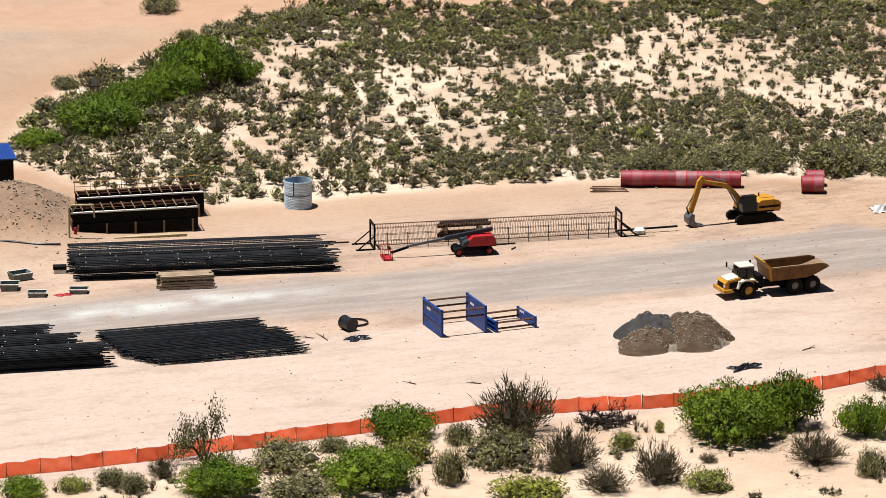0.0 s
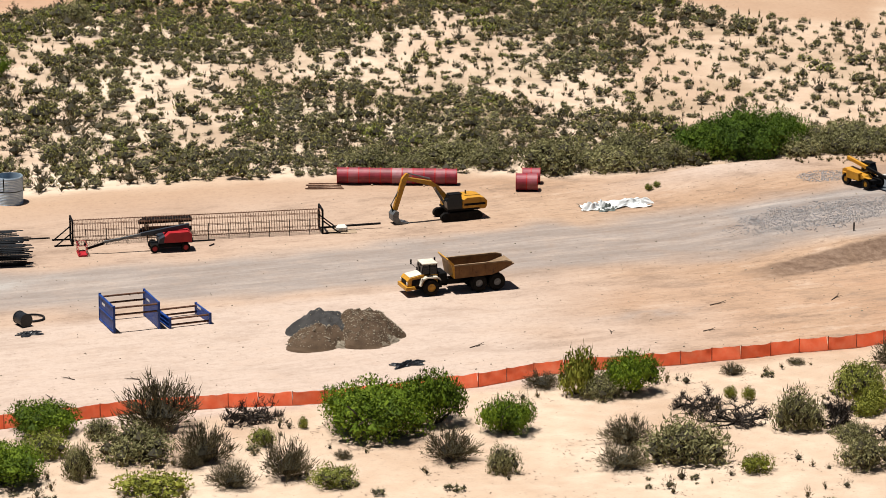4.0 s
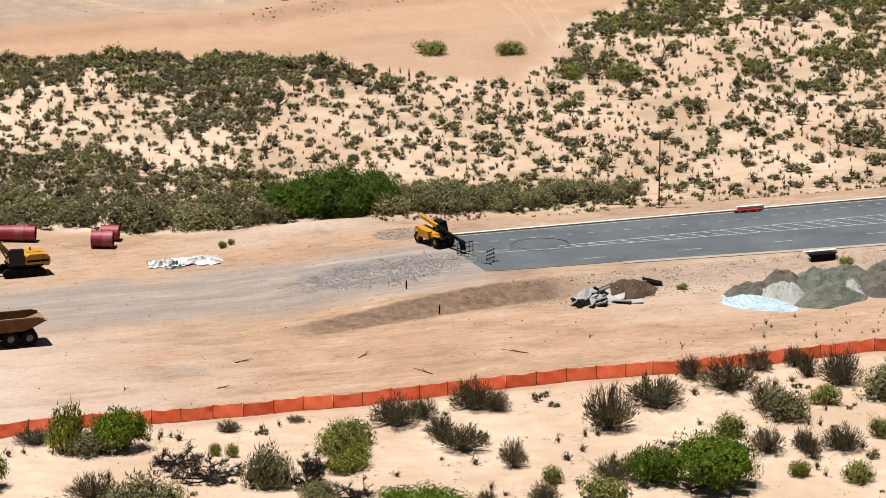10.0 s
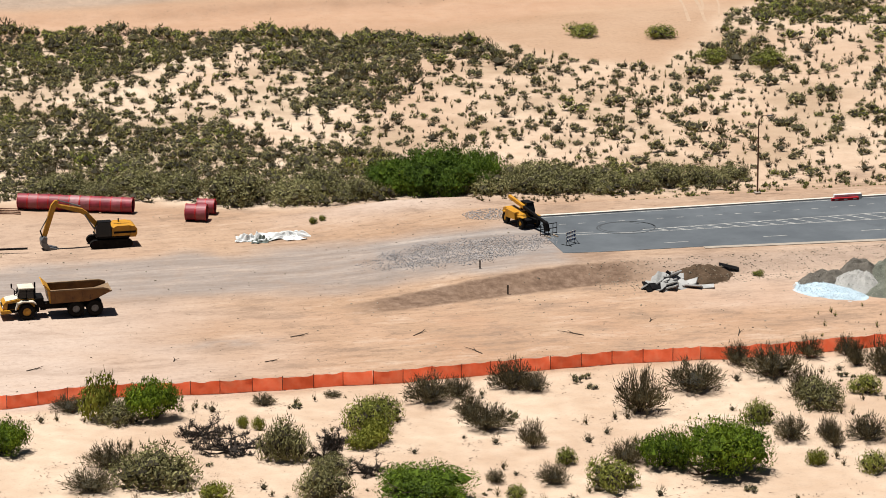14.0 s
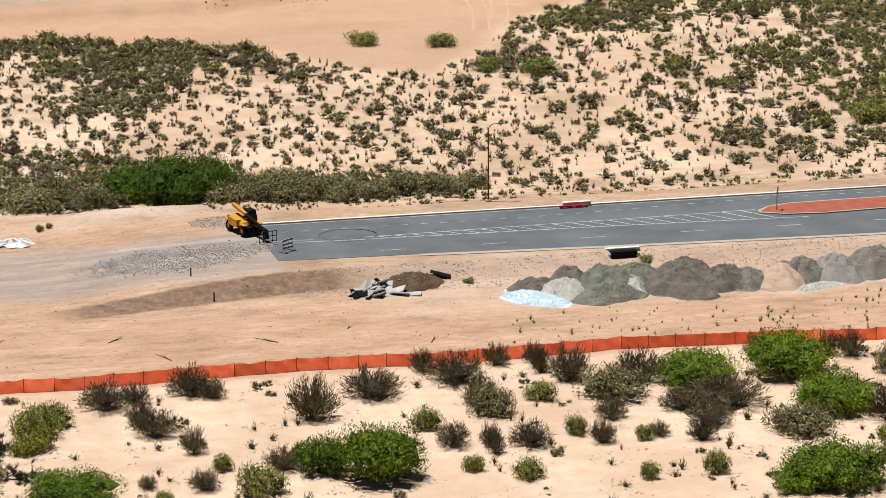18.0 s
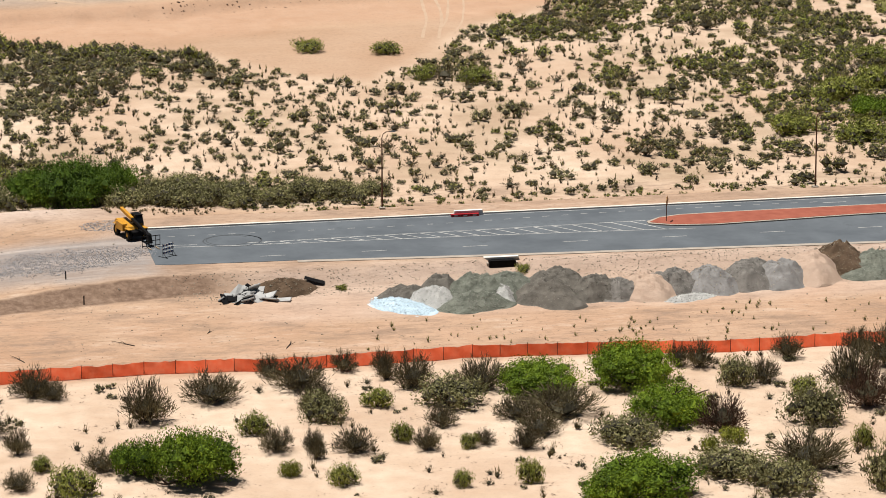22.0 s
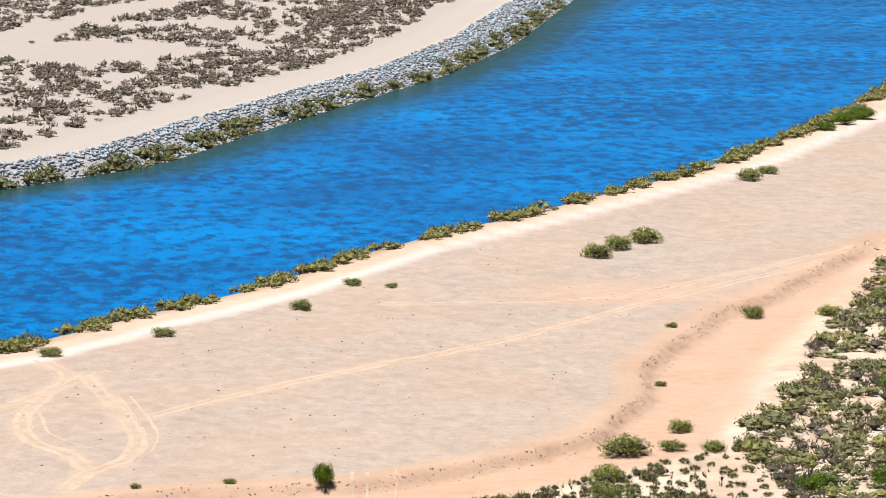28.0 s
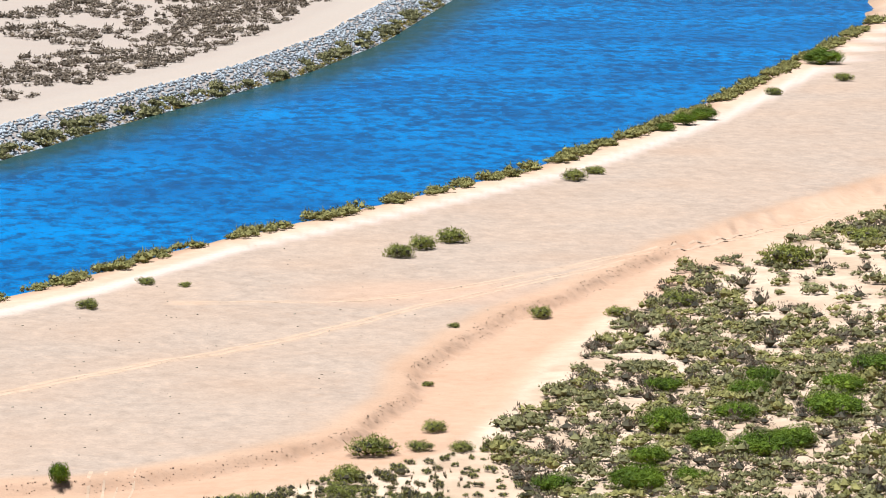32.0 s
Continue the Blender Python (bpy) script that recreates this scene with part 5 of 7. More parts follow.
def dump_truck(m):
    """Articulated hauler that faces -x."""
    ob = thing("dump_truck", m, "dusty yellow articulated dump truck with an empty rusty dump body", "dump truck")
    part("front_frame", prism([(-5.7, 0.7), (-5.9, 1.0), (-2.0, 1.25), (-2.0, 0.65)], -0.8, 0.8), BLACK, ob)
    part("hood", prism([(-6.05, 1.15), (-6.05, 1.75), (-5.75, 2.05), (-4.3, 2.3), (-4.15, 2.3), (-4.15, 1.15)], -1.15, 1.15), YELLOW, ob, "yellow sloping engine hood")
    part("hood_top", prism([(-5.72, 2.07), (-4.32, 2.32), (-4.2, 2.32), (-4.2, 2.36), (-4.35, 2.37), (-5.72, 2.12)], -0.95, 0.95), CREAM, ob, "dusty white hood top")
    part("bumper", prism([(-6.3, 0.75), (-6.3, 1.15), (-5.3, 1.15), (-5.1, 0.85)], -1.5, 1.5), YELLOW, ob)
    part("grille", box(-6.09, -6.04, -0.7, 0.7, 1.25, 1.75), BLACK, ob)
    for s in (-1, 1):
        part("headlight", box(-6.12, -6.03, s * 1.05 - 0.17, s * 1.05 + 0.17, 1.32, 1.6, 0.02), WHITE, ob, "white headlight")
        part("fender", prism([(-4.75, 1.2), (-4.5, 1.95), (-3.9, 2.15), (-2.7, 2.1), (-2.4, 1.85), (-2.4, 1.7), (-2.75, 1.95), (-3.9, 2.0), (-4.4, 1.8), (-4.6, 1.2)], s * 0.95, s * 1.68), CREAM, ob, "dusty white wheel fender")
        part("side_panel", prism([(-5.6, 1.2), (-5.5, 1.85), (-4.5, 1.95), (-4.65, 1.2)], s * 1.16, s * 1.2), BLACK, ob, "black side grille")
        part("step", box(-3.9, -3.2, s * 1.2 - 0.25, s * 1.2 + 0.25, 2.12, 2.18), BLACK, ob)
        mir = part("mirror", box(-4.85, -4.7, s * 1.5 - 0.1, s * 1.5 + 0.1, 2.9, 3.45, 0.03), BLACK, ob)
        part("mirror_arm", tube((-4.75, s * 1.5, 2.95), (-4.2, s * 0.9, 2.5), 0.03, n=6), BLACK, ob)
    part("cab", prism([(-4.35, 2.2), (-4.1, 3.35), (-2.65, 3.35), (-2.55, 2.2)], -0.86, 0.86), GLASS, ob, "dark glazed operator cab")
    part("cab_base", prism([(-4.4, 1.25), (-4.4, 2.25), (-2.5, 2.25), (-2.5, 1.25)], -0.9, 0.9), YELLOW, ob)
    part("cab_roof", box(-4.25, -2.5, -0.98, 0.98, 3.35, 3.52, 0.05), CREAM, ob, "cream cab roof")
    bm = bmesh.new()
    for s in (-0.9, 0.9):
        for x0, x1 in ((-4.4, -4.15), (-3.4, -3.4), (-2.52, -2.62)):
            add_tube(bm, (x0, s, 2.2), (x1, s, 3.4), 0.045, n=6)
    part("cab_pillars", bm, BLACK, ob)
    part("exhaust", tube((-2.25, 0.95, 1.6), (-2.25, 0.95, 3.6), 0.1, n=10), BLACK, ob)
    part("handrail", tube((-4.3, -1.35, 2.95), (-2.5, -1.35, 2.95), 0.025, n=6), BLACK, ob)
    part("rear_engine_cover", box(-2.45, -1.5, -1.1, 1.1, 1.2, 2.35, 0.06), BLACK, ob)
    part("articulation_joint", tube((-1.5, 0, 0.7), (-1.5, 0, 1.6), 0.35, n=12), BLACK, ob)
    part("rear_frame", box(-1.5, 5.0, -0.55, 0.55, 0.85, 1.5, 0.05), BLACK, ob)
    for x in (2.0, 4.05):
        part("axle", tube((x, -1.3, 0.93), (x, 1.3, 0.93), 0.2, n=10), BLACK, ob)
    part("axle", tube((-3.45, -1.3, 0.93), (-3.45, 1.3, 0.93), 0.2, n=10), BLACK, ob)
    for s in (-1, 1):
        wheel(ob, -3.45, s * 1.35, 0.93, 0.72, YELLOW, 0.5)
        wheel(ob, 2.0, s * 1.35, 0.97, 0.72, BUCKET, 0.42)
        wheel(ob, 4.1, s * 1.35, 0.97, 0.72, BUCKET, 0.42)
    body = part("dump_body", prism([(-0.75, 2.1), (3.4, 2.1), (4.4, 2.3), (6.05, 2.8), (6.0, 2.95), (4.3, 2.45), (3.3, 2.25), (-0.7, 2.25)], -1.62, 1.62), TAN, ob, "tan dusty steel dump body")
    for s in (-1, 1):
        part("body_side", prism([(-0.8, 1.75), (3.4, 1.85), (4.4, 2.15), (5.75, 2.75), (5.75, 3.05), (5.0, 3.22), (-0.85, 3.15)], s * 1.62, s * 1.74), OCHRE, body, "dusty tan dump body side")
        part("top_rail", prism([(-0.9, 3.13), (5.0, 3.2), (5.7, 3.02), (5.75, 3.14), (5.05, 3.35), (-0.9, 3.27)], s * 1.6, s * 1.84), TAN, body)
        for x in (-0.2, 1.3, 2.8, 4.2):
            part("rib", box(x - 0.08, x + 0.08, s * 1.79 - 0.05, s * 1.79 + 0.05, 2.12 + 0.04 * max(x, 0), 3.2), OCHRE, body)
        part("lift_cylinder", tube((0.2, s * 0.75, 1.0), (2.3, s * 0.85, 1.75), 0.1, n=8), BLACK, ob)
    part("headboard", prism([(-0.9, 1.75), (-1.15, 3.2), (-1.65, 3.95), (-1.55, 4.0), (-0.8, 3.25), (-0.7, 1.8)], -1.72, 1.72), YELLOW, body, "yellow headboard with spill guard")
    return ob


def track_unit(parent, y0, y1, length, r, mat=BLACK):
    """A crawler track with shoes, rollers and idlers."""
    bm = bmesh.new()
    pts = []
    h = length / 2 - r
    for k in range(9):
        a = math.pi / 2 + math.pi * k / 8
        pts.append((-h + r * math.cos(a), r + r * math.sin(a)))
    for k in range(9):
        a = -math.pi / 2 + math.pi * k / 8
        pts.append((h + r * math.cos(a), r + r * math.sin(a)))
    add_prism(bm, pts, y0 + 0.06, y1 - 0.06)
    t = part("track", bm, RUBBER, parent, "black steel crawler track")
    bm = bmesh.new()
    n = int(length / 0.22)
    for k in range(n):
        x = -h + 2 * h * k / (n - 1)
        add_box(bm, x - 0.07, x + 0.07, y0, y1, 2 * r - 0.02, 2 * r + 0.05)
        add_box(bm, x - 0.07, x + 0.07, y0, y1, 0.0, 0.05)
    part("track_shoes", bm, mat, t)
    for x in (-h, h):
        part("idler", tube((x, y0 - 0.01, r), (x, y1 + 0.01, r), r * 0.62, n=16), BLACK, t)
    for k in range(6):
        x = -h * 0.75 + 1.5 * h * k / 5
        part("roller", tube((x, y0 + 0.02, r * 0.6), (x, y1 - 0.02, r * 0.6), r * 0.28), BLACK, t)
    return t


def excavator(m):
    """Crawler excavator whose boom points to -x."""
    ob = thing("excavator", m, "yellow crawler excavator with its bucket resting on the ground", "excavator")
    for s in (-1, 1):
        track_unit(ob, s * 1.3 - 0.3, s * 1.3 + 0.3, 5.1, 0.5)
    part("undercarriage", box(-1.3, 1.3, -1.1, 1.1, 0.45, 0.95, 0.08), BLACK, ob)
    part("slew_ring", tube((0, 0, 0.9), (0, 0, 1.25), 0.75, n=20), BLACK, ob)
    part("deck", box(-1.7, 2.2, -1.5, 1.5, 1.2, 1.45, 0.04), BLACK, ob)
    part("engine_house", prism([(0.1, 1.45), (0.1, 2.35), (0.7, 2.65), (2.3, 2.65), (2.3, 1.45)], -1.5, 1.5), YELLOW, ob, "yellow engine housing")
    part("counterweight", prism([(2.2, 1.25), (2.2, 2.6), (2.75, 2.55), (3.1, 2.2), (3.1, 1.6), (2.9, 1.25)], -1.5, 1.5), YELLOW, ob)
    part("stripe", box(0.3, 2.9, -1.53, -1.5, 1.75, 2.0), BLACK, ob, "dark stripe along the housing")
    part("stripe", box(0.3, 2.9, 1.5, 1.53, 1.75, 2.0), BLACK, ob, "dark stripe along the housing")
    part("cab", prism([(-1.75, 1.45), (-1.85, 2.4), (-1.5, 3.15), (-0.05, 3.15), (0.05, 1.45)], -1.48, -0.5), GLASS, ob, "dark glazed operator cab")
    part("cab_roof", box(-1.55, 0.05, -1.52, -0.46, 3.15, 3.24, 0.03), BLACK, ob)
    part("side_platform", box(-1.6, 0.1, 0.55, 1.48, 1.45, 2.2, 0.05), YELLOW, ob)
    part("exhaust", tube((1.2, 0.6, 2.6), (1.2, 0.6, 3.05), 0.08), BLACK, ob)
    part("handrail", tube((0.3, -1.45, 2.95), (2.2, -1.45, 2.95), 0.025, n=6), BLACK, ob)
    boom = part("boom", prism([(-0.6, 1.7), (-0.85, 2.3), (-2.55, 4.2), (-3.2, 4.68), (-6.35, 5.42), (-6.6, 5.3), (-6.35, 5.1), (-3.55, 4.22), (-2.95, 3.88), (-1.1, 1.7)], -0.28, 0.28), YELLOW, ob, "bent yellow boom")
    stick = part("stick", prism([(-5.95, 5.75), (-6.35, 5.85), (-6.85, 5.3), (-7.95, 1.75), (-7.75, 1.55), (-7.45, 1.6), (-6.3, 5.0)], -0.22, 0.22), YELLOW, ob, "yellow dipper stick")
    for s in (-0.42, 0.42):
        part("boom_cylinder", tube((-1.4, s, 1.5), (-2.95, s, 4.0), 0.1, 0.07), BUCKET, boom)
    part("stick_cylinder", tube((-3.4, 0, 4.95), (-6.1, 0, 5.85), 0.1, 0.07), BUCKET, boom)
    part("bucket_cylinder", tube((-6.75, 0, 4.7), (-8.15, 0, 2.3), 0.09, 0.06), BUCKET, stick)
    part("bucket_link", tube((-8.2, 0, 2.3), (-7.9, 0, 1.35), 0.09), BLACK, stick)
    bk = part("bucket", prism([(-7.85, 1.65), (-8.2, 1.2), (-8.15, 0.5), (-7.7, 0.08), (-6.7, 0.0), (-6.35, 0.12), (-7.2, 0.35), (-7.5, 0.9), (-7.45, 1.5)], -0.75, 0.75), BUCKET, ob, "worn grey steel bucket")
    for k in range(5):
        y = -0.62 + 0.31 * k
        part("tooth", prism([(-6.5, 0.02), (-6.1, 0.1), (-6.5, 0.14)], y - 0.05, y + 0.05), BUCKET, bk)
    return ob


def boom_lift(m):
    """Telescopic boom lift whose basket points to -x."""
    ob = thing("boom_lift", m, "red and grey telescopic boom lift with its basket lowered", "boom lift")
    part("chassis", box(-2.1, 2.1, -0.75, 0.75, 0.5, 0.95, 0.06), BLACK, ob)
    for x in (-1.75, 1.75):
        part("axle", tube((x, -1.0, 0.52), (x, 1.0, 0.52), 0.14), BLACK, ob)
        for s in (-1, 1):
            wheel(ob, x, s * 1.05, 0.52, 0.4, RED if s < 0 else BLACK, 0.55)
    part("turntable", tube((0, 0, 0.95), (0, 0, 1.15), 0.8, n=20), BLACK, ob)
    part("engine_hood", prism([(-0.7, 1.15), (-0.6, 1.8), (-0.1, 2.25), (2.1, 2.3), (2.45, 2.0), (2.45, 1.15)], -1.25, -0.3), RED, ob, "red engine hood")
    part("tank_hood", prism([(-0.7, 1.15), (-0.6, 1.8), (-0.1, 2.2), (2.1, 2.25), (2.45, 2.0), (2.45, 1.15)], 0.3, 1.25), RED, ob, "red hood")
    part("hood_panel", prism([(-1.3, 1.1), (-1.2, 1.6), (-0.6, 1.9), (-0.6, 1.1)], -1.2, 1.2), NAVY, ob, "dark front panel")
    part("counterweight", box(1.9, 2.6, -1.1, 1.1, 1.0, 1.6, 0.08), BLACK, ob)
    boom = part("boom", prism([(2.3, 2.55), (2.3, 3.0), (-3.2, 2.15), (-3.2, 1.75)], -0.2, 0.2), NAVY, ob, "long dark blue-grey boom")
    part("inner_boom", prism([(-3.0, 1.82), (-3.0, 2.1), (-7.4, 1.4), (-7.4, 1.15)], -0.14, 0.14), BUCKET, boom)
    part("lift_cylinder", tube((-0.3, 0, 1.3), (-2.0, 0, 1.95), 0.09), BUCKET, boom)
    part("jib", prism([(-7.3, 1.05), (-7.2, 1.35), (-9.3, 0.75), (-9.3, 0.5)], -0.12, 0.12), BLACK, ob)
    bm = bmesh.new()
    for x in (-10.3, -9.35):
        for y in (-1.15, 0, 1.15):
            add_tube(bm, (x, y, 0.12), (x, y, 1.25), 0.03, n=5)
    for z in (0.15, 0.7, 1.25):
        for y in (-1.15, 1.15):
            add_tube(bm, (-10.3, y, z), (-9.35, y, z), 0.03, n=5)
        for x in (-10.3, -9.35):
            add_tube(bm, (x, -1.15, z), (x, 1.15, z), 0.03, n=5)
    basket = part("basket", bm, RED, ob, "red tubular work basket")
    part("basket_floor", box(-10.35, -9.3, -1.2, 1.2, 0.02, 0.12), RED, basket)
    part("control_box", box(-9.6, -9.4, -0.3, 0.3, 1.0, 1.3, 0.03), BLACK, basket)
    return ob


def telehandler(m):
    """Telescopic handler that points to -x, its boom lowered in front."""
    ob = thing("telehandler", m, "yellow telehandler with a black boom and pallet forks", "telehandler")
    part("chassis", box(-2.4, 2.4, -0.7, 0.7, 0.6, 1.15, 0.06), BLACK, ob)
    part("body", prism([(-1.2, 1.1), (-1.0, 1.5), (2.2, 1.9), (2.6, 1.7), (2.6, 1.0)], -0.4, 0.95), YELLOW, ob)
    part("engine_pod", prism([(-0.6, 0.9), (-0.5, 1.75), (1.5, 1.85), (1.6, 0.9)], 0.7, 1.3), YELLOW, ob, "yellow side engine cover")
    part("cab", prism([(-1.0, 1.0), (-1.1, 1.8), (-0.7, 2.7), (0.6, 2.7), (0.8, 1.0)], -1.25, -0.3), GLASS, ob, "dark glazed cab")
    part("cab_roof", box(-0.8, 0.7, -1.28, -0.27, 2.7, 2.8, 0.03), BLACK, ob)
    for x in (-1.7, 1.7):
        part("axle", tube((x, -1.0, 0.68), (x, 1.0, 0.68), 0.15), BLACK, ob)
        for s in (-1, 1):
            wheel(ob, x, s * 1.05, 0.68, 0.45, YELLOW, 0.5)
            part("fender", box(x - 0.65, x + 0.65, s * 1.05 - 0.25, s * 1.05 + 0.25, 1.4, 1.46), YELLOW, ob)
    boom = part("boom", prism([(2.7, 2.75), (2.7, 3.12), (-0.6, 2.5), (-0.6, 2.13)], -0.19, 0.19), YELLOW, ob, "yellow outer boom")
    part("inner_boom", prism([(-0.5, 2.16), (-0.5, 2.46), (-5.3, 1.56), (-5.3, 1.28)], -0.15, 0.15), BLACK, boom, "black inner boom")
    part("boom_head", prism([(-5.1, 1.6), (-5.6, 1.5), (-6.0, 0.5), (-5.5, 0.35), (-5.2, 1.1)], -0.25, 0.25), BLACK, boom)
    part("lift_cylinder", tube((0.8, 0, 1.4), (-0.9, 0, 2.0), 0.1), BUCKET, boom)
    bm = bmesh.new()
    for y in (-1.15, -0.6, 0, 0.6, 1.15):
        add_tube(bm, (-6.05, y, 0.12), (-6.05, y, 1.45), 0.045, n=6)
    for z in (0.25, 0.85, 1.42):
        add_tube(bm, (-6.05, -1.17, z), (-6.05, 1.17, z), 0.05, n=6)
    car = part("fork_carriage", bm, BLACK, ob, "black fork carriage")
    for y in (-0.5, 0.5):
        part("fork", box(-7.35, -6.05, y - 0.07, y + 0.07, 0.06, 0.13), TIMBER, car, "worn steel fork tine")
    return ob


dump_truck(pose(-49.45, -8.9, 0.0, 0, 0, -1.5))
excavator(pose(-38.6, 20.0, 0.0, 0, 0, 0))
boom_lift(pose(-74.1, 17.8, 0.0, 0, 0, -9))
telehandler(pose(9.7, 12.4, ROAD_Z - 0.02, 0, 0, 107))

# ---------------- rebar cages and bars ----------------
cage_rng = random.Random(8)


def rebar_cage(x, y, ang, length, rad, step, label, nbars=22, bar=0.042):
    ob = thing("rebar_cage", pose(x, y, float(ground_z(x, y)) + 0.02, 0, 0, ang), label, "rebar cage", "round rebar cages lying in the yard")
    long_, hoop, dots = [], [], []
    for k in range(nbars):
        a = 2 * math.pi * k / nbars
        e0, e1 = cage_rng.uniform(-0.2, 0.3), cage_rng.uniform(-0.3, 1.3)
        for off in (0, 0.07):
            c, s = math.cos(a + off / rad), math.sin(a + off / rad)
            long_.append(((-length / 2 - e0, c * rad, rad + s * rad), (length / 2 + e1, c * rad, rad + s * rad), bar))
    n = 14
    for h in range(int(length / step)):
        xx = -length / 2 + 0.15 + h * step
        for k in range(n):
            a, b = 2 * math.pi * k / n, 2 * math.pi * (k + 1) / n
            hoop.append(((xx, math.cos(a) * rad * 1.02, rad + math.sin(a) * rad * 1.02), (xx + step / n, math.cos(b) * rad * 1.02, rad + math.sin(b) * rad * 1.02), 0.022))
    for seg in long_:
        child("bar", bars_mesh("bar", [seg], REBAR), ob)
    child("spiral_binding", bars_mesh("spiral_binding", hoop, REBAR, 3), ob)
    k = -length / 2 + 1.2
    while k < length / 2:
        for a in (1.15, 2.3, -0.4):
            bm = bmesh.new()
            add_tube(bm, (k - 0.05, math.cos(a) * rad * 1.05, rad + math.sin(a) * rad * 1.05), (k + 0.05, math.cos(a) * rad * 1.05, rad + math.sin(a) * rad * 1.05), 0.06, n=6)
            part("spacer", bm, WHITE, ob, "small white plastic spacer")
        k += 3.4
    return ob


L_CAGE = "long dark steel rebar cage lying on the ground"
for k, (dy, ln) in enumerate(((0, 28.2), (3.1, 28.6), (6.2, 27.6))):
    rebar_cage(-105.0 + 0.4 * k, 20.4 + dy, -12.7, ln, 1.15, 0.3, L_CAGE, 32)
for k, (dx, dy) in enumerate(((0, 0), (-2.2, 4.2), (-3.6, 8.2))):
    rebar_cage(-137.5 + dx, -7.2 + dy, -9.0, 25.0, 1.2, 0.26, L_CAGE, 34)

# flat stack of loose bars, fanned in two lengths
bars = thing("rebar_stack", pose(-114.0, -6.5, 0.0, 0, 0, -4), "flat stack of long dark reinforcing bars laid on the sand", "rebar stack")
br = random.Random(4)
for lay in range(4):
    segs = []
    for k in range(58):
        y = -5.6 + 11.4 * k / 57 + br.uniform(-0.08, 0.08)
        x0 = -8.6 + (2.6 if y < -2.0 else 0) * (1 - (y + 5.6) / 3.6 if y < -2 else 0) + br.uniform(-0.25, 0.25) - 0.13 * (y + 2)
        x1 = (7.6 if y > 1.0 else 9.4 - 0.12 * y) + br.uniform(-0.9, 0.6)
        z = 0.12 + 0.26 * lay + br.uniform(0, 0.06) + 0.25 * math.exp(-((y - 1) / 4) ** 2)
        segs.append(((x0, y, z), (x1, y + br.uniform(-0.12, 0.12), z + br.uniform(-0.05, 0.03)), 0.035))
    for seg in segs:
        child("bar", bars_mesh("bar", [seg], REBAR), bars)
for x in (-6, -1, 4):
    part("sleeper", box(x - 0.12, x + 0.12, -5.8, 6.0, 0.0, 0.1), TIMBER, bars, "timber sleeper")

# the standing cage with its end frames
rack = thing("cage_frame", pose(-69.5, 22.1, 0.0, 0, 0, -9.6), "long open cage of thin steel hoops held by black end frames", "rebar cage")
R0, HL = 1.28, 14.3
hoop, long_ = [], []
for h in range(96):
    x = -HL + 0.2 + h * (2 * HL - 0.4) / 95
    for k in range(18):
        a, b = 2 * math.pi * k / 18, 2 * math.pi * (k + 1) / 18
        hoop.append(((x, R0 * math.cos(a), 1.42 + R0 * math.sin(a)), (x, R0 * math.cos(b), 1.42 + R0 * math.sin(b)), 0.022))
for k in range(10):
    a = 2 * math.pi * (k + 0.5) / 10
    long_.append(((-HL, R0 * 0.97 * math.cos(a), 1.42 + R0 * 0.97 * math.sin(a)), (HL, R0 * 0.97 * math.cos(a), 1.42 + R0 * 0.97 * math.sin(a)), 0.028))
child("spiral_binding", bars_mesh("spiral_binding", hoop, RUST, 3), rack)
for seg in long_:
    child("bar", bars_mesh("bar", [seg], RUST), rack)
for x in np.linspace(-HL + 1.5, HL - 1.5, 12):
    part("upright", tube((float(x), -R0 - 0.06, 0.0), (float(x), -R0 - 0.06, 1.9), 0.045, n=5), BLACK, rack)
for s in (-1, 1):
    bm = bmesh.new()
    for y in (-1.35, 1.35):
        add_box(bm, s * HL - 0.1, s * HL + 0.1, y - 0.1, y + 0.1, 0, 2.9)
        add_tube(bm, (s * HL, y, 1.6), (s * (HL + 1.9), y, 0.08), 0.08, n=6)
        add_box(bm, min(s * HL, s * (HL + 2.1)), max(s * HL, s * (HL + 2.1)), y - 0.1, y + 0.1, 0, 0.16)
    for z in (0.1, 2.8):
        add_box(bm, s * HL - 0.1, s * HL + 0.1, -1.35, 1.35, z - 0.1, z + 0.1)
    part("end_frame", bm, BLACK, rack, "black welded end frame")
unit = thing("power_unit", pose(-53.2, 18.6, 0.0, 0, 0, -10), "white machine box on a plywood board", "machine")
part("board", box(-1.6, 1.6, -0.9, 0.9, 0.0, 0.06), TIMBER, unit)
part("housing", box(-0.7, 0.6, -0.4, 0.5, 0.06, 0.8, 0.25), WHITE, unit)
part("boom_pipe", tube((-1.0, 0.6, 0.5), (4.6, 0.9, 0.55), 0.13), BLACK, unit)
pal = thing("pipe_stack", pose(-72.6, 24.9, 0.0, 0, 0, -8), "dark steel beams stacked beside the cage", "beam stack")
for k in range(6):
    part("beam", box(-3 + 0.3 * (k % 3), 3 + 0.2 * (k % 2), -0.8 + 0.55 * (k % 3), -0.4 + 0.55 * (k % 3), 0.35 + 1.1 * (k // 3), 0.75 + 1.1 * (k // 3)), BLACK, pal)
for x in (-2, 2):
    part("sleeper", box(x - 0.15, x + 0.15, -1, 1, 0, 0.34), TIMBER, pal)
    part("sleeper", box(x - 0.15, x + 0.15, -1, 1, 0.76, 1.44), TIMBER, pal)

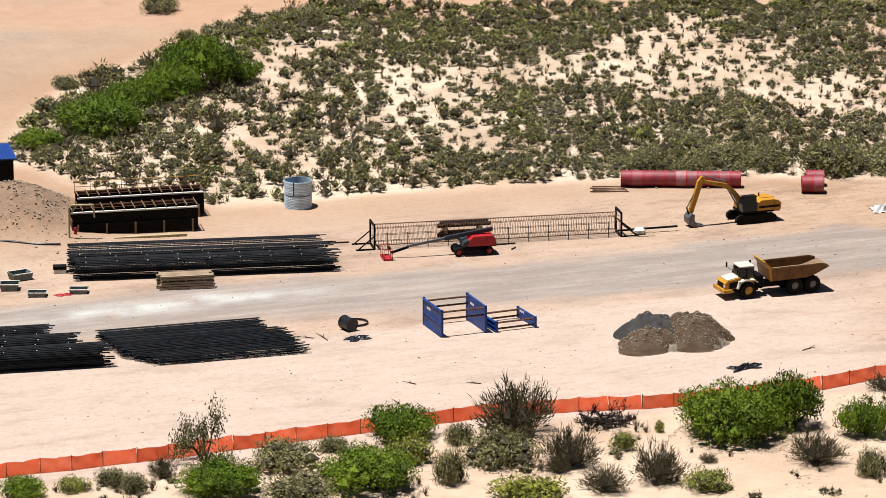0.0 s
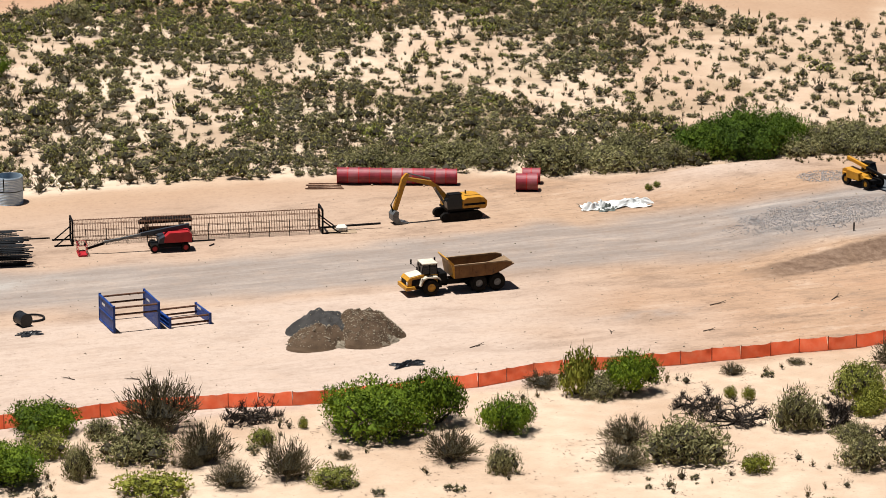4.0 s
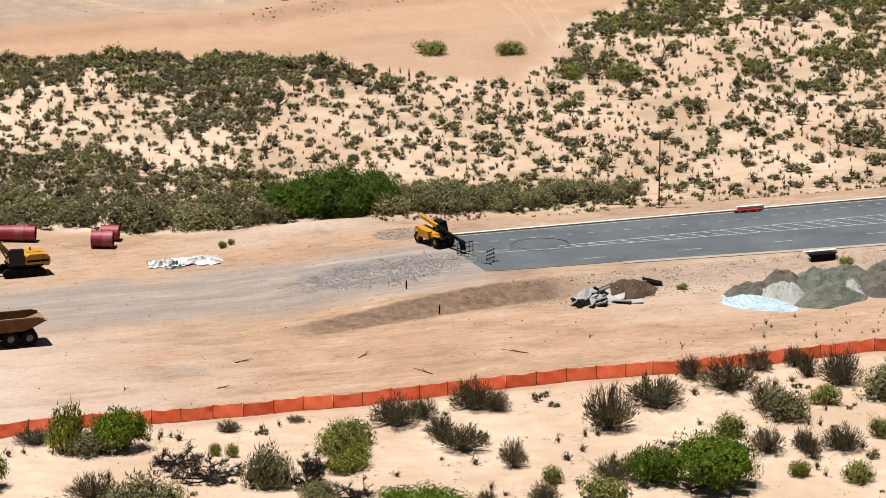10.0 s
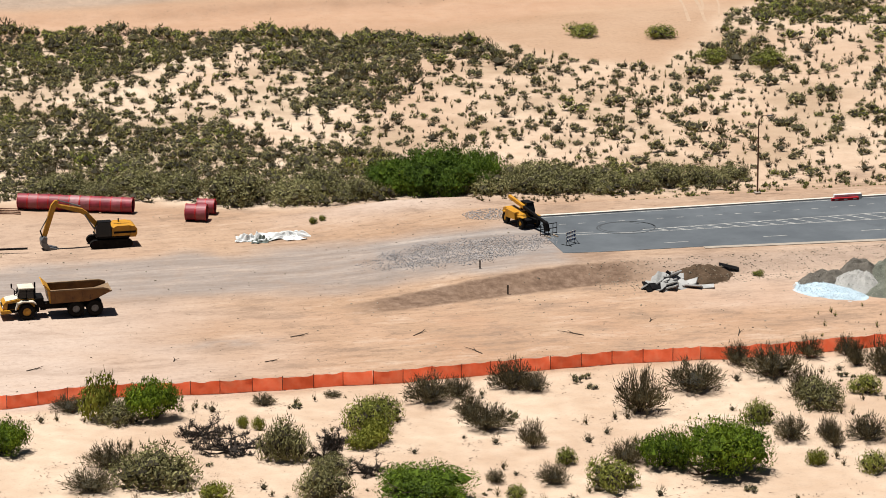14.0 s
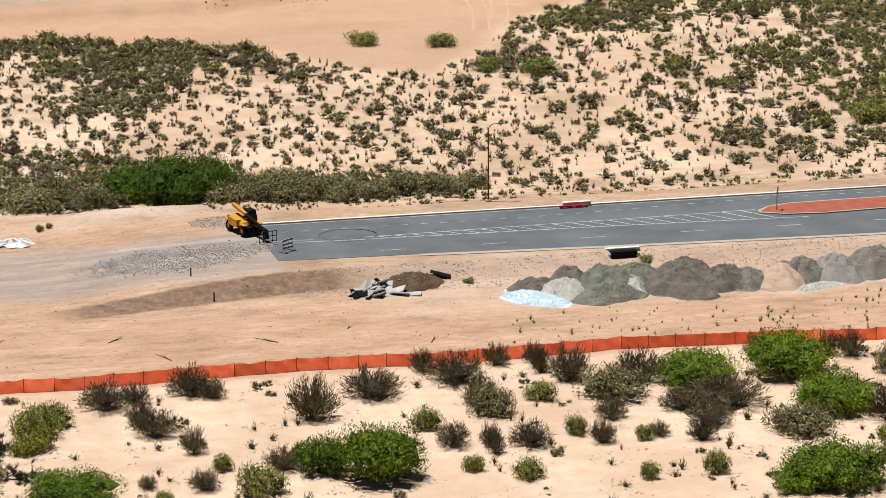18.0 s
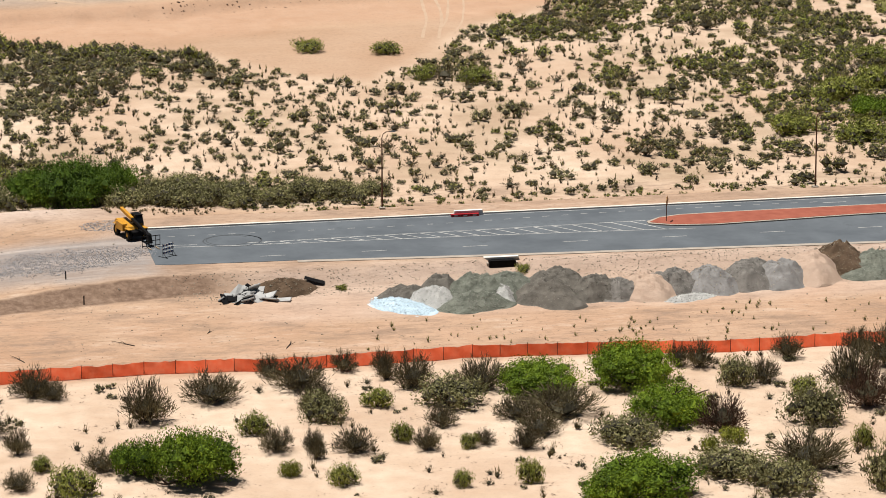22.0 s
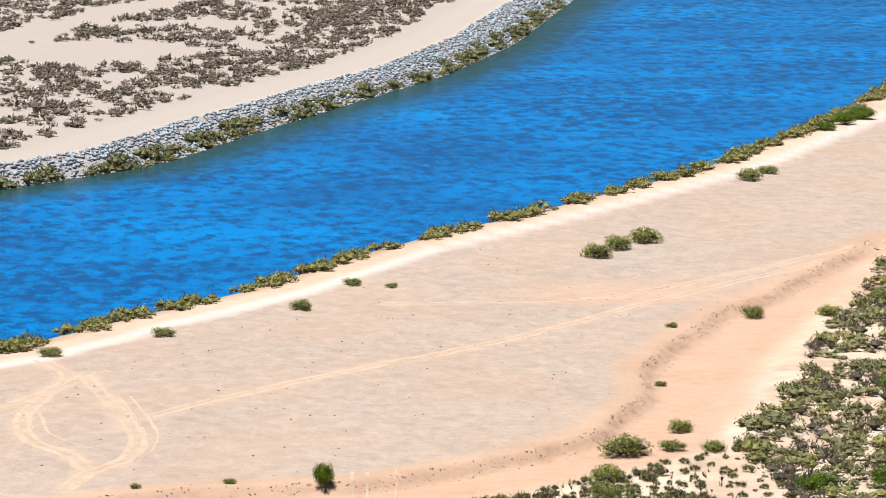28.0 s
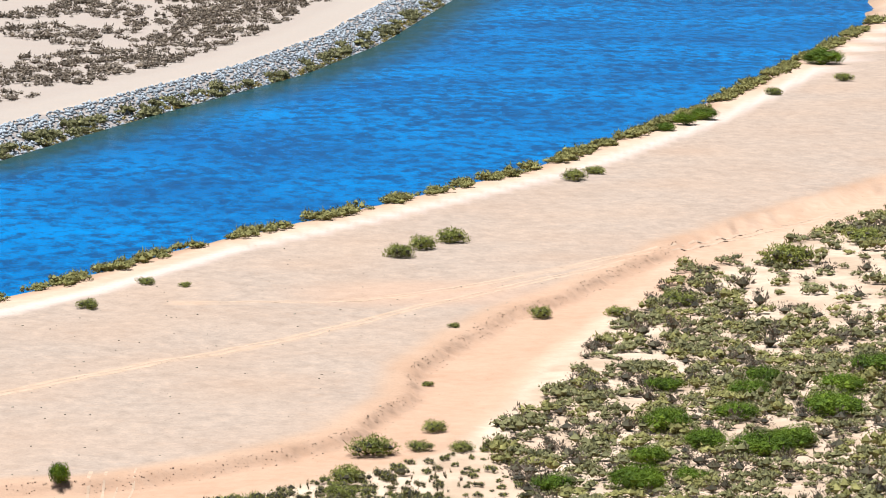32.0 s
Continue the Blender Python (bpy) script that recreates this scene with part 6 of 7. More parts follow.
# ---------------- steel formwork, tank, casings ----------------
def form_trough(x, y, ang, length, rails, label):
    """A tall open steel form: dark panelled sides, ribs, ladder-like top and posts."""
    ob = thing("steel_form", pose(x, y, 0.0, 0, 0, ang), label, "formwork", "steel forms beside the earth bank")
    h, w = 2.9, 1.5
    for s in (-1, 1):
        part("side_wall", box(-length / 2, length / 2, s * w - 0.06, s * w + 0.06, 0.35, h, 0.02), BLACK, ob, "black steel side wall")
        part("top_rail", box(-length / 2 - 0.1, length / 2 + 0.1, s * w - 0.14, s * w + 0.14, h, h + 0.18, 0.02), WHITE if s < 0 else RUST, ob, "worn white top rail" if s < 0 else "")
        part("mid_rail", box(-length / 2, length / 2, s * (w + 0.14) - 0.08, s * (w + 0.14) + 0.08, 1.5, 1.65), BLACK, ob)
    n = 13
    for k in range(n):
        xx = -length / 2 + length * k / (n - 1)
        part("cross_bar", tube((xx, -w, h + 0.35), (xx, w, h + 0.35), 0.06, n=6), TAN, ob)
        part("bracket", box(xx - 0.05, xx + 0.05, -w - 0.1, -w + 0.05, h + 0.18, h + 0.4), RUST, ob)
        part("bracket", box(xx - 0.05, xx + 0.05, w - 0.05, w + 0.1, h + 0.18, h + 0.4), RUST, ob)
    for s in (-1, 1):
        part("long_bar", tube((-length / 2, s * 0.75, h + 0.4), (length / 2, s * 0.75, h + 0.4), 0.05, n=6), RUST, ob)
    for k in range(5):
        xx = -length / 2 + 0.6 + (length - 1.2) * k / 4
        for s in (-1, 1):
            part("leg", box(xx - 0.1, xx + 0.1, s * (w + 0.2) - 0.1, s * (w + 0.2) + 0.1, 0.0, 1.6), TAN, ob)
    part("floor_plate", box(-length / 2, length / 2, -w, w, 0.3, 0.4), RUST, ob)
    for s in (-1, 1):
        part("end_plate", box(s * length / 2 - 0.06, s * length / 2 + 0.06, -w, w, 0.35, h - 0.9), RUST, ob)
    if rails:
        for k in range(9):
            xx = -length / 2 + length * k / 8
            part("rail_post", tube((xx, w + 0.3, h), (xx, w + 0.3, h + 1.25), 0.035, n=6), YELLOW, ob)
        for z in (0.65, 1.25):
            part("handrail", tube((-length / 2, w + 0.3, h + z), (length / 2, w + 0.3, h + z), 0.035, n=6), YELLOW, ob, "yellow handrail")
    return ob


form_trough(-106.9, 40.6, -8.5, 14.4, False, "long black steel form with a rusty ladder-like top")
form_trough(-104.3, 46.8, -8.5, 14.6, True, "long black steel form with yellow handrails on top")

beam = thing("spreader_beam", pose(-106.0, 37.0, 0.0, 0, 0, -8.5), "pale yellow and white steel beam on the ground", "steel beam")
part("beam", box(-4.2, 4.2, -0.2, 0.2, 0.0, 0.42, 0.03), PALEYELLOW, beam)
for k in range(7):
    part("black_mark", box(-3.6 + 1.1 * k, -3.3 + 1.1 * k, -0.206, -0.2, 0.02, 0.2), BLACK, beam)

arch = thing("pipe_stand", pose(-115.2, 38.2, 0.0, 0, 0, -8), "pale yellow bent pipe stand beside the steel form", "pipe stand")
bm = bmesh.new()
for a, b in (((0, 0, 0.1), (0, 0, 4.2)), ((0, 0, 4.2), (0.3, 0, 4.5)), ((0.3, 0, 4.5), (2.8, 0, 4.4)), ((0, 0, 3.3), (0.9, 0, 4.45)), ((2.8, 0, 4.4), (2.9, 0, 2.9)), ((-3.0, 0.2, 0.12), (0, 0, 0.12))):
    add_tube(bm, a, b, 0.11, n=8)
part("bent_pipe", bm, PALEYELLOW, arch)
part("valve", box(0.5, 0.85, -0.3, 0.1, 1.1, 1.9, 0.05), RED, arch, "small red valve box")
part("foot", box(-0.9, 0.5, -0.5, 0.5, 0, 0.1), PALEYELLOW, arch)

hoses = thing("hose", pose(-124.5, 38.5, 0.0, 0, 0, -20), "black rubber hoses lying over the earth bank", "hose")
hb = []
for k in range(26):
    u, v_ = k / 26, (k + 1) / 26
    def hp(w):
        x_, y_ = -6 + 14 * w, 1.5 * math.sin(5 * w) + 2 * w
        q = hoses.matrix_world @ Vector((x_, y_, 0))
        return Vector((x_, y_, float(ground_z(q.x, q.y)) + 0.12))
    hb.append((hp(u), hp(v_), 0.13))
child("hose_line", bars_mesh("hose_line", hb, TARP, 6), hoses)

shed = thing("blue_roof_shed", pose(-120.1, 65.6, 0.0, 0, 0, -8), "dark shed with a bright blue sheet-metal roof", "shed")
part("wall", box(-9, 5.3, -3.2, 4.0, 0, 4.4), BLACK, shed, "dark wall")
rb = bmesh.new()
add_prism(rb, [(-9.4, 4.45), (5.7, 4.45), (5.7, 4.6), (-9.4, 4.6)], -3.5, 4.5)
part("roof", rb, BLUE, shed, "bright blue metal roof")
for k in range(30):
    part("roof_rib", box(-9.3 + 0.5 * k, -9.22 + 0.5 * k, -3.45, 4.45, 4.604, 4.66), BLUE, shed)


def corrugated_tank(x, y):
    ob = thing("corrugated_tank", pose(x, y, 0.0), "open galvanised corrugated steel tank of two stacked rings", "tank")
    for z0, z1, nm in ((0.0, 1.55, "lower_ring"), (1.68, 3.3, "upper_ring")):
        bm = bmesh.new()
        prof = []
        n = 24
        for k in range(n + 1):
            z = z0 + (z1 - z0) * k / n
            prof.append((1.62 + 0.025 * math.sin(z * 34), z))
        prof += [(1.56 + 0.0 * z, z) for _, z in prof[::-1]]
        rings = []
        for k in range(40):
            a = 2 * math.pi * k / 40
            rings.append([bm.verts.new((math.cos(a) * r, math.sin(a) * r, z)) for r, z in prof])
        for k in range(40):
            for j in range(len(prof)):
                bm.faces.new((rings[k][j], rings[(k + 1) % 40][j], rings[(k + 1) % 40][(j + 1) % len(prof)], rings[k][(j + 1) % len(prof)]))
        bmesh.ops.recalc_face_normals(bm, faces=bm.faces)
        part(nm, bm, ZINC, ob)
    bm = bmesh.new()
    add_tube(bm, (0, 0, 1.5), (0, 0, 1.72), 1.55, n=36)
    part("joint_band", bm, BLACK, ob, "dark joint between the rings")
    part("seam", box(-1.05, -0.95, -1.34, -1.28, 1.75, 3.3), BLACK, ob)
    return ob


corrugated_tank(-85.6, 44.6)


def casing(name, a, b, rad, n, label, group, mat=CASING):
    """A row of steel casing pipe with flanged segments from a to b."""
    a, b = Vector(a), Vector(b)
    d = b - a
    ob = thing(name, Matrix.Translation(a) @ pose(0, 0, rad, 0, 0, math.degrees(math.atan2(d.y, d.x))), label, "casing pipe", group)
    ln = d.length
    for k in range(n):
        x0, x1 = ln * k / n, ln * (k + 1) / n
        bm = bmesh.new()
        prof = [(x0 + 0.04, rad * 0.96), (x1 - 0.04, rad * 0.96), (x1 - 0.04, rad * 0.9), (x0 + 0.04, rad * 0.9)]
        rings = [[bm.verts.new((x, r * math.cos(2 * math.pi * j / 32), r * math.sin(2 * math.pi * j / 32))) for x, r in prof] for j in range(32)]
        for j in range(32):
            for i in range(4):
                bm.faces.new((rings[j][i], rings[(j + 1) % 32][i], rings[(j + 1) % 32][(i + 1) % 4], rings[j][(i + 1) % 4]))
        bmesh.ops.recalc_face_normals(bm, faces=bm.faces)
        s = part("segment", bm, mat, ob)
        for e in (x0 + 0.04, x1 - 0.04):
            bm = bmesh.new()
            prof = [(e - 0.04, rad), (e + 0.04, rad), (e + 0.04, rad * 0.88), (e - 0.04, rad * 0.88)]
            rings = [[bm.verts.new((x, r * math.cos(2 * math.pi * j / 28), r * math.sin(2 * math.pi * j / 28))) for x, r in prof] for j in range(28)]
            for j in range(28):
                for i in range(4):
                    bm.faces.new((rings[j][i], rings[(j + 1) % 28][i], rings[(j + 1) % 28][(i + 1) % 4], rings[j][(i + 1) % 4]))
            bmesh.ops.recalc_face_normals(bm, faces=bm.faces)
            part("flange", bm, RED, s)
    return ob


G = "red steel casing pipes"
casing("casing_pipe", (-46.4, 40.2, 0), (-33.2, 34.6, 0), 0.98, 11, "long faded red and pink steel casing pipe of flanged segments", G)
casing("casing_pipe", (-27.6, 29.6, 0), (-25.2, 28.6, 0), 1.05, 2, "short dark red steel casing pipe with an open end", G)
casing("casing_pipe", (-25.6, 32.6, 0), (-23.6, 31.8, 0), 0.95, 2, "short dark red steel casing pipe with an open end", G)
for x, y in ((-42.5, 38.5), (-36.8, 36.1)):
    ch = thing("chock", pose(x, y, 0, 0, 0, -23), "timber chock under the casing pipe", "chock")
    part("wedge", prism([(-0.1, 0), (0.1, 0), (0.1, 0.15), (-0.1, 0.15)], -1.25, 1.25), TIMBER, ch)


# ---------------- trench boxes ----------------
def trench_box(x, y, ang, w, d, h, spreader_z, label):
    ob = thing("trench_box", pose(x, y, 0.0, 0, 0, ang), label, "trench box", "blue trench boxes")
    for s in (-1, 1):
        pn = part("panel", box(s * w / 2 - 0.08, s * w / 2 + 0.08, -d / 2, d / 2, 0.02, h, 0.02), BLUE, ob, "blue steel panel")
        for y_ in (-d / 2, d / 2):
            part("edge_post", box(s * w / 2 - 0.12, s * w / 2 + 0.12, y_ - 0.1, y_ + 0.1, 0, h + 0.08), BLUE, pn)
        for z in (0.15, h * 0.5, h - 0.1):
            part("stiffener", box(s * (w / 2 + 0.12) - 0.05, s * (w / 2 + 0.12) + 0.05, -d / 2 + 0.1, d / 2 - 0.1, z - 0.06, z + 0.06), BLUE, pn)
        part("plate_mark", box(s * w / 2 - 0.09, s * w / 2 + 0.09, 0.5, 1.6, h * 0.7, h * 0.7 + 0.25), WHITE, pn, "white stencilled bar")
        for z in spreader_z:
            part("spreader", tube((-w / 2, s * (d / 2 - 0.3), z), (w / 2, s * (d / 2 - 0.3), z), 0.11, n=8), RUST, ob, "rusty spreader pipe")
    return ob


trench_box(-86.7, -9.7, 0, 4.9, 5.4, 2.9, (1.9, 2.65), "tall blue steel trench box with rusty spreader pipes")
trench_box(-81.0, -10.4, 3, 4.5, 4.4, 1.15, (0.3, 0.95), "low blue steel trench box beside the tall one")

reel = thing("cable_reel", pose(-97.4, -6.2, 0, 0, 0, 15), "black cable drum with a loose coil on the sand", "cable reel")
bm = bmesh.new()
add_tube(bm, (0, -0.75, 0.72), (0, 0.75, 0.72), 0.7, n=20)
for y in (-0.75, 0.75):
    add_tube(bm, (0, y - 0.06, 0.72), (0, y + 0.06, 0.72), 0.74, n=20)
part("drum", bm, TARP, reel, "black cable drum")
ring = [((2.0 + 1.3 * math.cos(2 * math.pi * k / 24), 1.5 + 1.3 * math.sin(2 * math.pi * k / 24), 0.1 + 0.05 * j), (2.0 + 1.3 * math.cos(2 * math.pi * (k + 1) / 24), 1.5 + 1.3 * math.sin(2 * math.pi * (k + 1) / 24), 0.1 + 0.05 * j), 0.07) for k in range(24) for j in (0, 1, 2)]
child("coil", bars_mesh("coil", ring, TARP, 5), reel)


def crumpled(name, x, y, ang, lx, ly, h, mat, label, category, seed):
    """A loose sheet lying in folds on the ground."""
    n = 26
    rng = random.Random(seed)
    ph = [rng.uniform(0, 6) for _ in range(6)]
    v, f = [], []
    for i in range(n):
        for j in range(n):
            u, w = i / (n - 1) - 0.5, j / (n - 1) - 0.5
            r = 1 + 0.22 * math.sin(5 * math.atan2(w, u) + ph[0]) + 0.12 * math.sin(9 * math.atan2(w, u) + ph[1])
            z = h * abs(math.sin(7 * u + ph[2]) * math.cos(6 * w + ph[3]) + 0.4 * math.sin(15 * u + 9 * w + ph[4]) + 0.35 * math.sin(31 * w - 13 * u + ph[5])) * (1 - 3.2 * max(u * u, w * w))
            v.append((u * lx * r, w * ly * r, max(z, 0) + 0.03))
    for i in range(n - 1):
        for j in range(n - 1):
            a = i * n + j
            f.append((a, a + n, a + n + 1, a + 1))
    ob = new(name, mesh_of(name, v, f, mat))
    ob.matrix_world = pose(x, y, float(ground_z(x, y)), 0, 0, ang)
    md = ob.modifiers.new("thick", "SOLIDIFY")
    md.thickness = 0.03
    return tagged(ob, label, category)


crumpled("tarpaulin", -64.0, -33.8, 8, 3.2, 1.5, 0.35, TARP, "crumpled black plastic tarpaulin on the sand", "tarpaulin", 1)
crumpled("tarpaulin", -97.6, -9.6, 8, 2.4, 1.6, 0.2, TARP, "flat black plastic sheet beside the cable drum", "tarpaulin", 2)
crumpled("plastic_sheet", -17.6, 18.6, -8, 5.2, 3.2, 0.7, PLASTIC, "crumpled white plastic sheeting on the ground", "sheeting", 3)
crumpled("plastic_sheet", -22.0, 18.4, -8, 3.0, 2.2, 0.8, PLASTIC, "torn white plastic sheeting over green debris", "sheeting", 4)
crumpled("debris_sheet", -20.6, 17.6, 30, 3.0, 1.6, 0.5, GREYGREEN, "grey-green bent sheet among white plastic", "debris", 5)
crumpled("red_cloth", -121.8, 17.7, 0, 1.7, 0.9, 0.1, RED, "small red cloth on the ground", "cloth", 6)


def skip_box(x, y, ang, w, d, h):
    ob = thing("metal_trough", pose(x, y, 0, 0, 0, ang), "small grey-green metal trough on the ground", "trough", "metal troughs in the yard")
    t = 0.2
    for s in (-1, 1):
        part("side", prism([(-w / 2 + t, 0), (w / 2 - t, 0), (w / 2, h), (-w / 2, h)], s * (d / 2) - 0.04, s * (d / 2) + 0.04), GREYGREEN, ob)
        bm = bmesh.new()
        add_prism(bm, [(s * (w / 2 - t) - 0.04, 0), (s * (w / 2 - t) + 0.04, 0), (s * w / 2 + 0.04, h), (s * w / 2 - 0.04, h)], -d / 2, d / 2)
        part("end", bm, GREYGREEN, ob)
    part("floor", box(-w / 2 + t, w / 2 - t, -d / 2, d / 2, 0.0, 0.06), GREYGREEN, ob)
    for s in (-1, 1):
        part("rim", box(-w / 2 - 0.05, w / 2 + 0.05, s * (d / 2 + 0.03) - 0.06, s * (d / 2 + 0.03) + 0.06, h - 0.06, h + 0.04), WHITE, ob)
    return ob


skip_box(-126.6, 21.9, -20, 2.0, 1.6, 0.75)
skip_box(-124.5, 18.3, -20, 2.0, 1.3, 0.5)
skip_box(-119.9, 18.0, -20, 2.0, 1.3, 0.5)
skip_box(-124.4, 25.6, 10, 2.3, 1.7, 0.8)

lum = thing("timber_stack", pose(-108.4, 16.0, 0, 0, 0, -11), "stack of weathered timber planks on bearers", "timber stack")
tr_ = random.Random(6)
for lay in range(5):
    for k in range(5):
        off = tr_.uniform(-0.3, 0.3)
        z = 0.12 + lay * 0.27 + (0.14 if lay > 2 else 0)
        part("plank", box(-2.9 + off, 2.9 + off, -1.05 + 0.42 * k, -0.70 + 0.42 * k, z + tr_.uniform(-0.01, 0.02), z + 0.21), TIMBER, lum)
for x in (-2, 0, 2):
    part("bearer", box(x - 0.08, x + 0.08, -1.1, 1.1, 0, 0.12), TIMBER, lum)
    part("bearer", box(x - 0.08, x + 0.08, -1.1, 1.1, 0.93, 1.07), TIMBER, lum)


# ---------------- heaps ----------------
def heap_height(x, y, h, rx, ry, seed):
    r = np.sqrt((x / rx) ** 2 + (y / ry) ** 2)
    r = r * (1 + 0.10 * np.sin(3 * np.arctan2(y, x) + seed) + 0.06 * np.sin(7 * np.arctan2(y, x) + 2 * seed))
    body = np.clip(1.12 - np.clip(r, 0, 3) ** 1.5, 0, 1)
    body = np.where(body > 0.9, 0.9 + (body - 0.9) * 0.4, body)
    slump = np.clip(1.1 - r, 0, 1)
    return h * body + h * slump * (0.13 * waves(x, y, 2.3, seed) + 0.06 * waves(x, y, 1.1, seed + 3)) + np.clip(slump * 3, 0, 1) * (0.07 * waves(x, y, 0.6, seed + 5))


def heap(x, y, rx, ry, h, soil, seed, label, stones=0, size=(0.12, 0.4), name="dirt_pile", mat=None):
    """A heap of loose material with rough flanks, and stones lying on it."""
    n, m_ = 84, 28
    a = np.linspace(0, 2 * math.pi, n, endpoint=False)
    ring = np.arange(1, m_ + 1)[:, None] * 1.2 / m_
    hx, hy = np.r_[0.001, (rx * ring * np.cos(a)).ravel()], np.r_[0.0, (ry * ring * np.sin(a)).ravel()]
    hz = heap_height(hx, hy, h, rx, ry, seed)
    hz[-n:] -= 0.35
    v = np.stack([hx, hy, hz], 1).tolist()
    f = [(0, 1 + k, 1 + (k + 1) % n) for k in range(n)]
    for j in range(m_ - 1):
        for k in range(n):
            p, q = 1 + j * n + k, 1 + j * n + (k + 1) % n
            f.append((p, p + n, q + n, q))
    zg = min(float(ground_z(x + dx * rx, y + dy * ry)) for dx in (-0.7, 0, 0.7) for dy in (-0.7, 0, 0.7))
    ob = thing(name, pose(x, y, zg, 0, 0, seed * 37), label, "pile", "heaps along the road")
    child("mound", mesh_of("mound", v, f, SOILS[soil], True), ob)
    if stones:
        rng = np.random.RandomState(seed + 50)
        rr, aa = np.sqrt(rng.uniform(0, 1.1, stones)), rng.uniform(0, 6.28, stones)
        sx, sy = rr * rx * np.cos(aa), rr * ry * np.sin(aa)
        sz = heap_height(sx, sy, h, rx, ry, seed)
        sp_ = np.stack([sx, sy, np.maximum(sz, 0.0) + 0.02, rng.uniform(*size, stones) * rng.uniform(0.5, 1, stones)], 1)
        tagged(child("loose_rock", rocks_mesh("loose_rock", sp_, mat or STONES, rng), ob), kind="stuff")
    return ob


heap(-69.4, -22.2, 4.6, 3.2, 1.8, "brown", 1, "brown stony earth heap around grey gravel", 420, (0.1, 0.4))
heap(-68.6, -20.4, 3.8, 3.2, 2.6, "slate", 3, "grey gravel heap merging into a brown stony heap", 120, (0.1, 0.25))
heap(-64.9, -22.2, 4.4, 3.9, 2.7, "brown", 2, "brown earth heap strewn with pale stones", 1100, (0.1, 0.34))
heap(-65.2, -24.6, 3.4, 2.0, 1.1, "stone", 5, "skirt of pale broken stones before the earth heap", 900, (0.12, 0.4))
LINE_UP = [
    (38.2, -16.6, 3.4, 2.4, 1.8, "dark", 160), (41.0, -18.6, 3.2, 3.2, 2.0, "white", 200), (42.4, -15.4, 3.6, 2.6, 2.7, "dark", 120), (37.0, -20.2, 4.6, 2.6, 0.8, "lime", 500),
    (46.2, -17.8, 4.4, 3.8, 3.2, "green", 500), (45.2, -21.6, 4.5, 2.8, 2.0, "green", 600), (50.2, -16.0, 4.0, 3.4, 2.7, "green", 300), (48.8, -19.4, 2.6, 1.8, 2.1, "white", 160),
    (54.2, -20.8, 4.5, 3.4, 3.0, "dark", 200), (56.2, -16.0, 4.4, 3.2, 3.0, "dark", 150), (59.8, -19.6, 3.8, 3.2, 2.9, "dark", 160), (62.4, -20.0, 3.0, 2.8, 2.4, "grey", 140),
    (66.0, -19.4, 4.4, 3.2, 2.7, "sand", 0), (63.6, -15.4, 4.0, 2.6, 1.7, "sand", 60), (68.0, -15.6, 4.6, 2.2, 1.4, "grey", 120), (71.0, -22.4, 4.2, 1.4, 0.4, "white", 160), (69.6, -18.4, 3.2, 2.9, 2.9, "grey", 200), (73.6, -18.6, 4.2, 3.2, 3.0, "pale", 160),
    (78.0, -18.2, 3.6, 3.2, 2.9, "grey", 220), (79.6, -14.4, 3.4, 2.6, 2.4, "grey", 150), (82.4, -17.8, 4.2, 3.2, 3.0, "pale", 120),
    (86.6, -15.4, 5.4, 3.6, 3.2, "sand", 0), (91.0, -12.2, 4.8, 3.6, 3.4, "brown", 220), (95.0, -14.6, 4.4, 3.6, 2.8, "green", 320), (93.4, -17.4, 3.6, 2.0, 1.4, "green", 200),
    (99.0, -12.6, 4.6, 3.4, 3.0, "pale", 170), (100.5, -15.6, 4.4, 3.2, 2.9, "pale", 150), (104.5, -12.0, 4.6, 3.4, 2.7, "grey", 170), (109.0, -11.0, 5.0, 3.6, 2.2, "sand", 0),
]
SOIL_WORDS = {"lime": "low spread of pale bluish broken lime", "dark": "dark grey earth heap", "white": "pale broken concrete and lime heap", "green": "grey-green rocky earth heap", "grey": "grey gravel heap", "sand": "smooth pale sand heap", "pale": "pale grey fine gravel heap", "brown": "brown earth heap"}
for k, (x, y, a_, b_, h_, so, st_) in enumerate(LINE_UP):
    heap(x, y, a_, b_, h_ * 0.82, so, 10 + k, SOIL_WORDS[so] + " beside the new road", st_ * 4, (0.06, 0.22), mat=ROUGHROCK.get(so))

# broken concrete
rub = thing("rubble_heap", pose(20.2, -13.0, 0.0), "heap of broken pale concrete slabs and dark scraps", "rubble")
rr_ = random.Random(12)
for k in range(46):
    s = rr_.uniform(0.35, 1.3)
    x, y = rr_.gauss(0, 1.7), rr_.gauss(-0.6, 1.4)
    z = max(0.05, 1.5 - 0.45 * abs(x) - 0.5 * abs(y)) * rr_.uniform(0.2, 1.0)
    part("slab", add_box(bmesh.new(), -s, s, -s * 0.6, s * 0.6, -0.09, 0.09, 0.03, pose(x, y, z + float(ground_z(20.2 + x, -13 + y)) + 0.08, rr_.uniform(-35, 35), rr_.uniform(-35, 35), rr_.uniform(0, 180))), SLABS if k % 5 else BLACK, rub, "broken concrete slab" if k % 5 else "dark scrap")
scrap = thing("scrap_sheet", pose(28.6, -9.4, float(ground_z(28.6, -9.4)) + 0.35, 12, 14, -15), "dark bent sheet lying on the slope", "scrap")
part("sheet", box(-1.2, 1.2, -0.4, 0.4, 0, 0.08, 0.02), BLACK, scrap)
heap(24.6, -11.2, 4.0, 2.4, 1.5, "brown", 44, "low brown earth heap on the road slope", 90, (0.1, 0.4))

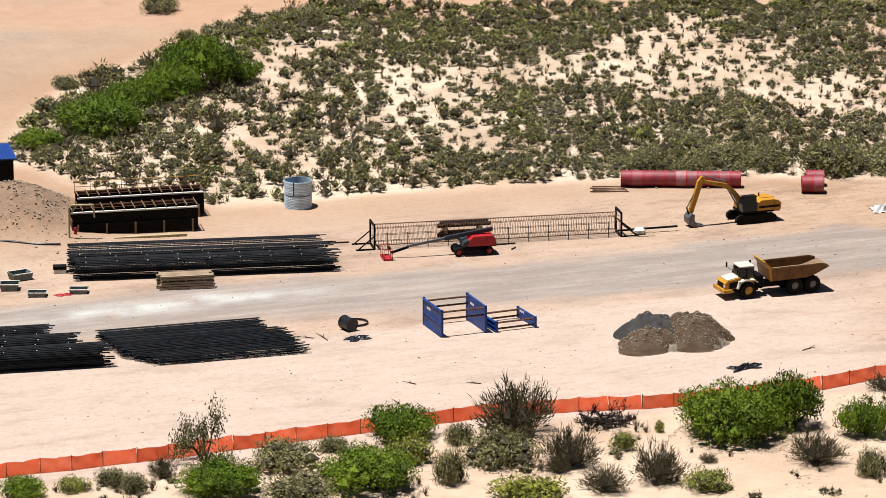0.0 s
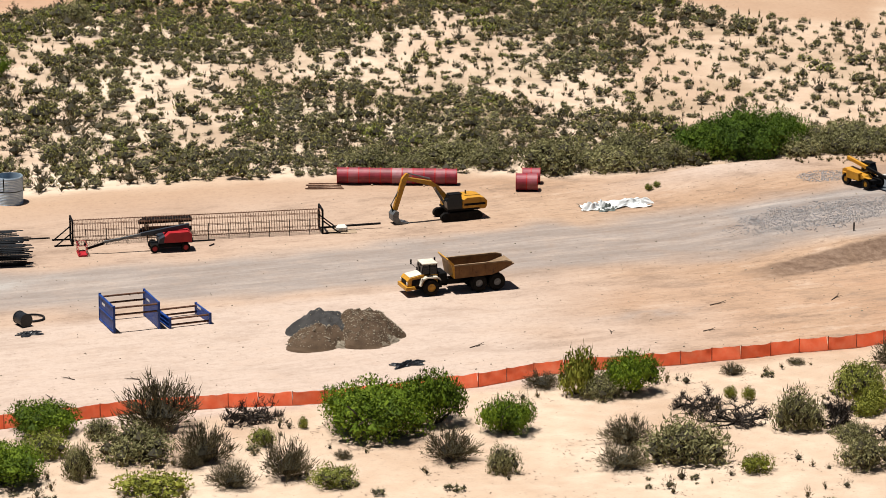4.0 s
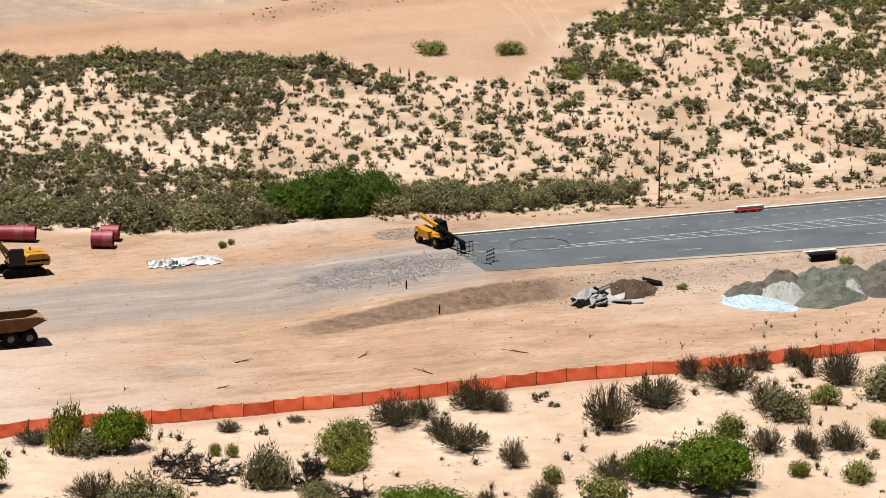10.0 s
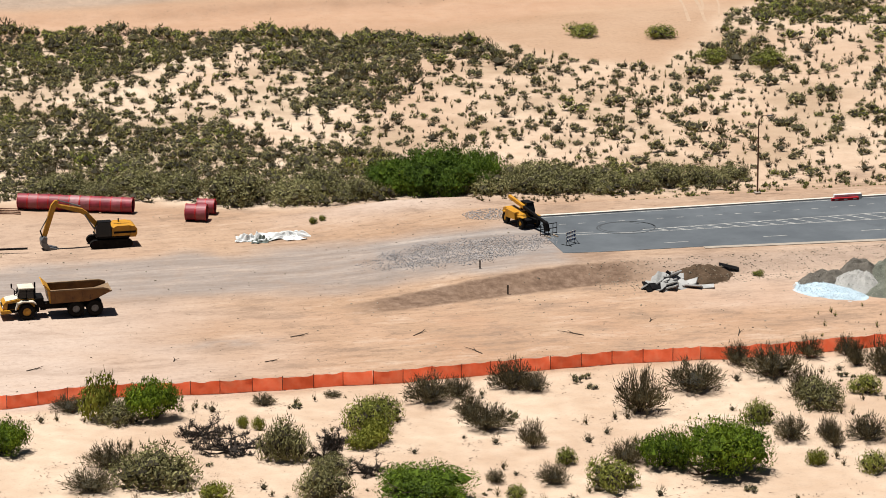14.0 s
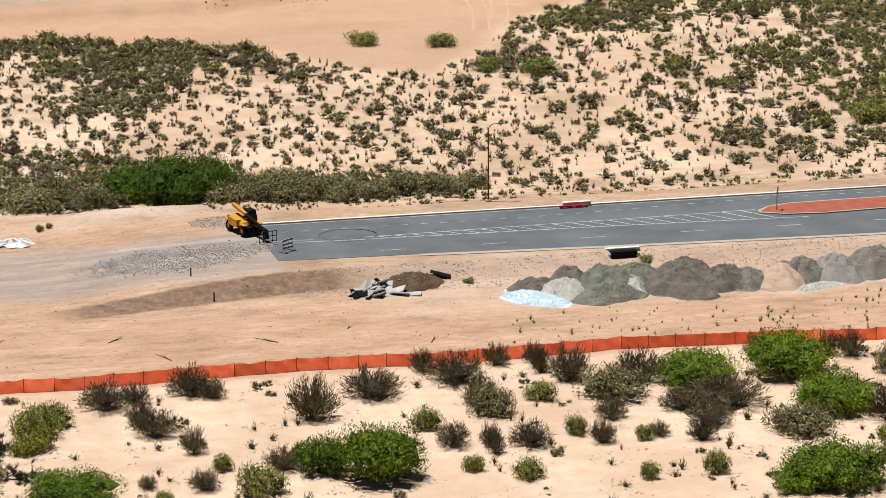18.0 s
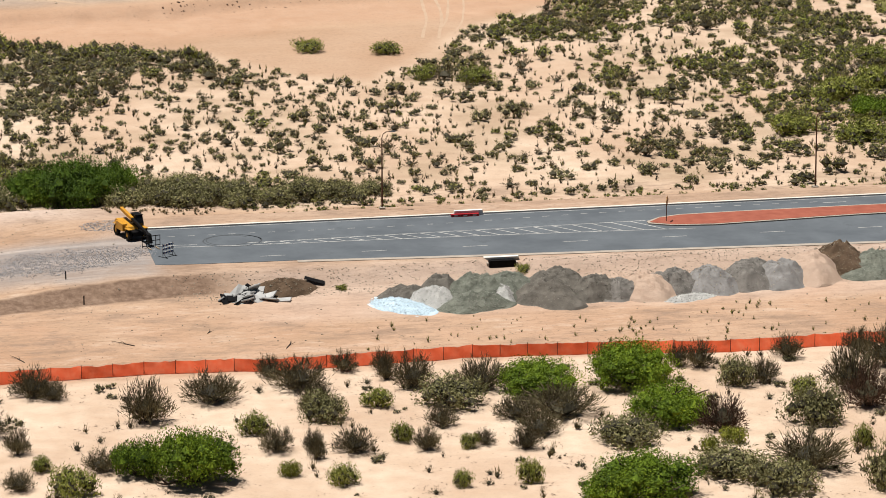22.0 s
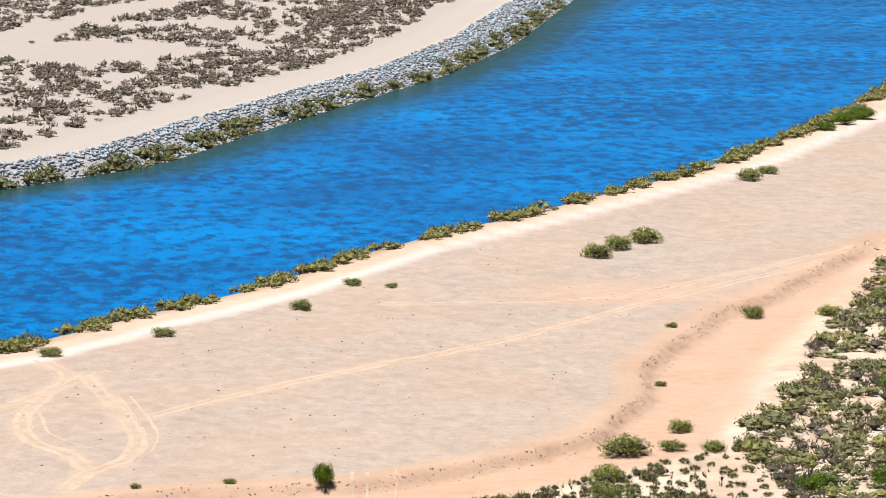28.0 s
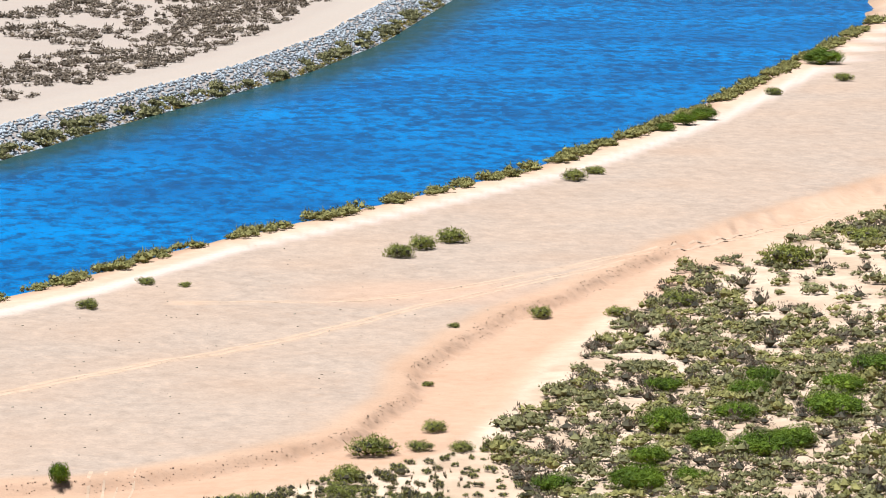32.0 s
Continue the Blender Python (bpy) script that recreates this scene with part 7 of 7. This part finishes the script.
# gravel on the ramp, stones on the slopes, rocks of the far bank
rg = np.random.RandomState(30)
gx, gy = rg.uniform(-15, 12, 21000), rg.uniform(-5, 22, 21000)
g_lo = np.interp(gx, [-15, -8, 0, 5, 9.3, 12], [1.0, -2.0, -3.6, -1.8, 0.9, 3.3]) + 0.5 * np.sin(2.1 * gx)
g_hi = np.interp(gx, [-15, -9, -4, 4.6, 12], [2.0, 7.2, 8.6, 8.5, 7.6]) + 0.4 * np.sin(1.3 * gx)
g_in = np.minimum(np.minimum(gy - g_lo, g_hi - gy), (gx + 15) * 0.5)
ok = (rg.uniform(0, 2.6, len(gx)) < g_in) & (gy > g_lo) & (gy < g_hi) & (rg.uniform(-6, 1, len(gx)) < gx + 8 + 0 * gy) | (np.hypot((gx - 7.6) / 3.6, (gy - 18.2) / 2.6) < 1)
tagged(new("gravel", rocks_mesh("gravel", np.stack([gx, gy, ground_z(gx, gy) + 0.03, rg.uniform(0.08, 0.2, len(gx))], 1)[ok], GRAVELS, rg)), "blue-grey crushed gravel spread on the ramp", "gravel", kind="stuff")
gx, gy = rg.uniform(12, 112, 3200), rg.uniform(-14, -6.5, 3200)
tagged(new("slope_stones", rocks_mesh("slope_stones", np.stack([gx, gy, ground_z(gx, gy) + 0.02, rg.uniform(0.06, 0.24, 3200)], 1), STONES, rg)), "small stones strewn over the road slope", "stones", kind="stuff")
gx, gy = rg.normal(-117.5, 4.5, 700), rg.normal(49, 6, 700)
tagged(new("bank_stones", rocks_mesh("bank_stones", np.stack([gx, gy, ground_z(gx, gy) + 0.03, rg.uniform(0.08, 0.4, 700)], 1), STONES, rg)), "stones strewn over the brown earth bank", "stones", kind="stuff")
sp = along(FARBANK[2:10], 0, 1, 13000, 1, 25, rg)
tagged(new("riprap", rocks_mesh("riprap", np.c_[sp, ground_z(sp[:, 0], sp[:, 1]) + 0.2, rg.uniform(0.7, 1.9, len(sp))], RIPRAP, rg)), "grey riprap boulders on the far river bank", "rocks", kind="stuff")
gx, gy = rg.uniform(0, 240, 600), rg.uniform(150, 420, 600)
ok = (line_dist(gx, gy, SCARP) > 0) & (line_dist(gx, gy, BANK) < -5)
tagged(new("bench_stones", rocks_mesh("bench_stones", np.stack([gx, gy, ground_z(gx, gy) + 0.03, rg.uniform(0.12, 0.55, 600)], 1)[ok], STONES, rg)), "stones scattered over the gravel bench", "stones", kind="stuff")

gx, gy = rg.uniform(-135, 110, 7000), rg.uniform(-40, 34, 7000)
ok = (np.abs(waves(gx, gy, 12, 71)) > 0.25) & ((gx < 8) | (gy < -14)) & (rg.uniform(0, 1, 7000) < 0.35 + 0.65 * smooth01(gx, -70, -10))
tagged(new("clods", rocks_mesh("clods", np.stack([gx, gy, ground_z(gx, gy) + 0.02, rg.uniform(0.06, 0.3, 7000) * rg.uniform(0.4, 1, 7000)], 1)[ok], STONES, rg)), "small clods and stones strewn over the yard", "stones", kind="stuff")
sp = along(SCARP[3:16], 0, 1, 900, -2.2, 1.6, rg)
tagged(new("scarp_clods", rocks_mesh("scarp_clods", np.c_[sp, ground_z(sp[:, 0], sp[:, 1]) + 0.03, rg.uniform(0.1, 0.4, len(sp))], SCARPROCK, rg)), "brown clods along the crumbling edge of the bench", "stones", kind="stuff")

# small weeds
sp = np.stack([rg.uniform(30, 110, 150), rg.uniform(-42, -26, 150), rg.uniform(0.15, 0.42, 150)], 1)
scatter("weeds", sp, OLIVE, rs, 60, 0.36, 0.12, 1.6, "small green weeds on bare sand", "weeds", "fan")
sp = np.stack([rg.uniform(8, 22, 70), rg.uniform(27, 31, 70), rg.uniform(0.2, 0.5, 70)], 1)
scatter("dry_grass", sp, GRASSY, rs, 60, 0.4, 0.1, 1.2, "yellowish dry grass beside the road", "grass", "fan")
sp = np.stack([rg.uniform(26, 110, 260), rg.uniform(24, 30, 260), rg.uniform(0.15, 0.6, 260)], 1)
scatter("verge_weeds", sp, OLIVE, rs, 60, 0.3, 0.25, 1.2, "green weeds along the road's far verge", "weeds", lobes=3)

# ---------------- road furniture ----------------
def mark(name, pts, w, z=ROAD_Z + 0.006, mat=LINE, parent=None):
    """A painted line of width w through the points."""
    v, f = [], []
    for k, (x, y) in enumerate(pts):
        a = Vector(pts[max(k - 1, 0)])
        b = Vector(pts[min(k + 1, len(pts) - 1)])
        d = (b - a).normalized()
        o = Vector((-d.y, d.x)) * w / 2
        v += [(x - o.x, y - o.y, z), (x + o.x, y + o.y, z)]
    for k in range(len(pts) - 1):
        i = 2 * k
        f.append((i, i + 2, i + 3, i + 1))
    ob = new(name, mesh_of(name, v, f, mat))
    ob.parent = parent if parent is not None else road
    return ob


for k in range(12):
    x1 = 26.67 + 12.19 * k
    mark("lane_dash", [(x1 - 3.05, -0.02 - 0.02 * k), (x1, -0.02 - 0.02 * k)], 0.14)
for k in range(34):
    x0 = 14 + 2.44 * k
    y0 = 11.3 + 2.2 * float(smooth01(x0, 40, 75))
    mark("guide_dash", [(x0, y0), (x0 + 0.9, y0 + 0.03)], 0.12)
for k in range(3):
    mark("lane_dash", [(96 + 12.2 * k, 12.9), (99 + 12.2 * k, 12.9)], 0.14)
LOW = [(14, 6.2), (22.5, 5.6), (36, 5.2), (50, 4.8), (61, 4.3), (77.5, 3.4)]
UP = [(23, 6.6), (33, 7.0), (47, 7.5), (58, 7.8), (72.3, 8.3)]
mark("edge_line", LOW, 0.16)
mark("edge_line", UP, 0.16)
lx, ly = zip(*LOW)
ux, uy = zip(*UP)
for k in range(22):
    xb = 26 + 2.15 * k + 0.012 * k * k
    xa = xb - 1.2 - 0.11 * k
    if xb < 74:
        ya = min(float(np.interp(xa, ux, uy)), 8.2)
        mark("hatch_bar", [(xa, ya), (xb, float(np.interp(xb, lx, ly)))], 0.18)
mark("edge_line", [(11.5, 15.0), (60, 15.0), (160, 15.0)], 0.12)
mark("skid_mark", [(21.4 + 3.5 * math.cos(a / 10), 8.0 + 2.9 * math.sin(a / 10)) for a in range(0, 76)], 0.18, ROAD_Z + 0.01, SKID)
mark("skid_mark", [(21.0 + 2.7 * math.cos(a / 10), 8.3 + 2.4 * math.sin(a / 10)) for a in range(5, 60)], 0.14, ROAD_Z + 0.01, SKID)
mark("edge_line", [(11.8, 7.2), (17.0, 6.9)], 0.12)

island = thing("traffic_island", pose(0, 0, 0), "red paved traffic island with a pale concrete kerb", "traffic island")
def island_mesh(name, grow, z0, z1, mat):
    top = [(72.6, 7.0), (74.2, 8.8), (77, 9.7), (84, 10.0), (100, 10.2), (220, 10.4)]
    bot = [(72.6, 6.6), (75, 5.2), (80, 4.6), (88, 5.2), (98, 6.1), (120, 7.0), (220, 7.2)]
    top = [(x - (grow if k == 0 else 0), y + grow) for k, (x, y) in enumerate(top)]
    bot = [(x - (grow if k == 0 else 0), y - grow) for k, (x, y) in enumerate(bot)]
    loop = bot + top[::-1]
    n = len(loop)
    v = [(x, y, z0) for x, y in loop] + [(x, y, z1) for x, y in loop]
    f = [tuple(range(n, 2 * n))] + [(k, (k + 1) % n, n + (k + 1) % n, n + k) for k in range(n)]
    return mesh_of(name, v, f, mat)


child("kerb", island_mesh("kerb", 0.35, ROAD_Z, ROAD_Z + 0.15, CONCRETE), island, "pale concrete kerb")
child("paving", island_mesh("paving", 0.0, ROAD_Z + 0.1, ROAD_Z + 0.17, BRICKRED), island, "red brick paving")

sign = thing("warning_sign", pose(74.6, 6.9, ROAD_Z + 0.17, 0, 0, 62), "yellow diamond warning sign on a steel post", "traffic sign")
part("post", tube((0, 0, 0), (0, 0, 3.0), 0.05, n=8), RUST, sign)
bm = bmesh.new()
add_box(bm, -0.45, 0.45, -0.02, 0.02, -0.45, 0.45, 0.0, pose(0, -0.07, 2.6) @ Matrix.Rotation(radians(45), 4, "Y"))
part("panel", bm, YELLOW, sign, "yellow diamond panel")


def street_lamp(x, y):
    ob = thing("street_lamp", pose(x, y, float(ground_z(x, y)), 0, 0, 0), "tall slim steel street lamp with a curved arm", "street lamp", "street lamps along the road")
    part("base", box(-0.35, 0.35, -0.35, 0.35, -0.1, 0.25, 0.03), CONCRETE, ob, "concrete footing")
    part("pole", tube((0, 0, 0.2), (0, 0, 9.0), 0.11, 0.07, n=10), RUST, ob, "weathered steel pole")
    arm = [Vector((0, 0, 9.0)), Vector((0.15, -0.05, 9.5)), Vector((0.5, -0.2, 9.8)), Vector((1.3, -0.5, 9.9))]
    child("arm", bars_mesh("arm", [(a, b, 0.05) for a, b in zip(arm, arm[1:])], RUST, 6), ob)
    part("lantern", box(0.9, 1.6, -0.65, -0.4, 9.82, 9.96, 0.03), BUCKET, ob, "flat lamp head")
    return ob


street_lamp(41.8, 20.4)
street_lamp(97.6, 22.0)

bar = thing("water_barrier", pose(51.1, 14.6, ROAD_Z, 0, 0, 0), "red and white plastic road barrier", "barrier")
for k in range(3):
    part("section", prism([(-1.75 + 1.17 * k, 0), (-0.63 + 1.17 * k, 0), (-0.63 + 1.17 * k, 0.32), (-1.75 + 1.17 * k, 0.32)], -0.25, 0.25), RED, bar, "red plastic section")
    part("reflector", box(-1.4 + 1.17 * k, -0.95 + 1.17 * k, -0.256, -0.25, 0.1, 0.22), WHITE, bar)
bar2 = thing("water_barrier", pose(51.6, 15.1, ROAD_Z, 0, 0, 0), "white plastic road barrier behind the red one", "barrier")
part("section", prism([(-1.8, 0), (1.8, 0), (1.75, 0.62), (-1.75, 0.62)], -0.2, 0.35), WHITE, bar2)

bc = thing("barricade", pose(12.9, 2.0, ROAD_Z, 0, 0, 38), "white barricade with three striped boards on a steel frame", "barricade")
for z in (0.55, 1.0, 1.45):
    part("board", box(-0.95, 0.95, -0.03, 0.0, z - 0.13, z + 0.13), WHITE, bc, "white striped board")
    for k in range(4):
        part("stripe", box(-0.8 + 0.45 * k, -0.6 + 0.45 * k, -0.036, -0.031, z - 0.12, z + 0.12), BLUE, bc)
for s in (-0.8, 0.8):
    part("upright", tube((s, 0.03, 0), (s, 0.03, 1.65), 0.03, n=6), BLACK, bc)
    part("foot", tube((s, -0.75, 0.04), (s, 0.75, 0.04), 0.035, n=6), BLACK, bc)
    part("brace", tube((s, -0.6, 0.05), (s, 0.03, 0.6), 0.025, n=6), BLACK, bc)

for x, y, h in ((0.1, -5.1, 1.0), (1.4, -12.7, 1.1), (-9.5, -76, 1.0)):
    pst = thing("marker_post", pose(x, y, float(ground_z(x, y))), "short dark marker post in the sand", "post", "marker posts")
    part("stake", box(-0.07, 0.07, -0.07, 0.07, -0.2, h, 0.01), BLACK, pst)

cul = thing("culvert", pose(51.5, -5.6, 0.0, 0, 0, 0), "concrete culvert outlet with a white headwall in the road slope", "culvert")
part("headwall", box(-2.1, 2.1, -0.3, 0.25, 1.2, ROAD_Z + 0.06, 0.03), WHITE, cul, "white concrete headwall")
# solid black block in place of a hollow, for the shade inside
part("opening", box(-1.6, 1.6, -1.0, -0.1, 0.1, 1.2), BLACK, cul, "black block for the shade inside the culvert")
for s in (-1, 1):
    part("wing_wall", box(s * 1.75 - 0.12, s * 1.75 + 0.12, -1.1, -0.1, -0.2, 1.0, 0.03), CONCRETE, cul)
plant("creosote", 53.6, -8.6, 2.4, 1.0, "", "small green bush at the culvert outlet")
plant("creosote", 31.4, -11.6, 1.6, 1.0, "", "small green bush at the foot of the road slope")

# ---------------- small litter of the yard ----------------
mat_ = thing("timber_mat", pose(-48.3, 39.2, 0.0, 0, 0, -21), "rust-brown timber crane mat lying flat", "timber mat")
for k in range(4):
    part("plank", box(-2.3 + 0.3 * (k % 2), 2.3 - 0.2 * k, -1.3 + 0.8 * k, -1.05 + 0.8 * k, 0.0, 0.1, 0.02), RUST, mat_)
for x, y, a, ln in ((-69.8, 20.2, -9, 3.6), (-87.5, 27.6, -10, 4.2), (-69.0, 18.0, 40, 0.9)):
    pp = thing("steel_pipe", pose(x, y, 0.08, 0, 0, a), "thin dark steel pipe lying on the ground", "pipe")
    part("tube", tube((-ln / 2, 0, 0), (ln / 2, 0, 0), 0.08, n=8), BLACK, pp)
cr = thing("crate", pose(-119.6, 26.6, 0.0, 0, 0, -15), "small white crate with a dark lid at the cage's end", "crate")
part("body", box(-0.7, 0.7, -0.45, 0.45, 0, 0.45, 0.03), WHITE, cr)
part("lid", box(-0.75, 0.75, -0.5, 0.5, 0.45, 0.85, 0.03), BLACK, cr, "dark lid")
stick_rng = random.Random(21)
for x, y in ((-98, -26.6), (-101.5, -32.5), (-102.5, -7.4), (-100.8, -7.8), (-104.0, -11.8), (-40, -30), (-25, -24), (-12, -26), (-30, -33), (4, -30), (-8, -34), (14, -27), (-55, -30), (22, -34), (-92, -29)):
    ln, a = stick_rng.uniform(0.6, 1.6), stick_rng.uniform(0, 180)
    st = thing("branch", pose(x, y, float(ground_z(x, y)) + 0.05, 0, 0, a), "dry forked branch lying on the sand", "branch", "branches on the sand")
    bm = bmesh.new()
    add_tube(bm, (-ln, 0, 0), (ln * 0.2, 0.05, 0.06), 0.06, 0.045, 6)
    add_tube(bm, (ln * 0.2, 0.05, 0.06), (ln, 0.3, 0.1), 0.045, 0.02, 5)
    add_tube(bm, (-0.2 * ln, 0, 0.03), (ln * 0.5, -0.4, 0.12), 0.04, 0.015, 5)
    part("stem", bm, WOOD, st)
for x, y, w in ((-13.5, 22.5, 1.2), (-12.2, 23.0, 1.0)):
    plant("creosote", x, y, w, 1.6, "", "small yellow-green weed beside the plastic sheeting")
for x, y, w in ((-68.4, 156, 6), (-70, 137.5, 3.5), (-66, 140, 3), (-62.6, 140, 3), (-94, 114.5, 4), (-61, 137, 3.4), (-51, 142, 6)):
    plant("saltbush", x, y, w, 1.0, "shrubs at the scrub's edge")
for x, y, w in ((132.4, 209, 5), (62, 101.5, 5), (68.5, 97, 6), (135, 189, 4.5), (111, 153, 5.5), (120, 166, 3)):
    plant("creosote", x, y, w, 0.9, WASH)
